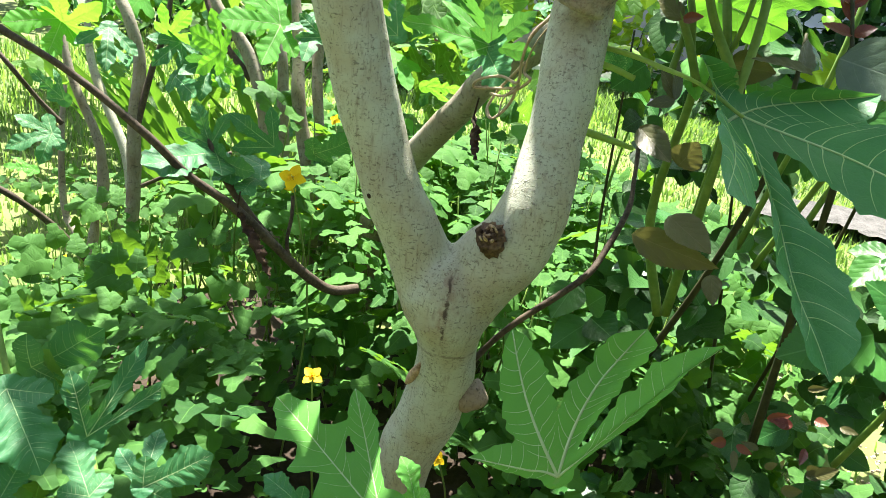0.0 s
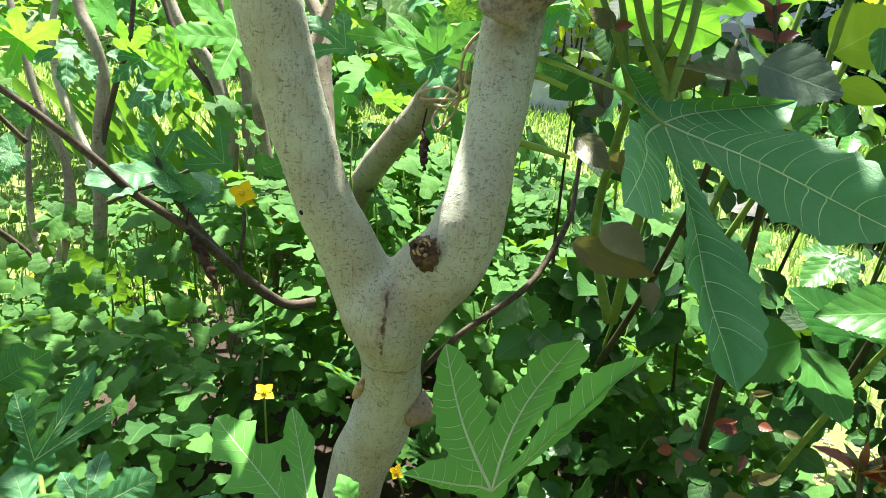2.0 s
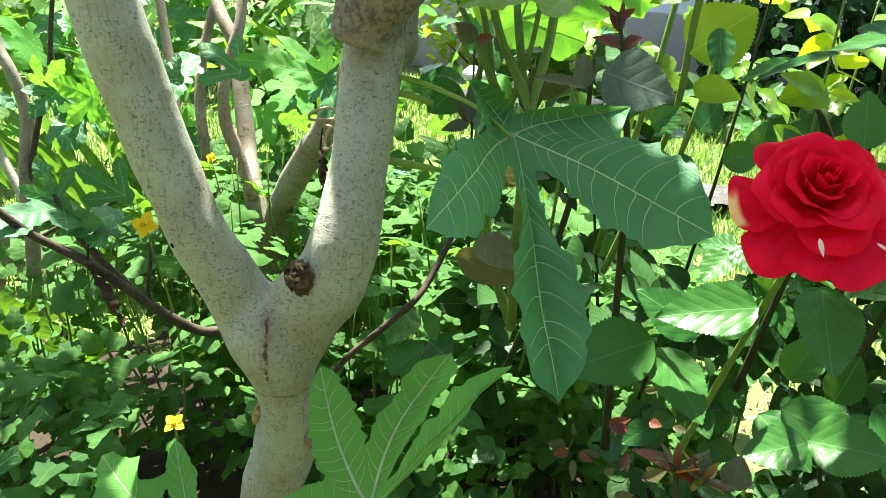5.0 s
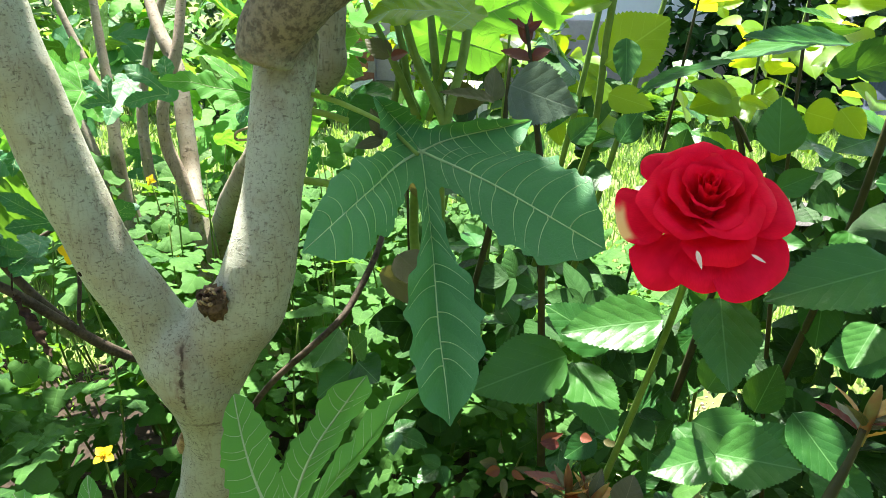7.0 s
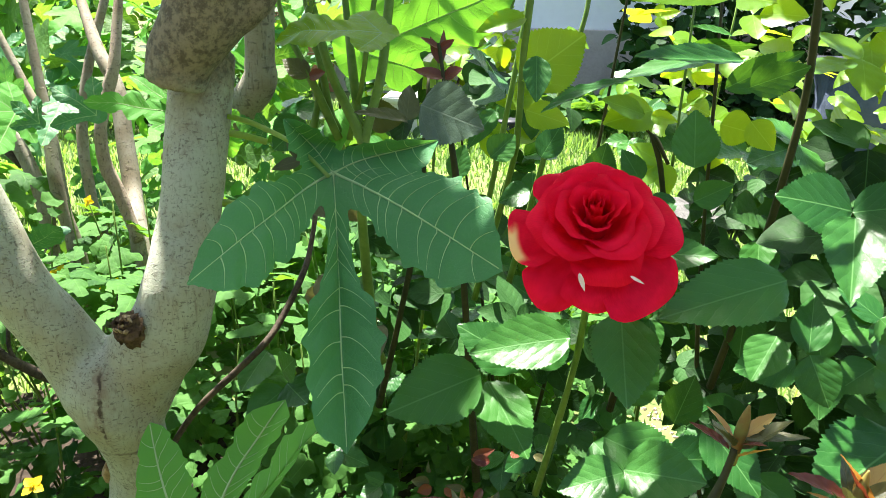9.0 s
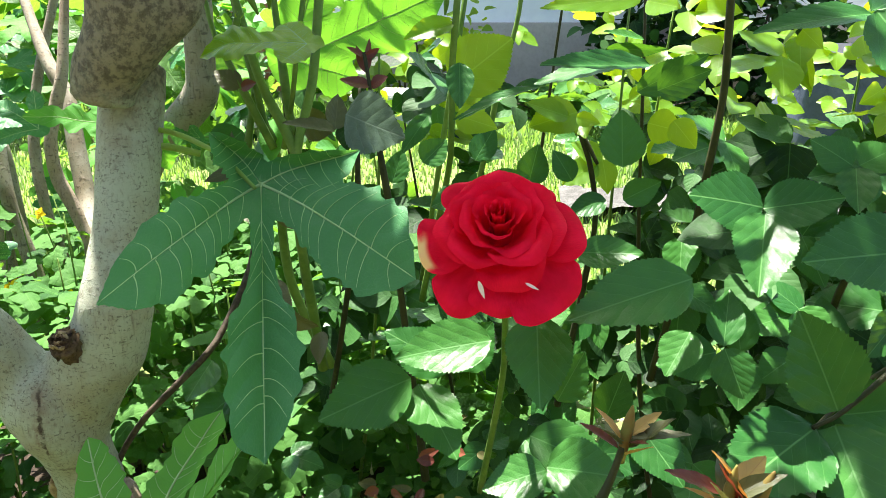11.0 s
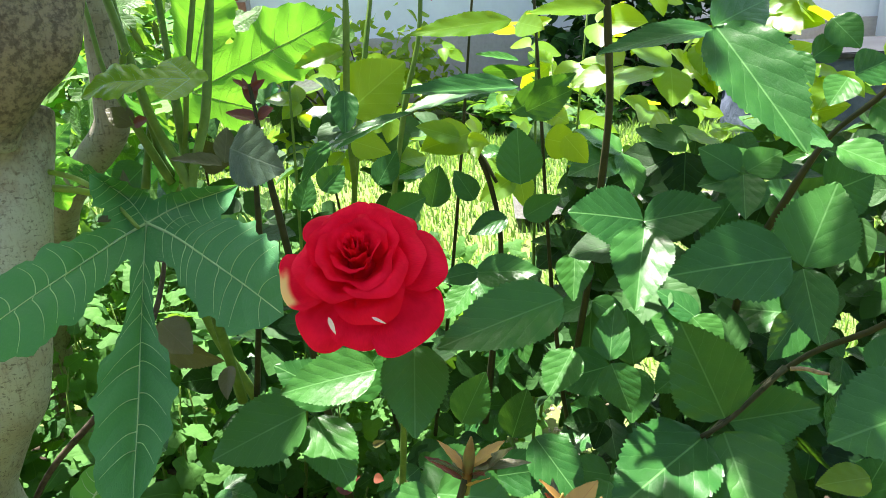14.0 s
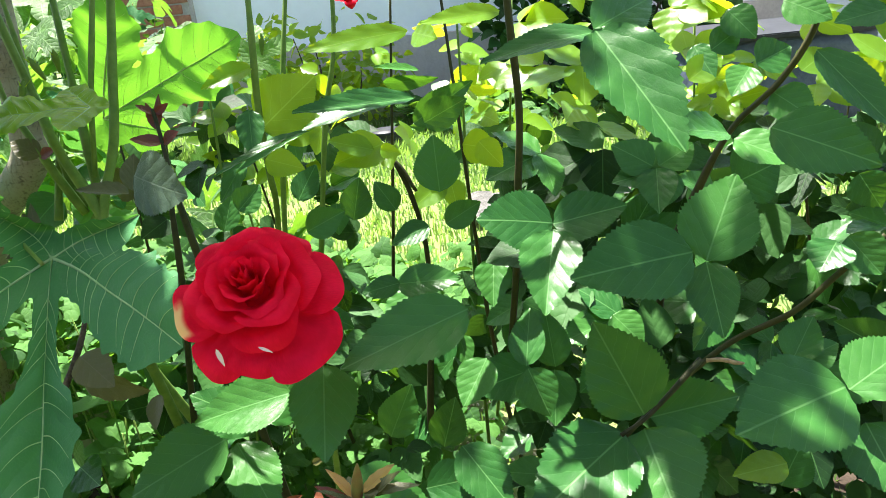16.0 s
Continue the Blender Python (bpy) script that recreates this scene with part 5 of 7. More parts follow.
rose_leaf(rose, (0.331, 0.758, 0.810), (0.310, 0.770, 0.842), (0.215, -0.878, 0.428), 0.029)
rose_leaf(rose, (0.283, 0.758, 0.803), (0.293, 0.776, 0.846), (0.180, -0.907, 0.380), 0.036)
rose_leaf(rose, (0.366, 0.732, 0.798), (0.326, 0.713, 0.789), (0.200, -0.692, 0.693), 0.028)
rose_leaf(rose, (0.384, 0.731, 0.798), (0.423, 0.736, 0.818), (-0.057, -0.930, 0.364), 0.030)
rose_leaf(rose, (0.223, 0.772, 0.827), (0.244, 0.794, 0.862), (0.114, -0.825, 0.553), 0.031)
rose_leaf(rose, (0.121, 0.812, 0.786), (0.131, 0.836, 0.823), (0.334, -0.800, 0.498), 0.029)
rose_leaf(rose, (0.242, 0.701, 0.814), (0.282, 0.710, 0.830), (0.149, -0.905, 0.399), 0.033)
rose_leaf(rose, (0.316, 0.570, 0.647), (0.339, 0.580, 0.695), (-0.217, -0.919, 0.331), 0.038)
rose_leaf(rose, (0.364, 0.581, 0.623), (0.380, 0.592, 0.671), (-0.190, -0.934, 0.302), 0.037)
rose_leaf(rose, (0.286, 0.525, 0.633), (0.328, 0.483, 0.615), (-0.027, -0.480, 0.877), 0.046)
rose_leaf(rose, (0.348, 0.519, 0.625), (0.403, 0.515, 0.637), (-0.151, -0.727, 0.670), 0.041)
rose_leaf(rose, (0.653, 0.632, 0.845), (0.691, 0.627, 0.864), (-0.336, -0.870, 0.361), 0.057)
rose_leaf(rose, (0.621, 0.552, 0.908), (0.659, 0.522, 0.893), (-0.142, -0.548, 0.825), 0.037)
rose_leaf(rose, (0.623, 0.572, 0.908), (0.572, 0.555, 0.922), (0.361, -0.393, 0.846), 0.037)
rose_leaf(rose, (0.714, 0.560, 0.809), (0.690, 0.536, 0.795), (-0.063, -0.450, 0.891), 0.038)
rose_leaf(rose, (0.724, 0.562, 0.812), (0.744, 0.542, 0.783), (-0.197, -0.865, 0.461), 0.039)
rose_leaf(rose, (0.728, 0.562, 0.866), (0.740, 0.545, 0.841), (-0.413, -0.827, 0.382), 0.033)
rose_leaf(rose, (0.639, 0.460, 0.666), (0.590, 0.438, 0.677), (0.375, -0.432, 0.820), 0.027, LIT_LEAF)
rose_leaf(rose, (0.640, 0.469, 0.637), (0.662, 0.484, 0.669), (-0.450, -0.676, 0.583), 0.037)

# curled, bronze and red young growth above the big fig leaf
rose_leaf(rose, (0.113, 0.624, 0.908), (0.170, 0.567, 0.902), (-0.672, -0.640, 0.372), 0.056, GREY_LEAF, "curled dull grey-green leaf", 3)
rose_leaf(rose, (0.098, 0.638, 0.888), (0.043, 0.651, 0.895), (0.219, -0.286, 0.933), 0.023, BRONZE_LEAF)
rose_leaf(rose, (0.093, 0.659, 0.886), (0.094, 0.681, 0.917), (0.565, -0.678, 0.470), 0.025, BRONZE_LEAF)
rose_leaf(rose, (0.128, 0.671, 0.926), (0.098, 0.669, 0.932), (0.410, -0.646, 0.644), 0.014, RED_LEAF)
rose_leaf(rose, (0.128, 0.671, 0.926), (0.144, 0.666, 0.937), (-0.492, -0.647, 0.583), 0.015, RED_LEAF)
rose_leaf(rose, (0.123, 0.676, 0.938), (0.110, 0.695, 0.962), (0.021, -0.819, 0.574), 0.009, RED_LEAF)
rose_leaf(rose, (0.123, 0.676, 0.938), (0.124, 0.698, 0.969), (0.437, -0.737, 0.516), 0.008, RED_LEAF)
rose_leaf(rose, (0.121, 0.682, 0.951), (0.135, 0.686, 0.960), (0.398, -0.884, 0.244), 0.008, RED_LEAF)
rose_leaf(rose, (0.121, 0.682, 0.951), (0.101, 0.692, 0.961), (0.270, -0.629, 0.729), 0.007, RED_LEAF)
limb("shoot", rose, STEM_DARK, [(0.120, 0.684, 0.956, 0.002), (0.127, 0.671, 0.925, 0.002), (0.135, 0.654, 0.884, 0.003), (0.147, 0.645, 0.811, 0.0039), (0.154, 0.663, 0.696, 0.0039), (0.169, 0.708, 0.438, 0.0059)])
rose_leaf(rose, (-0.027, 0.737, 0.912), (-0.056, 0.740, 0.930), (0.340, -0.823, 0.455), 0.025, BRONZE_LEAF)
rose_leaf(rose, (-0.027, 0.737, 0.912), (-0.006, 0.730, 0.918), (-0.363, -0.817, 0.448), 0.013, RED_LEAF)
rose_leaf(rose, (-0.017, 0.667, 0.839), (-0.036, 0.688, 0.868), (0.169, -0.763, 0.624), 0.017, BRONZE_LEAF)
rose_leaf(rose, (-0.017, 0.667, 0.839), (-0.021, 0.684, 0.877), (0.593, -0.714, 0.371), 0.013, BRONZE_LEAF)
rose_leaf(rose, (-0.017, 0.667, 0.839), (-0.043, 0.652, 0.833), (0.387, -0.667, 0.637), 0.014, BRONZE_LEAF)
rose_leaf(rose, (0.004, 0.646, 0.723), (0.050, 0.608, 0.706), (-0.144, -0.605, 0.783), 0.039, BRONZE_LEAF)
rose_leaf(rose, (-0.046, 0.755, 0.786), (-0.004, 0.714, 0.761), (-0.220, -0.680, 0.699), 0.034, BRONZE_LEAF, "dull bronze-green rose leaf", 2)
rose_leaf(rose, (0.006, 0.743, 0.752), (0.022, 0.743, 0.783), (0.130, -0.991, 0.010), 0.040, BRONZE_LEAF)
rose_leaf(rose, (-0.028, 0.689, 0.679), (0.063, 0.639, 0.678), (-0.454, -0.887, 0.088), 0.041, BRONZE_LEAF, "curling bronze rose leaf", 4)
rose_leaf(rose, (0.063, 0.663, 0.661), (0.068, 0.626, 0.645), (-0.221, -0.369, 0.903), 0.021, BRONZE_LEAF)
rose_leaf(rose, (-0.055, 0.803, 0.850), (-0.088, 0.778, 0.821), (0.129, -0.760, 0.637), 0.053, ROSE_LEAF)
rose_leaf(rose, (-0.015, 0.808, 0.857), (-0.025, 0.751, 0.811), (-0.390, -0.465, 0.795), 0.039, ROSE_LEAF)
rose_leaf(rose, (-0.006, 0.773, 0.872), (0.007, 0.721, 0.833), (-0.319, -0.589, 0.742), 0.032, FIG_LIGHT)
rose_leaf(rose, (0.032, 0.754, 0.872), (0.078, 0.729, 0.873), (-0.425, -0.905, 0.009), 0.037, BRONZE_LEAF)
rose_leaf(rose, (-0.078, 0.692, 0.602), (-0.095, 0.645, 0.576), (0.110, -0.471, 0.875), 0.045)
rose_leaf(rose, (-0.053, 0.680, 0.568), (-0.019, 0.651, 0.561), (-0.272, -0.523, 0.808), 0.045)
rose_leaf(rose, (-0.055, 0.677, 0.562), (-0.088, 0.636, 0.545), (0.219, -0.453, 0.864), 0.045)
rose_leaf(rose, (-0.059, 0.684, 0.580), (-0.043, 0.678, 0.602), (-0.597, -0.775, 0.205), 0.041)

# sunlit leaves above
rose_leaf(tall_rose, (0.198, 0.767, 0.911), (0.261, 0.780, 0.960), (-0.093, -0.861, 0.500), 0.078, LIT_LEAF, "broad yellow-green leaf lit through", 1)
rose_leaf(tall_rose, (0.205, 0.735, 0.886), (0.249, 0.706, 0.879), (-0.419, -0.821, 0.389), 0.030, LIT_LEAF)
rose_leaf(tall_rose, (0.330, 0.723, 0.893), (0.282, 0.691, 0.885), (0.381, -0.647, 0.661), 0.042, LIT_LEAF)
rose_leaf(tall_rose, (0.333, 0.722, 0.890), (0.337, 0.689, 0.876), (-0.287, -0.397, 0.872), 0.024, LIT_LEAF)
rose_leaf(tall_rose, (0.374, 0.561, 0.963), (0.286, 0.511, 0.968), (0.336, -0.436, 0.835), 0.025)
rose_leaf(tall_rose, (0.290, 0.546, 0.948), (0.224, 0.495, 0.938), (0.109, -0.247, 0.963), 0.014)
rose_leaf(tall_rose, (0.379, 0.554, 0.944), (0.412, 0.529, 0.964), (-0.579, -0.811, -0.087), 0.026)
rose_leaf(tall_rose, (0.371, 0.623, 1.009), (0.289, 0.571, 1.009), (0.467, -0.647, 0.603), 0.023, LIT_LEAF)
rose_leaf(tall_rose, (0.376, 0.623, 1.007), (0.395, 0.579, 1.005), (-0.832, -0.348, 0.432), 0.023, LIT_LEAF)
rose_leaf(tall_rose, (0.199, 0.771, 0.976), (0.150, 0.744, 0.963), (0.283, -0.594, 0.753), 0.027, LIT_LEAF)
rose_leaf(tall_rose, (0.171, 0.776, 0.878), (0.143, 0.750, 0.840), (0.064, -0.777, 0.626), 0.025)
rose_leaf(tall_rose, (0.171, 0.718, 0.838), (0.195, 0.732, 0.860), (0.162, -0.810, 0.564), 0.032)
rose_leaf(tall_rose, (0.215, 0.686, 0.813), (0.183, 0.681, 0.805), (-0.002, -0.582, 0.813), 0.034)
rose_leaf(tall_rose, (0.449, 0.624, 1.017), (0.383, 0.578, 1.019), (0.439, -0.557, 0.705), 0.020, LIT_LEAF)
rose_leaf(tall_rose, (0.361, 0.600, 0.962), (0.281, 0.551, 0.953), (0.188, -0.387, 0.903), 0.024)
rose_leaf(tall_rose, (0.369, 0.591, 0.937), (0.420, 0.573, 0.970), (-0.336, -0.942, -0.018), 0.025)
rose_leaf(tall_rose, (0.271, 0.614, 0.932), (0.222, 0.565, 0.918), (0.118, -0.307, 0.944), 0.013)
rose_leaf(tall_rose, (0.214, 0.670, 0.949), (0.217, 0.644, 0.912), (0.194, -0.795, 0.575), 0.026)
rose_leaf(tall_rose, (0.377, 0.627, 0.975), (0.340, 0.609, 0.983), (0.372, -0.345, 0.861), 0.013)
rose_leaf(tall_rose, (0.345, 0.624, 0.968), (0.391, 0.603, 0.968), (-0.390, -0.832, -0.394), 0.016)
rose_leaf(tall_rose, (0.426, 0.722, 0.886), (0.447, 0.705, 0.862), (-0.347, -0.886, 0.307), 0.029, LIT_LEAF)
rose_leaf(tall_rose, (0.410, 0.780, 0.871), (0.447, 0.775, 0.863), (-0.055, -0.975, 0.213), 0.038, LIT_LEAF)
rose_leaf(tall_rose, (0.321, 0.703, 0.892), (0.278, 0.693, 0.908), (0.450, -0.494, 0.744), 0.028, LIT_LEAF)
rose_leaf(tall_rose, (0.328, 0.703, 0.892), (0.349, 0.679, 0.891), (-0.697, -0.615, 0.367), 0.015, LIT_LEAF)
limb("stem", tall_rose, STEM, [(0.203, 0.911, 1.378, 0.00195), (0.203, 0.843, 1.190, 0.00255), (0.203, 0.795, 1.058, 0.003), (0.203, 0.775, 1.003, 0.004), (0.198, 0.771, 0.935, 0.004), (0.196, 0.776, 0.859, 0.004), (0.188, 0.807, 0.798, 0.004), (0.143, 0.894, 0.594, 0.0049)])
limb("stem", tall_rose, STEM, [(0.289, 1.067, 1.384, 0.00195), (0.278, 0.998, 1.196, 0.00255), (0.271, 0.950, 1.065, 0.003), (0.266, 0.917, 0.975, 0.003), (0.245, 0.910, 0.894, 0.004), (0.226, 0.907, 0.793, 0.004), (0.187, 0.944, 0.600, 0.0049)])
limb("stem", tall_rose, STEM, [(0.248, 1.115, 1.371, 0.00195), (0.222, 1.050, 1.184, 0.00255), (0.204, 1.004, 1.053, 0.003), (0.189, 0.966, 0.944, 0.004), (0.169, 0.952, 0.814, 0.004), (0.130, 0.995, 0.580, 0.0049)])
limb("stem", tall_rose, STEM_DARK, [(0.356, 0.745, 0.833, 0.002), (0.337, 0.756, 0.863, 0.003), (0.304, 0.754, 0.883, 0.002)])
limb("stem", tall_rose, STEM_DARK, [(0.337, 0.756, 0.863, 0.003), (0.350, 0.753, 0.825, 0.003), (0.359, 0.760, 0.762, 0.003), (0.353, 0.797, 0.659, 0.004), (0.333, 0.835, 0.473, 0.005)])

# leaves of the upper shoots
rose_leaf(rose, (0.654, 0.670, 0.995), (0.671, 0.644, 0.973), (-0.360, -0.738, 0.570), 0.031)
rose_leaf(rose, (0.636, 0.656, 0.963), (0.666, 0.669, 0.978), (0.141, -0.875, 0.463), 0.027)
rose_leaf(rose, (0.629, 0.695, 0.931), (0.664, 0.704, 0.953), (-0.214, -0.792, 0.572), 0.030, LIT_LEAF)
rose_leaf(rose, (0.640, 0.718, 0.960), (0.651, 0.688, 0.933), (-0.438, -0.688, 0.579), 0.028)
rose_leaf(rose, (0.671, 0.592, 1.006), (0.696, 0.563, 0.993), (-0.488, -0.665, 0.565), 0.030)
rose_leaf(rose, (0.709, 0.509, 1.001), (0.668, 0.501, 0.996), (-0.002, -0.627, 0.779), 0.025)
rose_leaf(rose, (0.721, 0.530, 0.945), (0.698, 0.541, 0.964), (-0.152, -0.911, 0.383), 0.021, LIT_LEAF)
rose_leaf(rose, (0.680, 0.624, 0.927), (0.702, 0.591, 0.909), (-0.435, -0.628, 0.646), 0.036)
rose_leaf(rose, (0.691, 0.692, 0.941), (0.727, 0.704, 0.952), (0.070, -0.830, 0.553), 0.038)
rose_leaf(rose, (0.685, 0.691, 0.939), (0.661, 0.666, 0.922), (0.015, -0.577, 0.817), 0.033)
rose_leaf(rose, (0.725, 0.671, 0.934), (0.756, 0.685, 0.950), (-0.058, -0.706, 0.706), 0.035, LIT_LEAF)
rose_leaf(rose, (0.595, 0.695, 0.850), (0.558, 0.708, 0.874), (-0.005, -0.856, 0.517), 0.040)
rose_leaf(rose, (0.601, 0.695, 0.850), (0.639, 0.709, 0.866), (-0.031, -0.718, 0.696), 0.038)
rose_leaf(rose, (0.598, 0.694, 0.848), (0.589, 0.649, 0.818), (-0.165, -0.513, 0.843), 0.038)
rose_leaf(rose, (0.675, 0.541, 0.709), (0.702, 0.565, 0.739), (-0.279, -0.601, 0.749), 0.036)
rose_leaf(rose, (0.677, 0.540, 0.707), (0.718, 0.551, 0.716), (-0.058, -0.572, 0.818), 0.035)
rose_leaf(rose, (0.533, 0.590, 0.696), (0.496, 0.565, 0.684), (0.069, -0.543, 0.837), 0.038)
rose_leaf(rose, (0.534, 0.606, 0.736), (0.557, 0.581, 0.717), (-0.142, -0.680, 0.720), 0.034)


# open places in the shrubs, through which lawn and bare soil show
OPEN = [(Vector((0.40, 0.39, 0.76)), Vector((0.42, 1.53, 0.00)), 0.065),
        (Vector((0.35, 0.39, 0.74)), Vector((0.47, 1.47, 0.00)), 0.065),
        (Vector((0.30, 0.33, 0.72)), Vector((0.51, 1.32, 0.00)), 0.040),
        (Vector((0.20, 0.38, 0.84)), Vector((0.31, 1.65, 0.34)), 0.035),
        (Vector((0.40, 0.46, 0.90)), Vector((0.48, 1.78, 0.49)), 0.035),
        (Vector((0.36, 0.47, 0.92)), Vector((0.32, 1.80, 0.56)), 0.035),
        (Vector((0.33, 0.47, 0.88)), Vector((0.39, 1.78, 0.42)), 0.030),
        (Vector((0.18, 0.33, 0.84)), Vector((0.43, 1.57, 0.35)), 0.030)]


def open_place(p):
    for a, b, r in OPEN:
        d = b - a
        k = max(0.0, min(1.0, (p - a).dot(d) / d.length_squared))
        if (p - a - d * k).length < r:
            return True
    return False


# ---- unseen crown added overhead to shade the plants, and far fig leaves ----


def flat_leaves(style, cells, seeds):
    return [fig_arrays(style, sd, cells) for sd in seeds]


CROWN = flat_leaves("broad", 15, (11, 12, 13)) + flat_leaves("oak", 15, (14, 15))


def leafy(rnd, p, size, up=0.6, toward=None, spread=0.7):
    n = Vector((rnd.gauss(0, spread), rnd.gauss(0, spread), up + 0.5 * rnd.random()))
    if toward:
        n += Vector(toward)
    t = Vector((rnd.gauss(0, 1), rnd.gauss(0, 1), rnd.gauss(-0.25, 0.4))).normalized()
    L = size * rnd.uniform(0.65, 1.25)
    return leaf_pose(p, p + t * L, n.normalized())


rnd = random.Random(7)
poses = []
while len(poses) < 450:
    p = Vector((rnd.uniform(-1.2, 1.25), rnd.uniform(0.35, 1.45), rnd.uniform(1.5, 2.3)))
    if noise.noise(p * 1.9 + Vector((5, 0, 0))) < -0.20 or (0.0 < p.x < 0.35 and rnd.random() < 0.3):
        continue
    poses.append(leafy(rnd, p, 0.13, 0.8))
# extra leaves along the sun's rays, placed to shade these spots
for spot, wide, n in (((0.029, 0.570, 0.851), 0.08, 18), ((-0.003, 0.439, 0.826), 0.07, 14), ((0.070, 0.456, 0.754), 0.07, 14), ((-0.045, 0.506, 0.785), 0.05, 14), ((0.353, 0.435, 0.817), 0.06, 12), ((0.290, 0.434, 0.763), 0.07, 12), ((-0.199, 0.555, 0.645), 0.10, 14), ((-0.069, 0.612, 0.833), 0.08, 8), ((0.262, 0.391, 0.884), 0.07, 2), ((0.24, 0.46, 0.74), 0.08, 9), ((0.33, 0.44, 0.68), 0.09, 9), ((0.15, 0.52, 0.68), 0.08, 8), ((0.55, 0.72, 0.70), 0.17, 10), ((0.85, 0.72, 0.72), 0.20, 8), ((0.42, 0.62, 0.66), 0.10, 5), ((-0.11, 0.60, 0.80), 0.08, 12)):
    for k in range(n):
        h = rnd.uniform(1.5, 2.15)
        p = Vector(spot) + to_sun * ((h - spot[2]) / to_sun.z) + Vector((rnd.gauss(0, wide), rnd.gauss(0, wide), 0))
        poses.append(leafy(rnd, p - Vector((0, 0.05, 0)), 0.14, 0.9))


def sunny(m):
    """Gaps cut in the added crown, so that sun flecks land on chosen leaves below."""
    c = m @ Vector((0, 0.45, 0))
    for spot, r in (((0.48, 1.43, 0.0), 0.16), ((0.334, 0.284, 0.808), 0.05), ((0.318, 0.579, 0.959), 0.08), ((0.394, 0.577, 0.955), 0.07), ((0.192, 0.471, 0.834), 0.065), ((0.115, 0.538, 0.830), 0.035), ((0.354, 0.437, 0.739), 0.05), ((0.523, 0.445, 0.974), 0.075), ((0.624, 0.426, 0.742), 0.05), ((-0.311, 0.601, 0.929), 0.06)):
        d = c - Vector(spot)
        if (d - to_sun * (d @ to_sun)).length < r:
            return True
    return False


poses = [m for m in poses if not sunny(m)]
scatter("crown", fig, FIG_FAR, CROWN, poses, "unseen fig leaves added overhead to cast dappled shade")

# leaves on the stems behind: single leaves near, the rest as one mass
rnd = random.Random(21)


def fig_cloud(parent, lo, hi, singles, mass, size, seed):
    rnd = random.Random(seed)
    for k in range(singles):
        p = Vector([rnd.uniform(a, b) for a, b in zip(lo, hi)])
        t = Vector((rnd.gauss(0, 1), rnd.gauss(-0.3, 0.8), rnd.gauss(-0.1, 0.5))).normalized()
        L = size * rnd.uniform(0.6, 1.2)
        n = Vector((rnd.gauss(0, 0.5), rnd.gauss(-0.5, 0.5), 0.7))
        fig_leaf(parent, p, p + t * L, n, 0, ("broad", "oak", "young")[k % 3], (FIG, FIG_LIGHT)[k % 2], "", 30 + k % 4, False, None, 26)
    poses = []
    while len(poses) < mass:
        p = Vector([rnd.uniform(a, b) for a, b in zip(lo, hi)])
        if noise.noise(p * 3.0) > -0.25:
            poses.append(leafy(rnd, p, size, 0.5, (0, -0.4, 0)))
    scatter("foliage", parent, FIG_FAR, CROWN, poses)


fig_cloud(young, (-2.9, 2.15, 0.50), (-0.62, 3.0, 1.1), 110, 380, 0.135, 5)
fig_cloud(young, (-1.9, 1.7, 0.62), (-0.65, 2.1, 0.95), 26, 20, 0.12, 8)
fig_cloud(young, (-1.9, 1.75, 0.34), (-0.30, 2.5, 0.80), 46, 70, 0.125, 9)
fig_cloud(old, (-0.75, 1.6, 0.62), (-0.15, 2.3, 1.0), 14, 24, 0.13, 6)

# ---- celandine under the trees ----


def celandine_arrays(seed, n=16):
    """A pinnate leaf with irregular, three-lobed, scalloped leaflets; 1 long."""
    rnd = random.Random(seed)
    V, Fc, U = [], [], []
    spots = [(0.0, 0.66, 0, 0.36)] + [(sg * 0.03, y + rnd.uniform(-0.03, 0.03), sg * a, ln * rnd.uniform(0.8, 1.2)) for y, a, ln in ((0.58, 54, 0.33), (0.36, 64, 0.27), (0.18, 74, 0.18)) for sg in (-1, 1)]
    for x0, y0, ang, ln in spots:
        a = radians(-ang + rnd.uniform(-10, 10))
        o = len(V)
        tilt, ph = rnd.uniform(-0.35, 0.3), rnd.uniform(-0.5, 0.5)
        V.append((x0 - math.sin(a) * ln * 0.5, y0 + math.cos(a) * ln * 0.5, tilt * ln * 0.5))
        U.append((0.5, 0.5))
        for k in range(n):
            q = 2 * math.pi * k / n
            r = 0.40 + 0.11 * math.cos(3 * q + ph) * (0.4 + 0.6 * math.cos(q / 2) ** 2) + (0.035 if k % 2 else -0.03)
            x, y = math.sin(q) * r * 0.95 * ln, (0.5 + math.cos(q) * r * 1.15) * ln
            V.append((x0 + x * math.cos(a) - y * math.sin(a), y0 + x * math.sin(a) + y * math.cos(a), tilt * y + 0.25 * abs(x) - 0.18 * y0 * y0 + rnd.uniform(-0.01, 0.01)))
            U.append((0.5 + x / ln * 0.5, y / ln))
        Fc += [(o, o + 1 + (k + 1) % n, o + 1 + k) for k in range(n)]
    return V, Fc, U


HERB_LEAVES = [celandine_arrays(k) for k in range(5)]
HERB_MESH = [mesh_of("celandine_blade", *HERB_LEAVES[k][:2], HERB, HERB_LEAVES[k][2]) for k in range(5)]
herb = thing("celandine_patch", "dense leafy celandine under the fig stems", "weeds", (-0.6, 1.3, 0))
rnd = random.Random(3)


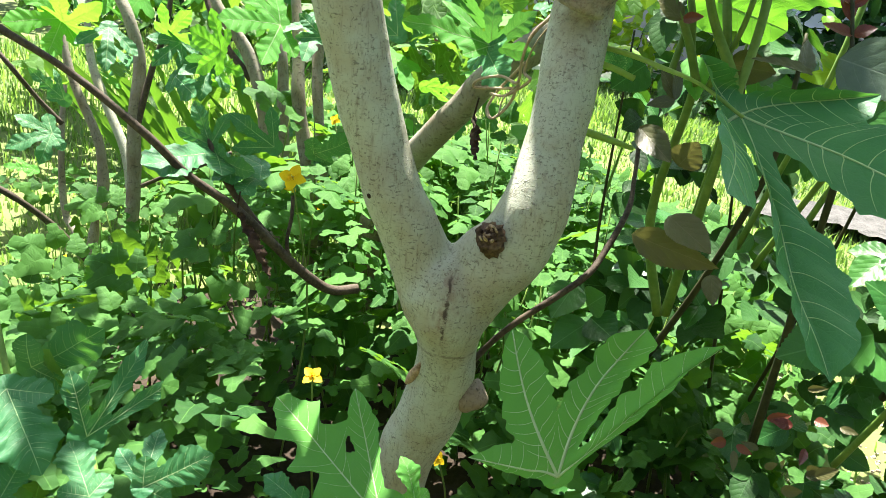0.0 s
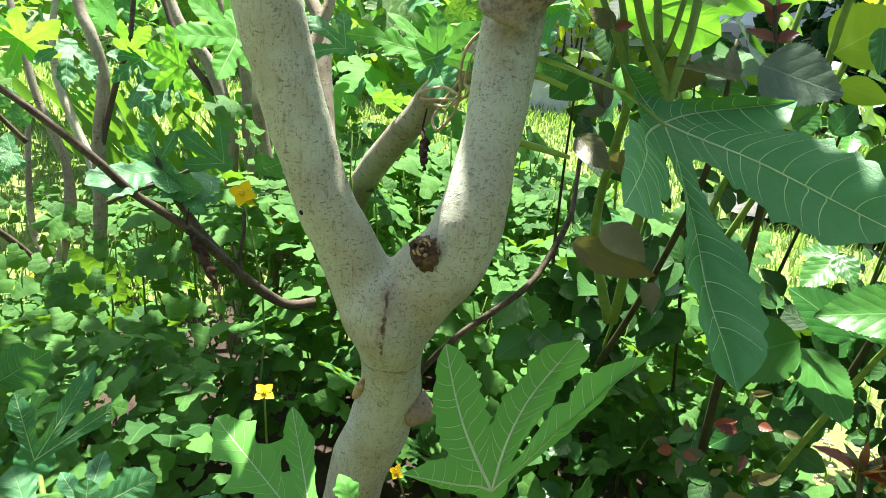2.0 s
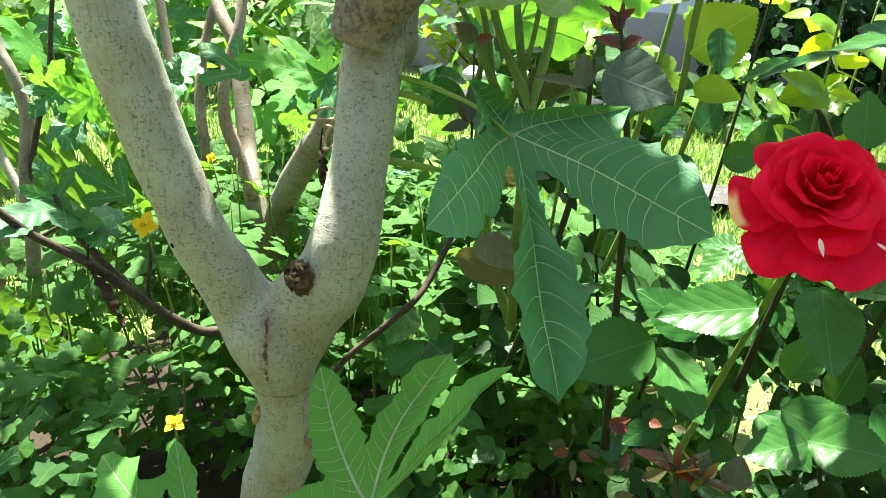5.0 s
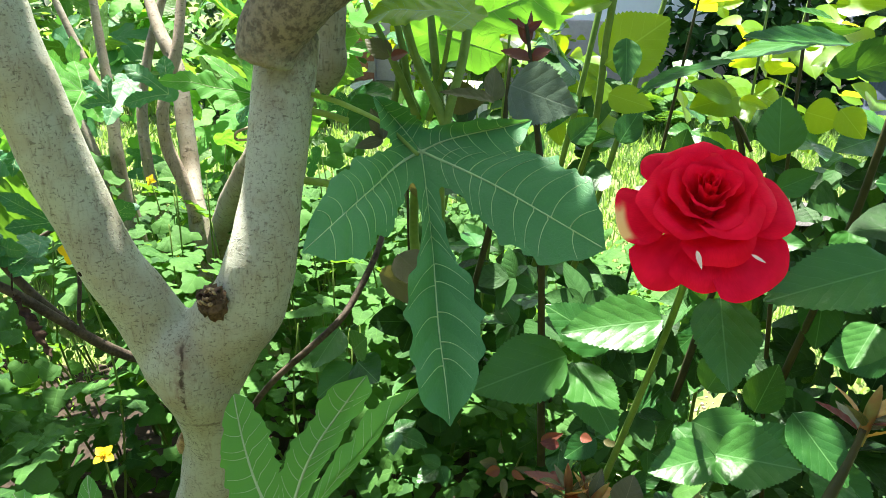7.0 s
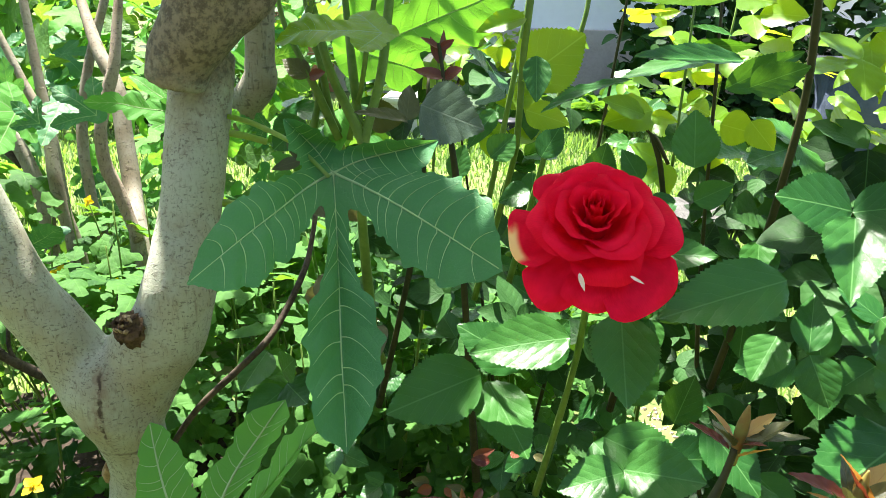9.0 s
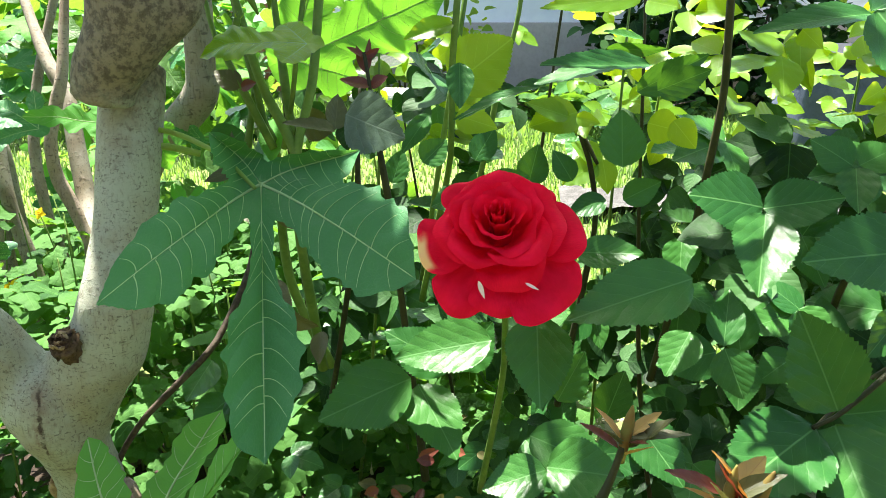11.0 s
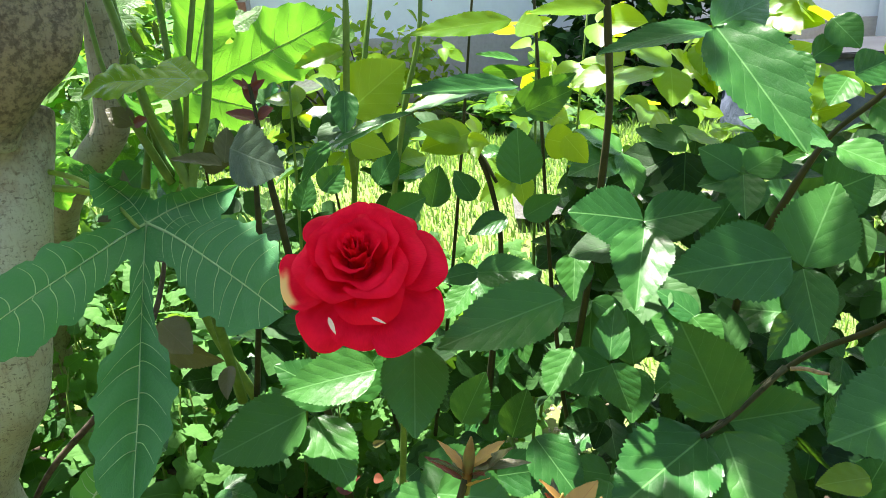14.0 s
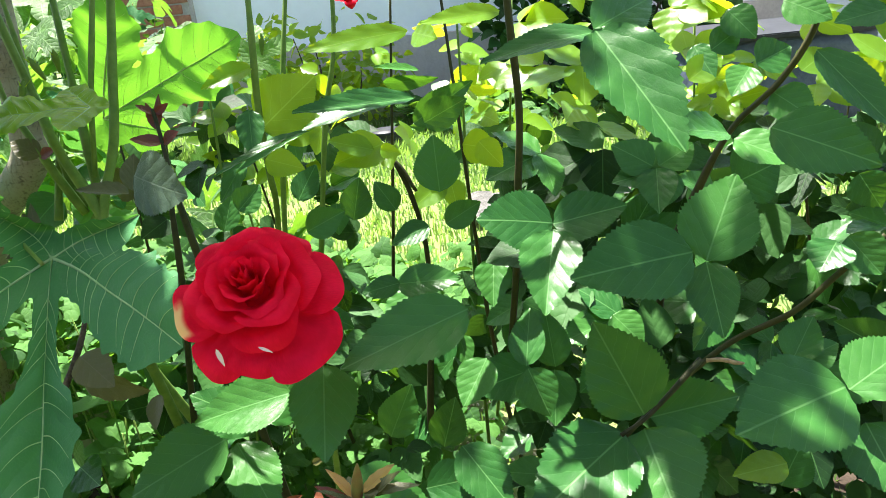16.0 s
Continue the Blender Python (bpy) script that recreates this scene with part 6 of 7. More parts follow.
def herb_top(x, y):
    h = 0.34 + 0.16 * max(0.0, min(1.0, (y - 0.95) / 0.2)) - 0.35 * max(0.0, y - 1.6)
    h *= 1 - 0.55 * max(0.0, min(1.0, (-0.75 - x) / 0.35)) - 0.35 * max(0.0, min(1.0, (x + 0.15) / 0.3))
    return max(0.12, h + 0.09 * noise.noise(Vector((x * 2.5, y * 2.5, 1))))


poses, singles = [], 0
while len(poses) < 1000:
    x, y = rnd.uniform(-1.75, 0.35), rnd.uniform(0.45, 2.3)
    if y < 0.85 and x > -0.5 or -0.62 < x < -0.24 and y < 1.22 and rnd.random() < 0.4 or x < -0.78 and y > 1.05 and rnd.random() < 0.93:
        continue
    top = herb_top(x, y)
    z = top * (1 - 0.85 * rnd.random() ** 1.6)
    if y < 1.0 and x > -0.5 and z > 0.3:
        continue
    p = Vector((x, y, z))
    t = Vector((rnd.gauss(0, 1), rnd.gauss(-0.7, 0.8), rnd.gauss(0.1, 0.35))).normalized()
    n = Vector((rnd.gauss(0, 0.5), rnd.gauss(-0.35, 0.5), 1.0))
    L = rnd.uniform(0.11, 0.20)
    if z > top * 0.82 and singles < 220:
        singles += 1
        put_mesh("leaf", HERB_MESH[singles % 5], herb, "", leaf_pose(p, p + t * L, n))
    else:
        poses.append(leaf_pose(p, p + t * L, n))
scatter("foliage", herb, HERB, HERB_LEAVES, poses)
for k in range(90):
    x, y = rnd.uniform(-1.1, 0.2), rnd.uniform(0.95, 1.7)
    h = herb_top(x, y) + rnd.uniform(0.0, 0.09)
    limb("stalk", herb, STEM, [(x + rnd.uniform(-0.08, 0.08), y + 0.05, 0, 0.003), (x + rnd.uniform(-0.03, 0.03), y, h * 0.6, 0.0022), (x, y, h, 0.0012)], per=3, seg=5)

# ---- rose foliage behind the front leaves ----
rnd = random.Random(9)


def rose_cloud(parent, lo, hi, singles, mass, size, seed, mat=None, mat_mass=None, skip=-0.3, up=0.55):
    rnd = random.Random(seed)
    done, poses = 0, []
    while done < singles or len(poses) < mass:
        p = Vector([rnd.uniform(a, b) for a, b in zip(lo, hi)])
        if noise.noise(p * 4.2 + Vector((seed, 0, 0))) < skip or open_place(p):
            continue
        # three or five leaflets on one stalk
        d = Vector((rnd.gauss(0, 1), rnd.gauss(-0.5, 0.8), rnd.gauss(-0.2, 0.4))).normalized()
        n = Vector((rnd.gauss(0, 0.45), rnd.gauss(-0.55, 0.4), up + 0.3 * rnd.random())).normalized()
        s = d.cross(n).normalized()
        L = size * rnd.uniform(0.65, 1.2)
        fan = [(p, d, 1.1)] + [(p - d * L * q, (s * sg * 0.9 + d * 0.45).normalized(), 0.9) for q in (0.18,) for sg in (-1, 1)]
        one = done < singles and rnd.random() < singles / (singles + mass + 1)
        for b, t, k in fan:
            nn = (n + Vector((rnd.gauss(0, 0.2), rnd.gauss(0, 0.2), 0))).normalized()
            m = leaf_pose(b, b + t * L * k, nn, L * k * rnd.uniform(0.62, 0.8))
            if one or len(poses) >= mass:
                put_mesh("leaf", blade_mesh(rnd.randrange(7), mat or ROSE_LEAF), parent, "", m)
                done += 1
            else:
                poses.append(m)
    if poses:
        scatter("foliage", parent, mat_mass or ROSE_LEAF_SHADE, ROSE_SMALL, poses)


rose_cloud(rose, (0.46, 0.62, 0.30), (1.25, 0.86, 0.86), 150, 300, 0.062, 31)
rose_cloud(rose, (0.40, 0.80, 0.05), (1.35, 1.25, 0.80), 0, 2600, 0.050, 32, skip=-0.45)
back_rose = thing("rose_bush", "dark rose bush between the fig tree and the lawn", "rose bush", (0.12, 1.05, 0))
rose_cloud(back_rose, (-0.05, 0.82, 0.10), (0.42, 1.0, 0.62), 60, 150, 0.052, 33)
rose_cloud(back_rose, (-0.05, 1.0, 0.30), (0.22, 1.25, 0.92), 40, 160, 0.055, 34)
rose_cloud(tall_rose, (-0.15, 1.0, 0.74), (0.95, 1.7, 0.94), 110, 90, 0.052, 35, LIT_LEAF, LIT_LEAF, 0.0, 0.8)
rose_cloud(tall_rose, (-0.15, 1.0, 0.70), (0.95, 1.7, 0.88), 40, 50, 0.05, 37, ROSE_LEAF, ROSE_LEAF_SHADE, 0.0, 0.8)
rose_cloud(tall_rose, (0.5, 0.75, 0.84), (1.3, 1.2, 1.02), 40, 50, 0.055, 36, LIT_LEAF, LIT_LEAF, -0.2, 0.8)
rnd = random.Random(12)
for k in range(12):
    x, y = rnd.uniform(-0.1, 1.2), rnd.uniform(0.8, 1.5)
    h = rnd.uniform(0.75, 1.15)
    who = tall_rose if y > 1.0 else back_rose if x < 0.4 else rose
    bx = x + rnd.uniform(-0.15, 0.15)
    limb("stem", who, (STEM, STEM_BROWN)[k % 2], [(bx, y + 0.05, -0.02, 0.004), (x * 0.6 + bx * 0.4 + 0.02 * math.sin(k * 5), y, h * 0.5, 0.003), (x, y, h, 0.0016)], per=4, seg=7)

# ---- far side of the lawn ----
foliage_mass("ivy_shrub", "dark glossy evergreen shrub against the house", "shrub", (1.52, 5.40, 0.55), (0.90, 0.4, 0.85), 1900, 0.11, ROSE_LEAF_SHADE, 51)
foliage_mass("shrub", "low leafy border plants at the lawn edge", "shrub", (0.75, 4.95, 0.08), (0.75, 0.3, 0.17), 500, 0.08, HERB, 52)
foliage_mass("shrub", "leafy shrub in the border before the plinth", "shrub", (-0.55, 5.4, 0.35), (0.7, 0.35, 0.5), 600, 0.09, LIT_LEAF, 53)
foliage_mass("hedge", "dense dark hedge along the garden edge", "hedge", (-3.0, 4.7, 0.5), (1.9, 0.6, 0.85), 2600, 0.085, ROSE_LEAF_SHADE, 54)
foliage_mass("hedge", "tall green hedge behind the fig stems", "hedge", (-4.6, 3.0, 0.7), (0.8, 1.8, 1.1), 2200, 0.10, FIG_FAR, 55)
foliage_mass("shrub", "variegated shrub by the hedge", "shrub", (-1.7, 4.3, 0.4), (0.6, 0.4, 0.55), 800, 0.07, ROSE_LEAF_SHADE, 56)

# iris clump
iris = thing("iris_clump", "broad upright sword-shaped iris leaves", "iris", (-1.35, 1.95, 0))
rnd = random.Random(61)


def sword(base, tip, width, bow):
    b, t = Vector(base), Vector(tip)
    side = (t - b).cross(Vector((0.25, -1, 0.1))).normalized()
    V, Fc, U = [], [], []
    for i in range(13):
        s = i / 12
        w = width * min(1, (1 - s) * 2.6) ** 0.8 * (0.75 + 0.25 * s)
        p = b.lerp(t, s) + Vector((0, -bow * s * (1 - s), bow * 2 * s * (1 - s)))
        for c in (-1, 0, 1):
            V.append(p + side * (w * c) + Vector((0, 0.2 * w * abs(c), 0)))
            U.append((0.5 + 0.2 * c, s))
    Fc = [(i * 3 + j, i * 3 + j + 1, i * 3 + j + 4, i * 3 + j + 3) for i in range(12) for j in (0, 1)]
    return mesh_of("blade", V, Fc, SWORD, U)


for k in range(18):
    x, y = rnd.uniform(-1.5, -1.0), rnd.uniform(1.75, 2.15)
    lean = rnd.gauss(-0.36, 0.18)
    put_mesh("blade", sword((x, y, 0), (x + lean, y + rnd.uniform(-0.12, 0.05), rnd.uniform(0.30, 0.60)), rnd.uniform(0.014, 0.024), rnd.uniform(-0.05, 0.1)), iris)


# ---- small things ----


def celandine_flower(place, facing, size, seed):
    """A four-petalled yellow flower with a tuft of stamens, on its thin stalk."""
    r2 = random.Random(seed)
    p = Vector(place)
    root = thing("celandine_flower", "small yellow four-petalled celandine flower on a stalk", "flower", (p.x, p.y, ground_height(p.x, p.y)), "celandine flowers")
    limb("stalk", root, STEM, [(p.x + r2.uniform(-0.05, 0.05), p.y + 0.06, 0, 0.0022), (p.x + r2.uniform(-0.03, 0.03), p.y + 0.03, p.z * 0.6, 0.0018), (p.x, p.y, p.z, 0.0012)], per=4, seg=6)
    n = Vector(facing).normalized()
    x = n.cross(Vector((0.2, 0.1, 1))).normalized()
    y = n.cross(x)
    for k in range(4):
        a = k * math.pi / 2 + r2.uniform(-0.2, 0.2)
        d = x * math.cos(a) + y * math.sin(a)
        tip = p + d * size + n * size * r2.uniform(-0.1, 0.3)
        m = leaf_pose(p + d * size * 0.08, tip, n, size * 0.8)
        v, f, u = ROSE_SMALL[k]
        put_mesh("petal", mesh_of("petal", [(q[0], q[1], q[2] * 0.6) for q in v], f, YELLOW, u), root, "", m)
    V, Fc = [], []
    for k in range(14):
        a, r = k * 2.4, size * 0.22 * math.sqrt(k / 14)
        b = p + x * r * math.cos(a) * 0.5 + y * r * math.sin(a) * 0.5
        t = b + n * size * 0.32 + (x * math.cos(a) + y * math.sin(a)) * r
        v, f, _ = tube_arrays([(*b, 0.0005), (*b.lerp(t, 0.6), 0.0005), (*t, 0.0010)], 1, 5)
        o = len(V)
        V += v
        Fc += [tuple(i + o for i in g) for g in f]
    put_mesh("stamens", mesh_of("stamens", V, Fc, YELLOW), root)


FA = Vector((-0.516, 0.824, 0.607))
celandine_flower(FA, (0.25, -0.9, 0.3), 0.021, 1)
FB = Vector((-0.617, 1.207, 0.594))
celandine_flower(FB, (0.0, -0.8, 0.5), 0.012, 2)
FC = Vector((-0.976, 0.899, 0.231))
celandine_flower(FC, (0.1, -0.7, 0.6), 0.016, 3)
FD = Vector((-1.344, 1.270, 0.091))
celandine_flower(FD, (0.1, -0.7, 0.6), 0.015, 4)
FE = Vector((-0.226, 0.753, 0.244))
celandine_flower(FE, (0.0, -0.7, 0.7), 0.012, 5)
FF = Vector((-0.656, 1.250, 0.380))
celandine_flower(FF, (0.0, -0.8, 0.5), 0.016, 6)
FG = Vector((-0.721, 1.227, 0.429))
celandine_flower(FG, (0.0, -0.8, 0.5), 0.022, 7)
FH = Vector((-0.529, 1.116, 0.469))
celandine_flower(FH, (0.0, -0.8, 0.5), 0.014, 8)
FI = Vector((-0.398, 0.667, 0.390))
celandine_flower(FI, (0.0, -0.4, 0.8), 0.016, 9)


def crumpled(name, label, a, b, width, seed):
    """A withered, twisted leaf hanging from a to b."""
    r2 = random.Random(seed)
    a, b = Vector(a), Vector(b)
    side = (b - a).cross(Vector((0.2, 1, 0))).normalized()
    back = (b - a).cross(side).normalized()
    V, U, n, w = [], [], 26, 12
    for i in range(n + 1):
        s = i / n
        wid = width * (math.sin(math.pi * (0.06 + 0.9 * s)) ** 0.7) * (0.75 + 0.5 * noise.noise(Vector((s * 7, seed, 0))))
        for j in range(w + 1):
            q = (2 * j / w - 1) * 2.5
            p = a.lerp(b, s) + side * wid * math.sin(q) * 1.1 + back * wid * (0.55 * math.cos(q * 1.7) + 0.25 * q / 2.5)
            V.append(p + Vector((noise.noise(p * 160), noise.noise(p * 160 + Vector((9, 0, 0))), noise.noise(p * 160 + Vector((0, 9, 0))))) * width * 0.55)
            U.append((j / w, s))
    f = [(i * (w + 1) + j, i * (w + 1) + j + 1, (i + 1) * (w + 1) + j + 1, (i + 1) * (w + 1) + j) for i in range(n) for j in range(w)]
    v, u = V, U
    root = thing(name, label, "leaf", tuple(a))
    put_mesh("blade", mesh_of(name, v, f, DEAD, u), root)
    limb("stalk", root, DEAD, [(*(a + Vector((0.004, 0, 0.03))), 0.0012), (*a, 0.0016), (*a.lerp(b, 0.2), 0.001)], per=3, seg=5)


DA = Vector((-0.567, 0.758, 0.565))
DB = Vector((-0.494, 0.722, 0.492))
crumpled("withered_leaf", "withered brown leaf hanging from the dark branch", DA, DB, 0.011, 3)
DC = Vector((-0.280, 0.921, 0.720))
DD = Vector((-0.261, 0.882, 0.670))
crumpled("withered_leaf", "curled dead leaf hanging beside the string", DC, DD, 0.010, 4)

# string tied round the rear branch
twine = thing("garden_string", "loops of old beige garden string tied to the branch", "string", (-0.2, 0.95, 0.9))
limb("strand", twine, STRING, [(-0.165, 0.744, 0.897, 0.002), (-0.187, 0.748, 0.869, 0.002), (-0.198, 0.773, 0.835, 0.002), (-0.204, 0.802, 0.803, 0.002), (-0.233, 0.838, 0.801, 0.002), (-0.266, 0.857, 0.788, 0.002), (-0.274, 0.871, 0.774, 0.002), (-0.242, 0.859, 0.780, 0.002), (-0.206, 0.819, 0.793, 0.002)])
limb("strand", twine, STRING, [(-0.202, 0.803, 0.803, 0.002), (-0.215, 0.827, 0.769, 0.002), (-0.237, 0.843, 0.743, 0.002), (-0.251, 0.864, 0.748, 0.002), (-0.242, 0.866, 0.772, 0.002), (-0.220, 0.841, 0.802, 0.002), (-0.198, 0.793, 0.830, 0.002)])
limb("strand", twine, STRING, [(-0.161, 0.743, 0.894, 0.001), (-0.184, 0.765, 0.858, 0.001), (-0.197, 0.799, 0.819, 0.002), (-0.185, 0.778, 0.814, 0.002), (-0.202, 0.809, 0.795, 0.002), (-0.224, 0.830, 0.778, 0.002), (-0.247, 0.854, 0.773, 0.002)])
limb("strand", twine, STRING, [(-0.204, 0.800, 0.800, 0.001), (-0.222, 0.818, 0.776, 0.001), (-0.226, 0.818, 0.754, 0.001), (-0.239, 0.833, 0.746, 0.002), (-0.248, 0.848, 0.759, 0.001)])

# opening buds near the camera


def opening_bud(place, lean, size, seed):
    """A bronze shoot tip: a pointed bud with narrow curled scales round it."""
    r2 = random.Random(seed)
    p, d = Vector(place), Vector(lean).normalized()
    rows = [(*(p - d * size * 0.5), size * 0.10), (*p, size * 0.12), (*(p + d * size * 0.4), size * 0.14), (*(p + d * size * 0.7), size * 0.10), (*(p + d * size * 1.0), size * 0.02)]
    bud = put_mesh("bud", mesh_of("bud", *tube_arrays(rows, 5, 12, 0.18)[:2], BUD), rose, "opening bronze and orange shoot tip")
    x = d.cross(Vector((0.2, 1, 0))).normalized()
    y = d.cross(x)
    for k in range(10):
        a = k * 1.05 + r2.uniform(-0.3, 0.3)
        o = x * math.cos(a) + y * math.sin(a)
        up = r2.uniform(0.15, 1.1)
        b = p + d * size * r2.uniform(-0.3, 0.2) + o * size * 0.12
        L = size * r2.uniform(0.7, 1.4)
        sc = put_mesh("bud_scale", blade_mesh(k % 7, (BUD_LEAF, BRONZE_LEAF, RED_LEAF, BRONZE_LEAF)[k % 4]), None, "", leaf_pose(b, b + (o + d * up).normalized() * L, d - o * 0.5, L * r2.uniform(0.28, 0.5)))
        sc.parent = bud


BUD_LEAF = leaf_mat("orange_bud_scale", (0.34, 0.12, 0.03), (0.42, 0.28, 0.07), (0.28, 0.14, 0.05), (0.6, 0.25, 0.04), 0.4, 0.3, 4.0, 0.7, 0.02, 0.1)
limb("shoot", rose, STEM_BROWN, [(0.312, 0.260, 0.754, 0.003), (0.321, 0.269, 0.774, 0.003), (0.328, 0.276, 0.789, 0.002), (0.333, 0.282, 0.803, 0.002)])
BD1 = Vector((0.334, 0.283, 0.805))
opening_bud(BD1, (0.12, 0.05, 1.0), 0.023, 1)
limb("shoot", rose, STEM_DARK, [(0.197, 0.308, 0.679, 0.002), (0.193, 0.316, 0.699, 0.002), (0.192, 0.321, 0.711, 0.002)])
BD2 = Vector((0.192, 0.321, 0.710))
opening_bud(BD2, (-0.1, 0.0, 1.0), 0.020, 2)
BD3 = Vector((0.207, 0.317, 0.707))
opening_bud(BD3, (0.5, 0.0, 0.9), 0.018, 3)
BD4 = Vector((0.378, 0.245, 0.801))
opening_bud(BD4, (0.1, 0.0, 1.0), 0.022, 4)
BD5 = Vector((0.390, 0.246, 0.796))
opening_bud(BD5, (0.4, 0.1, 1.0), 0.024, 5)
limb("shoot", rose, STEM_DARK, [(0.382, 0.237, 0.754, 0.002), (0.379, 0.237, 0.783, 0.002), (0.378, 0.244, 0.798, 0.002)])
rose_leaf(rose, (0.225, 0.314, 0.706), (0.231, 0.326, 0.724), (0.168, -0.784, 0.597), 0.021, BRONZE_LEAF)
rose_leaf(rose, (0.381, 0.247, 0.804), (0.401, 0.248, 0.817), (-0.275, -0.861, 0.427), 0.010, BRONZE_LEAF)
limb("stem", rose, STEM, [(0.340, 0.189, 0.808, 0.004), (0.351, 0.187, 0.826, 0.0039), (0.366, 0.187, 0.845, 0.0039)])
limb("torn_stub", rose, SCAR, [(0.596, 0.527, 0.725, 0.002), (0.607, 0.523, 0.727, 0.002), (0.617, 0.518, 0.726, 0.002), (0.623, 0.514, 0.727, 0.001)])

# red young leaves low in the bush
rnd = random.Random(77)
RL = Vector((0.194, 0.632, 0.456))
for k in range(20):
    b = RL + Vector((rnd.gauss(0, 0.045), rnd.gauss(0, 0.03), rnd.gauss(0.02, 0.03)))
    t = Vector((rnd.gauss(0, 1), rnd.gauss(-0.4, 0.5), rnd.gauss(0.3, 0.6))).normalized()
    rose_leaf(back_rose, b, b + t * rnd.uniform(0.014, 0.028), (rnd.gauss(0, 0.4), -0.7, 0.5), rnd.uniform(0.008, 0.014), (BRONZE_LEAF, BRONZE_LEAF, RED_LEAF)[k % 3])

# bud clusters on the tall shoots beside the fig leaf


def rose_bud(parent, place, size, lean):
    p = Vector(place)
    d = Vector(lean).normalized()
    rows = [(*(p - d * size), size * 0.12), (*p, size * 0.30), (*(p + d * size * 0.5), size * 0.36), (*(p + d * size), size * 0.25), (*(p + d * size * 1.5), size * 0.03)]
    bud = put_mesh("bud", mesh_of("bud", *tube_arrays(rows, 4, 10, 0.08)[:2], STEM), parent, "closed green rose bud")
    for k in range(3):
        a = k * 2.1
        s = Vector((math.cos(a), math.sin(a), 0)) * size * 0.5
        sp = put_mesh("sepal", blade_mesh(k, LIT_LEAF), None, "", leaf_pose(p, p + d * size * 1.4 + s, s + d * 0.2, size * 0.35))
        sp.parent = bud


rnd = random.Random(5)
B1 = Vector((-0.005, 0.738, 0.997))
B2 = Vector((0.006, 0.757, 1.001))
B3 = Vector((-0.137, 0.724, 0.972))
B4 = Vector((-0.022, 0.727, 0.976))
B5 = Vector((-0.004, 0.942, 0.988))
B6 = Vector((0.175, 0.934, 0.982))
for q in (B1, B2, B3, B4, B5, B6):
    rose_bud(rose if q.y < 0.9 else tall_rose, q, 0.011, (rnd.gauss(0, 0.3), rnd.gauss(0, 0.2), 1))
limb("stem", rose, STEM, [(-0.173, 0.911, 1.335, 0.001885), (-0.119, 0.840, 1.156, 0.002465), (-0.081, 0.790, 1.031, 0.0029), (-0.062, 0.765, 0.968, 0.0029), (-0.040, 0.750, 0.931, 0.0039), (-0.017, 0.735, 0.894, 0.0049), (0.004, 0.736, 0.846, 0.0049)])
limb("stem", rose, STEM, [(-0.159, 0.967, 1.315, 0.001885), (-0.099, 0.875, 1.148, 0.002465), (-0.058, 0.810, 1.031, 0.0029), (-0.035, 0.774, 0.966, 0.0029), (-0.018, 0.755, 0.918, 0.0039), (-0.008, 0.747, 0.874, 0.0039), (0.002, 0.750, 0.831, 0.0049), (-0.009, 0.790, 0.669, 0.0059), (0.030, 0.815, 0.529, 0.0069)])
limb("stem", rose, STEM, [(0.088, 0.874, 1.351, 0.00195), (0.065, 0.808, 1.164, 0.00255), (0.049, 0.761, 1.033, 0.003), (0.040, 0.735, 0.960, 0.003), (0.033, 0.726, 0.907, 0.0029), (0.016, 0.735, 0.847, 0.0039)])
limb("stem", rose, STEM_DARK, [(0.100, 0.751, 0.915, 0.002), (0.100, 0.726, 0.849, 0.003), (0.096, 0.716, 0.766, 0.0039), (0.065, 0.745, 0.616, 0.0039), (0.029, 0.795, 0.474, 0.0049)])
limb("stem", rose, STEM, [(-0.027, 0.736, 0.841, 0.0049), (-0.023, 0.750, 0.879, 0.0039), (-0.019, 0.763, 0.912, 0.0039)])

# second, smaller bloom further back
RB = Vector((0.268, 1.143, 1.014))
bloom(tall_rose, RB, Vector((0.0, -0.4, 0.9)), 0.026, 5)

# ferns
FROND = blade_grid(10, 2, lambda s: 0.16 * math.sin(math.pi * min(1, s + 0.08)) ** 0.6 if s < 1 else 0.0, 0.1, 0.3, 0.01, 0, 3)


def fern(place, height, count, seed):
    r2 = random.Random(seed)
    root = thing("fern", "green fern with arching feathered fronds", "fern", place, "ferns")
    for k in range(count):
        a = 2 * math.pi * k / count + r2.uniform(-0.3, 0.3)
        L = height * r2.uniform(0.75, 1.1)
        out = Vector((math.cos(a), math.sin(a), 0))
        V, Fc, U, o = [], [], [], 0
        n = 22
        for i in range(n):
            s = i / n
            p = out * L * 0.75 * s + Vector((0, 0, L * (1.25 * s - 0.75 * s * s)))
            d = (out * 0.75 + Vector((0, 0, 1.25 - 1.5 * s))).normalized()
            side = d.cross(Vector((0, 0, 1))).normalized()
            ln = L * 0.26 * math.sin(math.pi * (0.12 + 0.88 * (1 - s) * 0.95)) ** 0.8
            for sg in (-1, 1):
                m = leaf_pose(Vector(place) + p, Vector(place) + p + (side * sg + d * 0.35).normalized() * ln, Vector((0, 0, 1)) - d * 0.4, ln)
                a2 = np.asarray(FROND[0]) @ np.array(m)[:3, :3].T + np.array(m)[:3, 3]
                V += [tuple(q) for q in a2]
                Fc += [tuple(q + o for q in g) for g in FROND[1]]
                U += FROND[2]
                o += len(FROND[0])
        put_mesh("frond", mesh_of("frond", V, Fc, HERB, U), root, kind="stuff")


fern((0.52, 4.85, 0), 0.42, 10, 1)
fern((0.62, 4.55, 0), 0.34, 9, 2)
fern((0.15, 5.2, 0), 0.40, 8, 3)

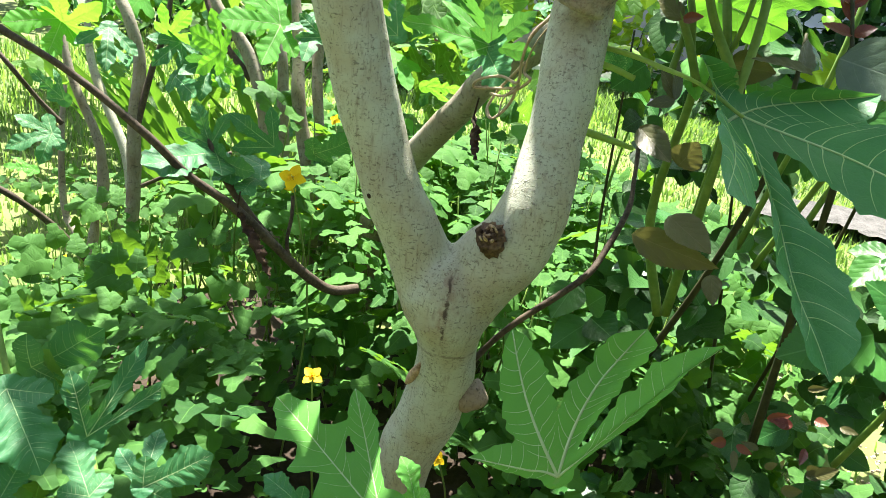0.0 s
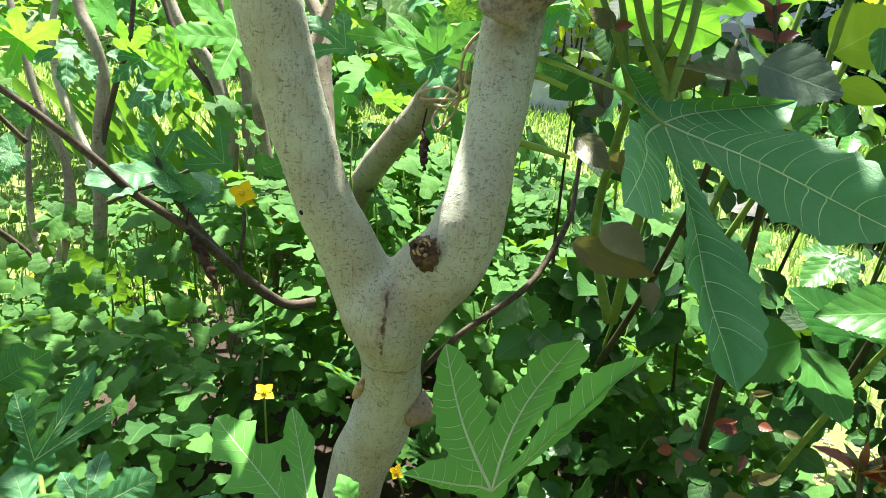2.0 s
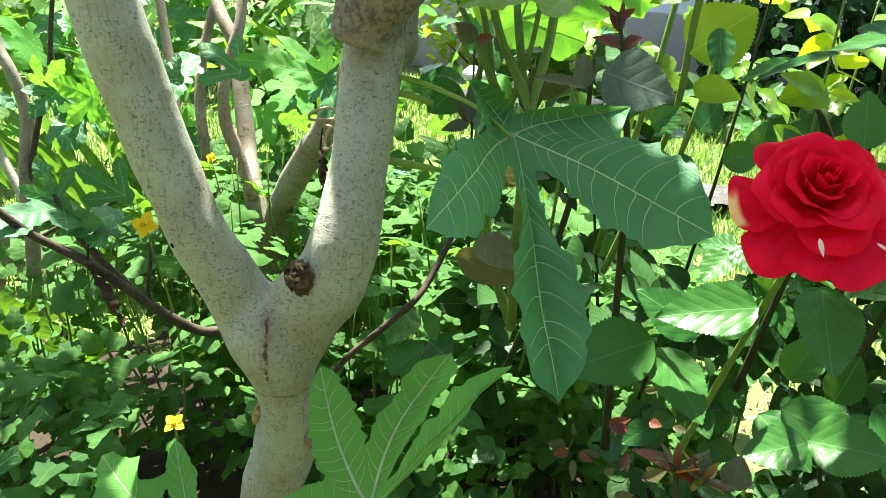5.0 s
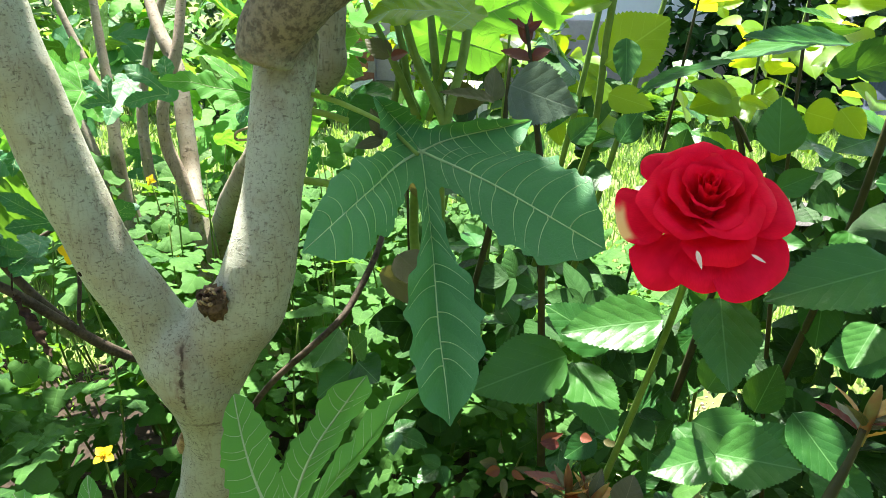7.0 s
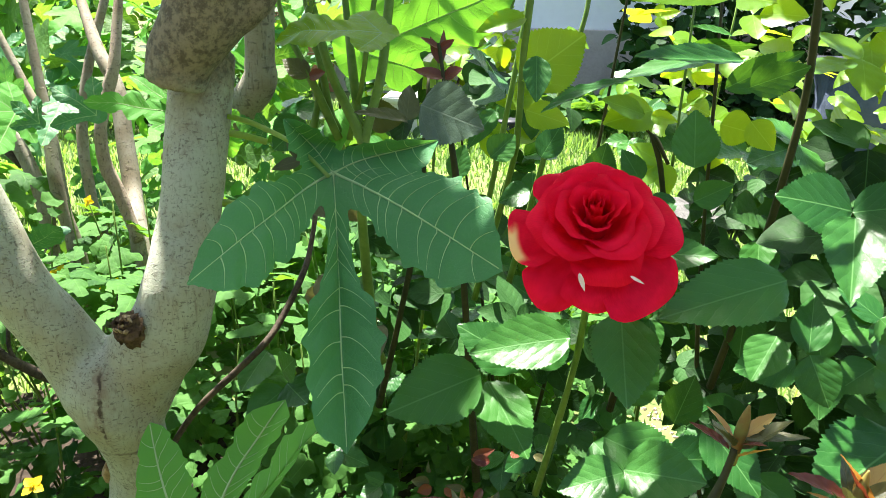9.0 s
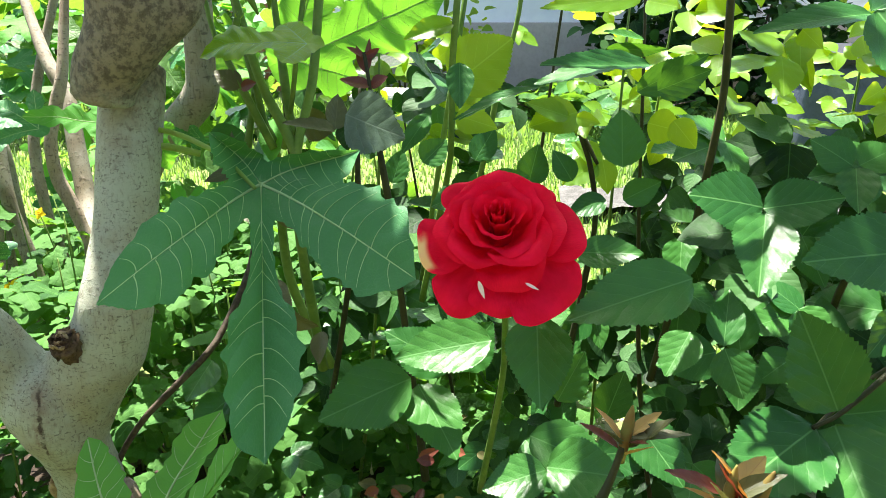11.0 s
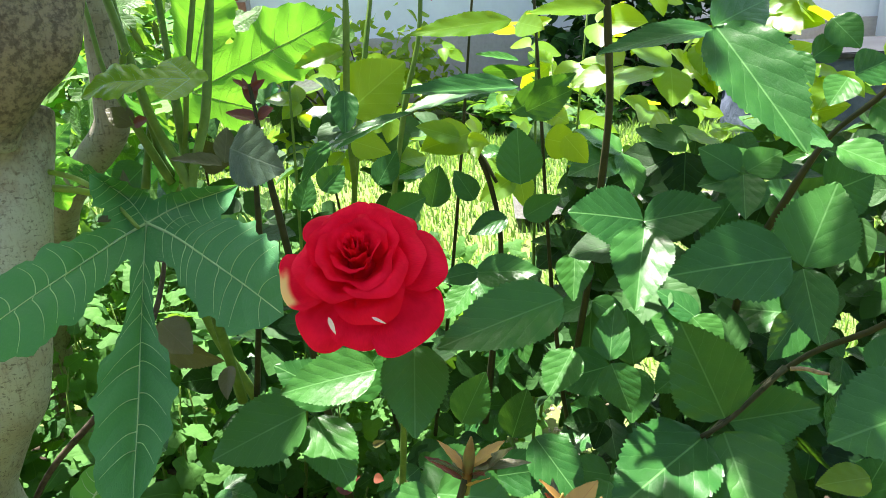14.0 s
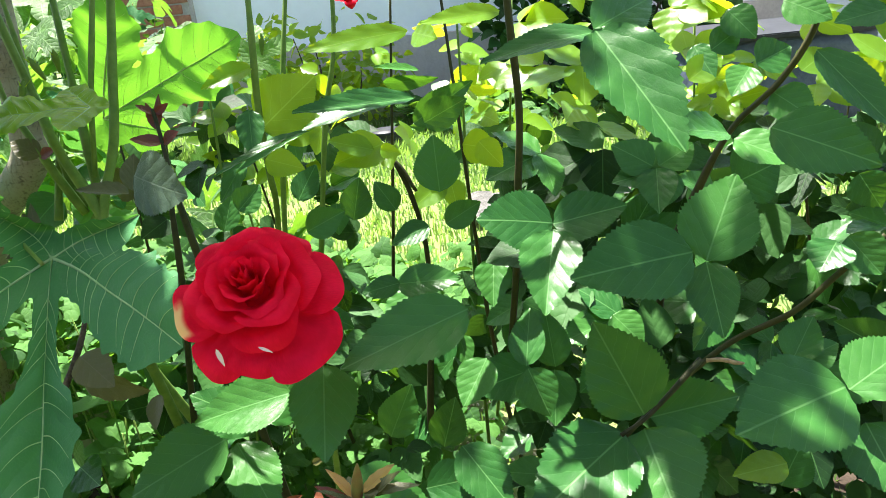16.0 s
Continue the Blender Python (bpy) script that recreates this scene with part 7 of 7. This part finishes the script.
# pot, planter and brick pier by the house
pot = thing("flower_pot", "dark plastic flower pot on the lawn edge", "flower pot", (-0.17, 4.5, 0))
POT = plain_mat("dark_plastic", (0.012, 0.014, 0.018), (0.03, 0.033, 0.04), 30.0, 0.45, 0.1)
limb("body", pot, POT, [(-0.006, 4.594, -0.063, 0.0751), (-0.007, 4.595, -0.003, 0.0851), (-0.009, 4.596, 0.087, 0.0981)], rough=0.0, seg=24)
limb("rim", pot, POT, [(-0.009, 4.596, 0.085, 0.1041), (-0.009, 4.596, 0.095, 0.1071), (-0.009, 4.596, 0.105, 0.1051)], rough=0.0, seg=24)
planter = thing("planter_box", "pale grey stone planter box beside the lawn", "planter", (-0.57, 4.65, 0))
STONE = plain_mat("pale_stone", (0.38, 0.39, 0.38), (0.52, 0.52, 0.50), 30.0, 0.85, 0.3)
box("body", planter, STONE, (-0.74, 4.45, -0.03), (-0.40, 4.70, 0.20), bev=0.01)
box("rim", planter, STONE, (-0.76, 4.43, 0.20), (-0.38, 4.72, 0.24), bev=0.008)
pier = thing("brick_pier", "low weathered red brick pier by the house", "pier", (-1.75, 6.1, 0))
BRICK = plain_mat("red_brick", (0.26, 0.10, 0.06), (0.40, 0.19, 0.12), 35.0, 0.9, 0.5)
MORTAR = plain_mat("pale_mortar", (0.36, 0.33, 0.29), (0.46, 0.43, 0.38), 60.0, 0.95, 0.4)
box("core", pier, MORTAR, (-2.09, 5.91, -0.05), (-1.46, 6.29, 1.0), bev=0)
for row in range(13):
    for col in range(3):
        x0 = -2.10 + col * 0.215 - (0.05 if row % 2 else 0)
        x1 = min(x0 + 0.205, -1.45)
        box("brick", pier, BRICK, (max(x0, -2.10), 5.90, 0.0 + row * 0.077), (x1, 6.0, 0.066 + row * 0.077), bev=0.004)
# covered garden furniture beyond the bush
cover = thing("garden_cover", "dark blue-grey cover over garden furniture", "cover", (2.2, 4.4, 0))
COVER = plain_mat("blue_grey_cover", (0.035, 0.05, 0.075), (0.08, 0.10, 0.14), 14.0, 0.6, 0.6, 0.02)
bm = bmesh.new()
bmesh.ops.create_cube(bm, size=1)
bmesh.ops.subdivide_edges(bm, edges=bm.edges[:], cuts=6, use_grid_fill=True)
for v in bm.verts:
    k = 1 + 0.12 * noise.noise(v.co * 3)
    v.co = Vector((2.2 + v.co.x * 0.9 * k, 4.4 + v.co.y * 0.6 * k, 0.24 + v.co.z * 0.50 * (1 + 0.06 * noise.noise(v.co * 5))))
part("cloth", bm, COVER, cover)
box("tabletop", cover, POT, (1.70, 4.06, 0.49), (2.70, 4.74, 0.52), bev=0.006)
box("side_wall", house, PLASTER, (3.2, 3.2, -0.1), (3.4, 5.97, 2.6), "white garden side wall")

# gravel strip across the lawn
rnd = random.Random(44)
V, Fc, idx = [], [], {}
for j in range(16):
    for i in range(46):
        x, y = 0.30 + i * 0.035, 2.86 + j * 0.03
        rag = 0.06 * noise.noise(Vector((x * 3, y * 5, 2)))
        if 2.92 + rag < y < 3.26 + rag and x > 0.42 + rag:
            idx[i, j] = len(V)
            V.append((x, y, ground_height(x, y) + 0.055 + 0.010 * noise.noise(Vector((x * 30, y * 30, 5)))))
for i, j in idx:
    q = [(i, j), (i + 1, j), (i + 1, j + 1), (i, j + 1)]
    if all(k in idx for k in q):
        Fc.append([idx[k] for k in q])
tagged(new("gravel_path", mesh_of("gravel_path", V, Fc, PATH_GRAVEL)), "grey gravel strip across the lawn", "path", kind="structure")

# litter on the bare patch
patch = thing("soil_patch", "bare soil with small stones and dry bits", "soil", (0.48, 1.43, 0), kind="structure")
rnd = random.Random(31)
V, Fc, o = [], [], 0
for k in range(500):
    a, r = rnd.random() * 6.28, 0.27 * math.sqrt(rnd.random())
    x, y, s = 0.48 + r * math.cos(a), 1.43 + r * math.sin(a) * 1.1, rnd.uniform(0.003, 0.010)
    z = ground_height(x, y)
    pts = [(rnd.uniform(0.6, 1) * s * math.cos(q), rnd.uniform(0.6, 1) * s * math.sin(q)) for q in (0, 1.2, 2.5, 3.8, 5.1)]
    V += [(x + px, y + py, z - 0.001) for px, py in pts] + [(x + px * 0.5, y + py * 0.5, z + s * 0.6) for px, py in pts]
    Fc += [(o + i, o + (i + 1) % 5, o + 5 + (i + 1) % 5, o + 5 + i) for i in range(5)] + [tuple(o + 5 + i for i in range(5))]
    o += 10
put_mesh("stones", mesh_of("stones", V, Fc, GRAVEL, None, False), patch, kind="stuff")

# pale marks on the outer petals of the bloom
for a, b, w, m in (((0.2517, 0.3555, 0.8638), (0.2557, 0.3524, 0.8534), 0.0030, PETAL_STREAK), ((0.2795, 0.3455, 0.8679), (0.2879, 0.3443, 0.8640), 0.0018, PETAL_STREAK)):
    v, f, u = ROSE_SMALL[1]
    put_mesh("petal_mark", mesh_of("petal_mark", [(q[0], q[1], q[2] * 0.3) for q in v], f, m, u), rose, "pale streak on the red petal", leaf_pose(a, b, (-0.1, -0.8, 0.55), w))
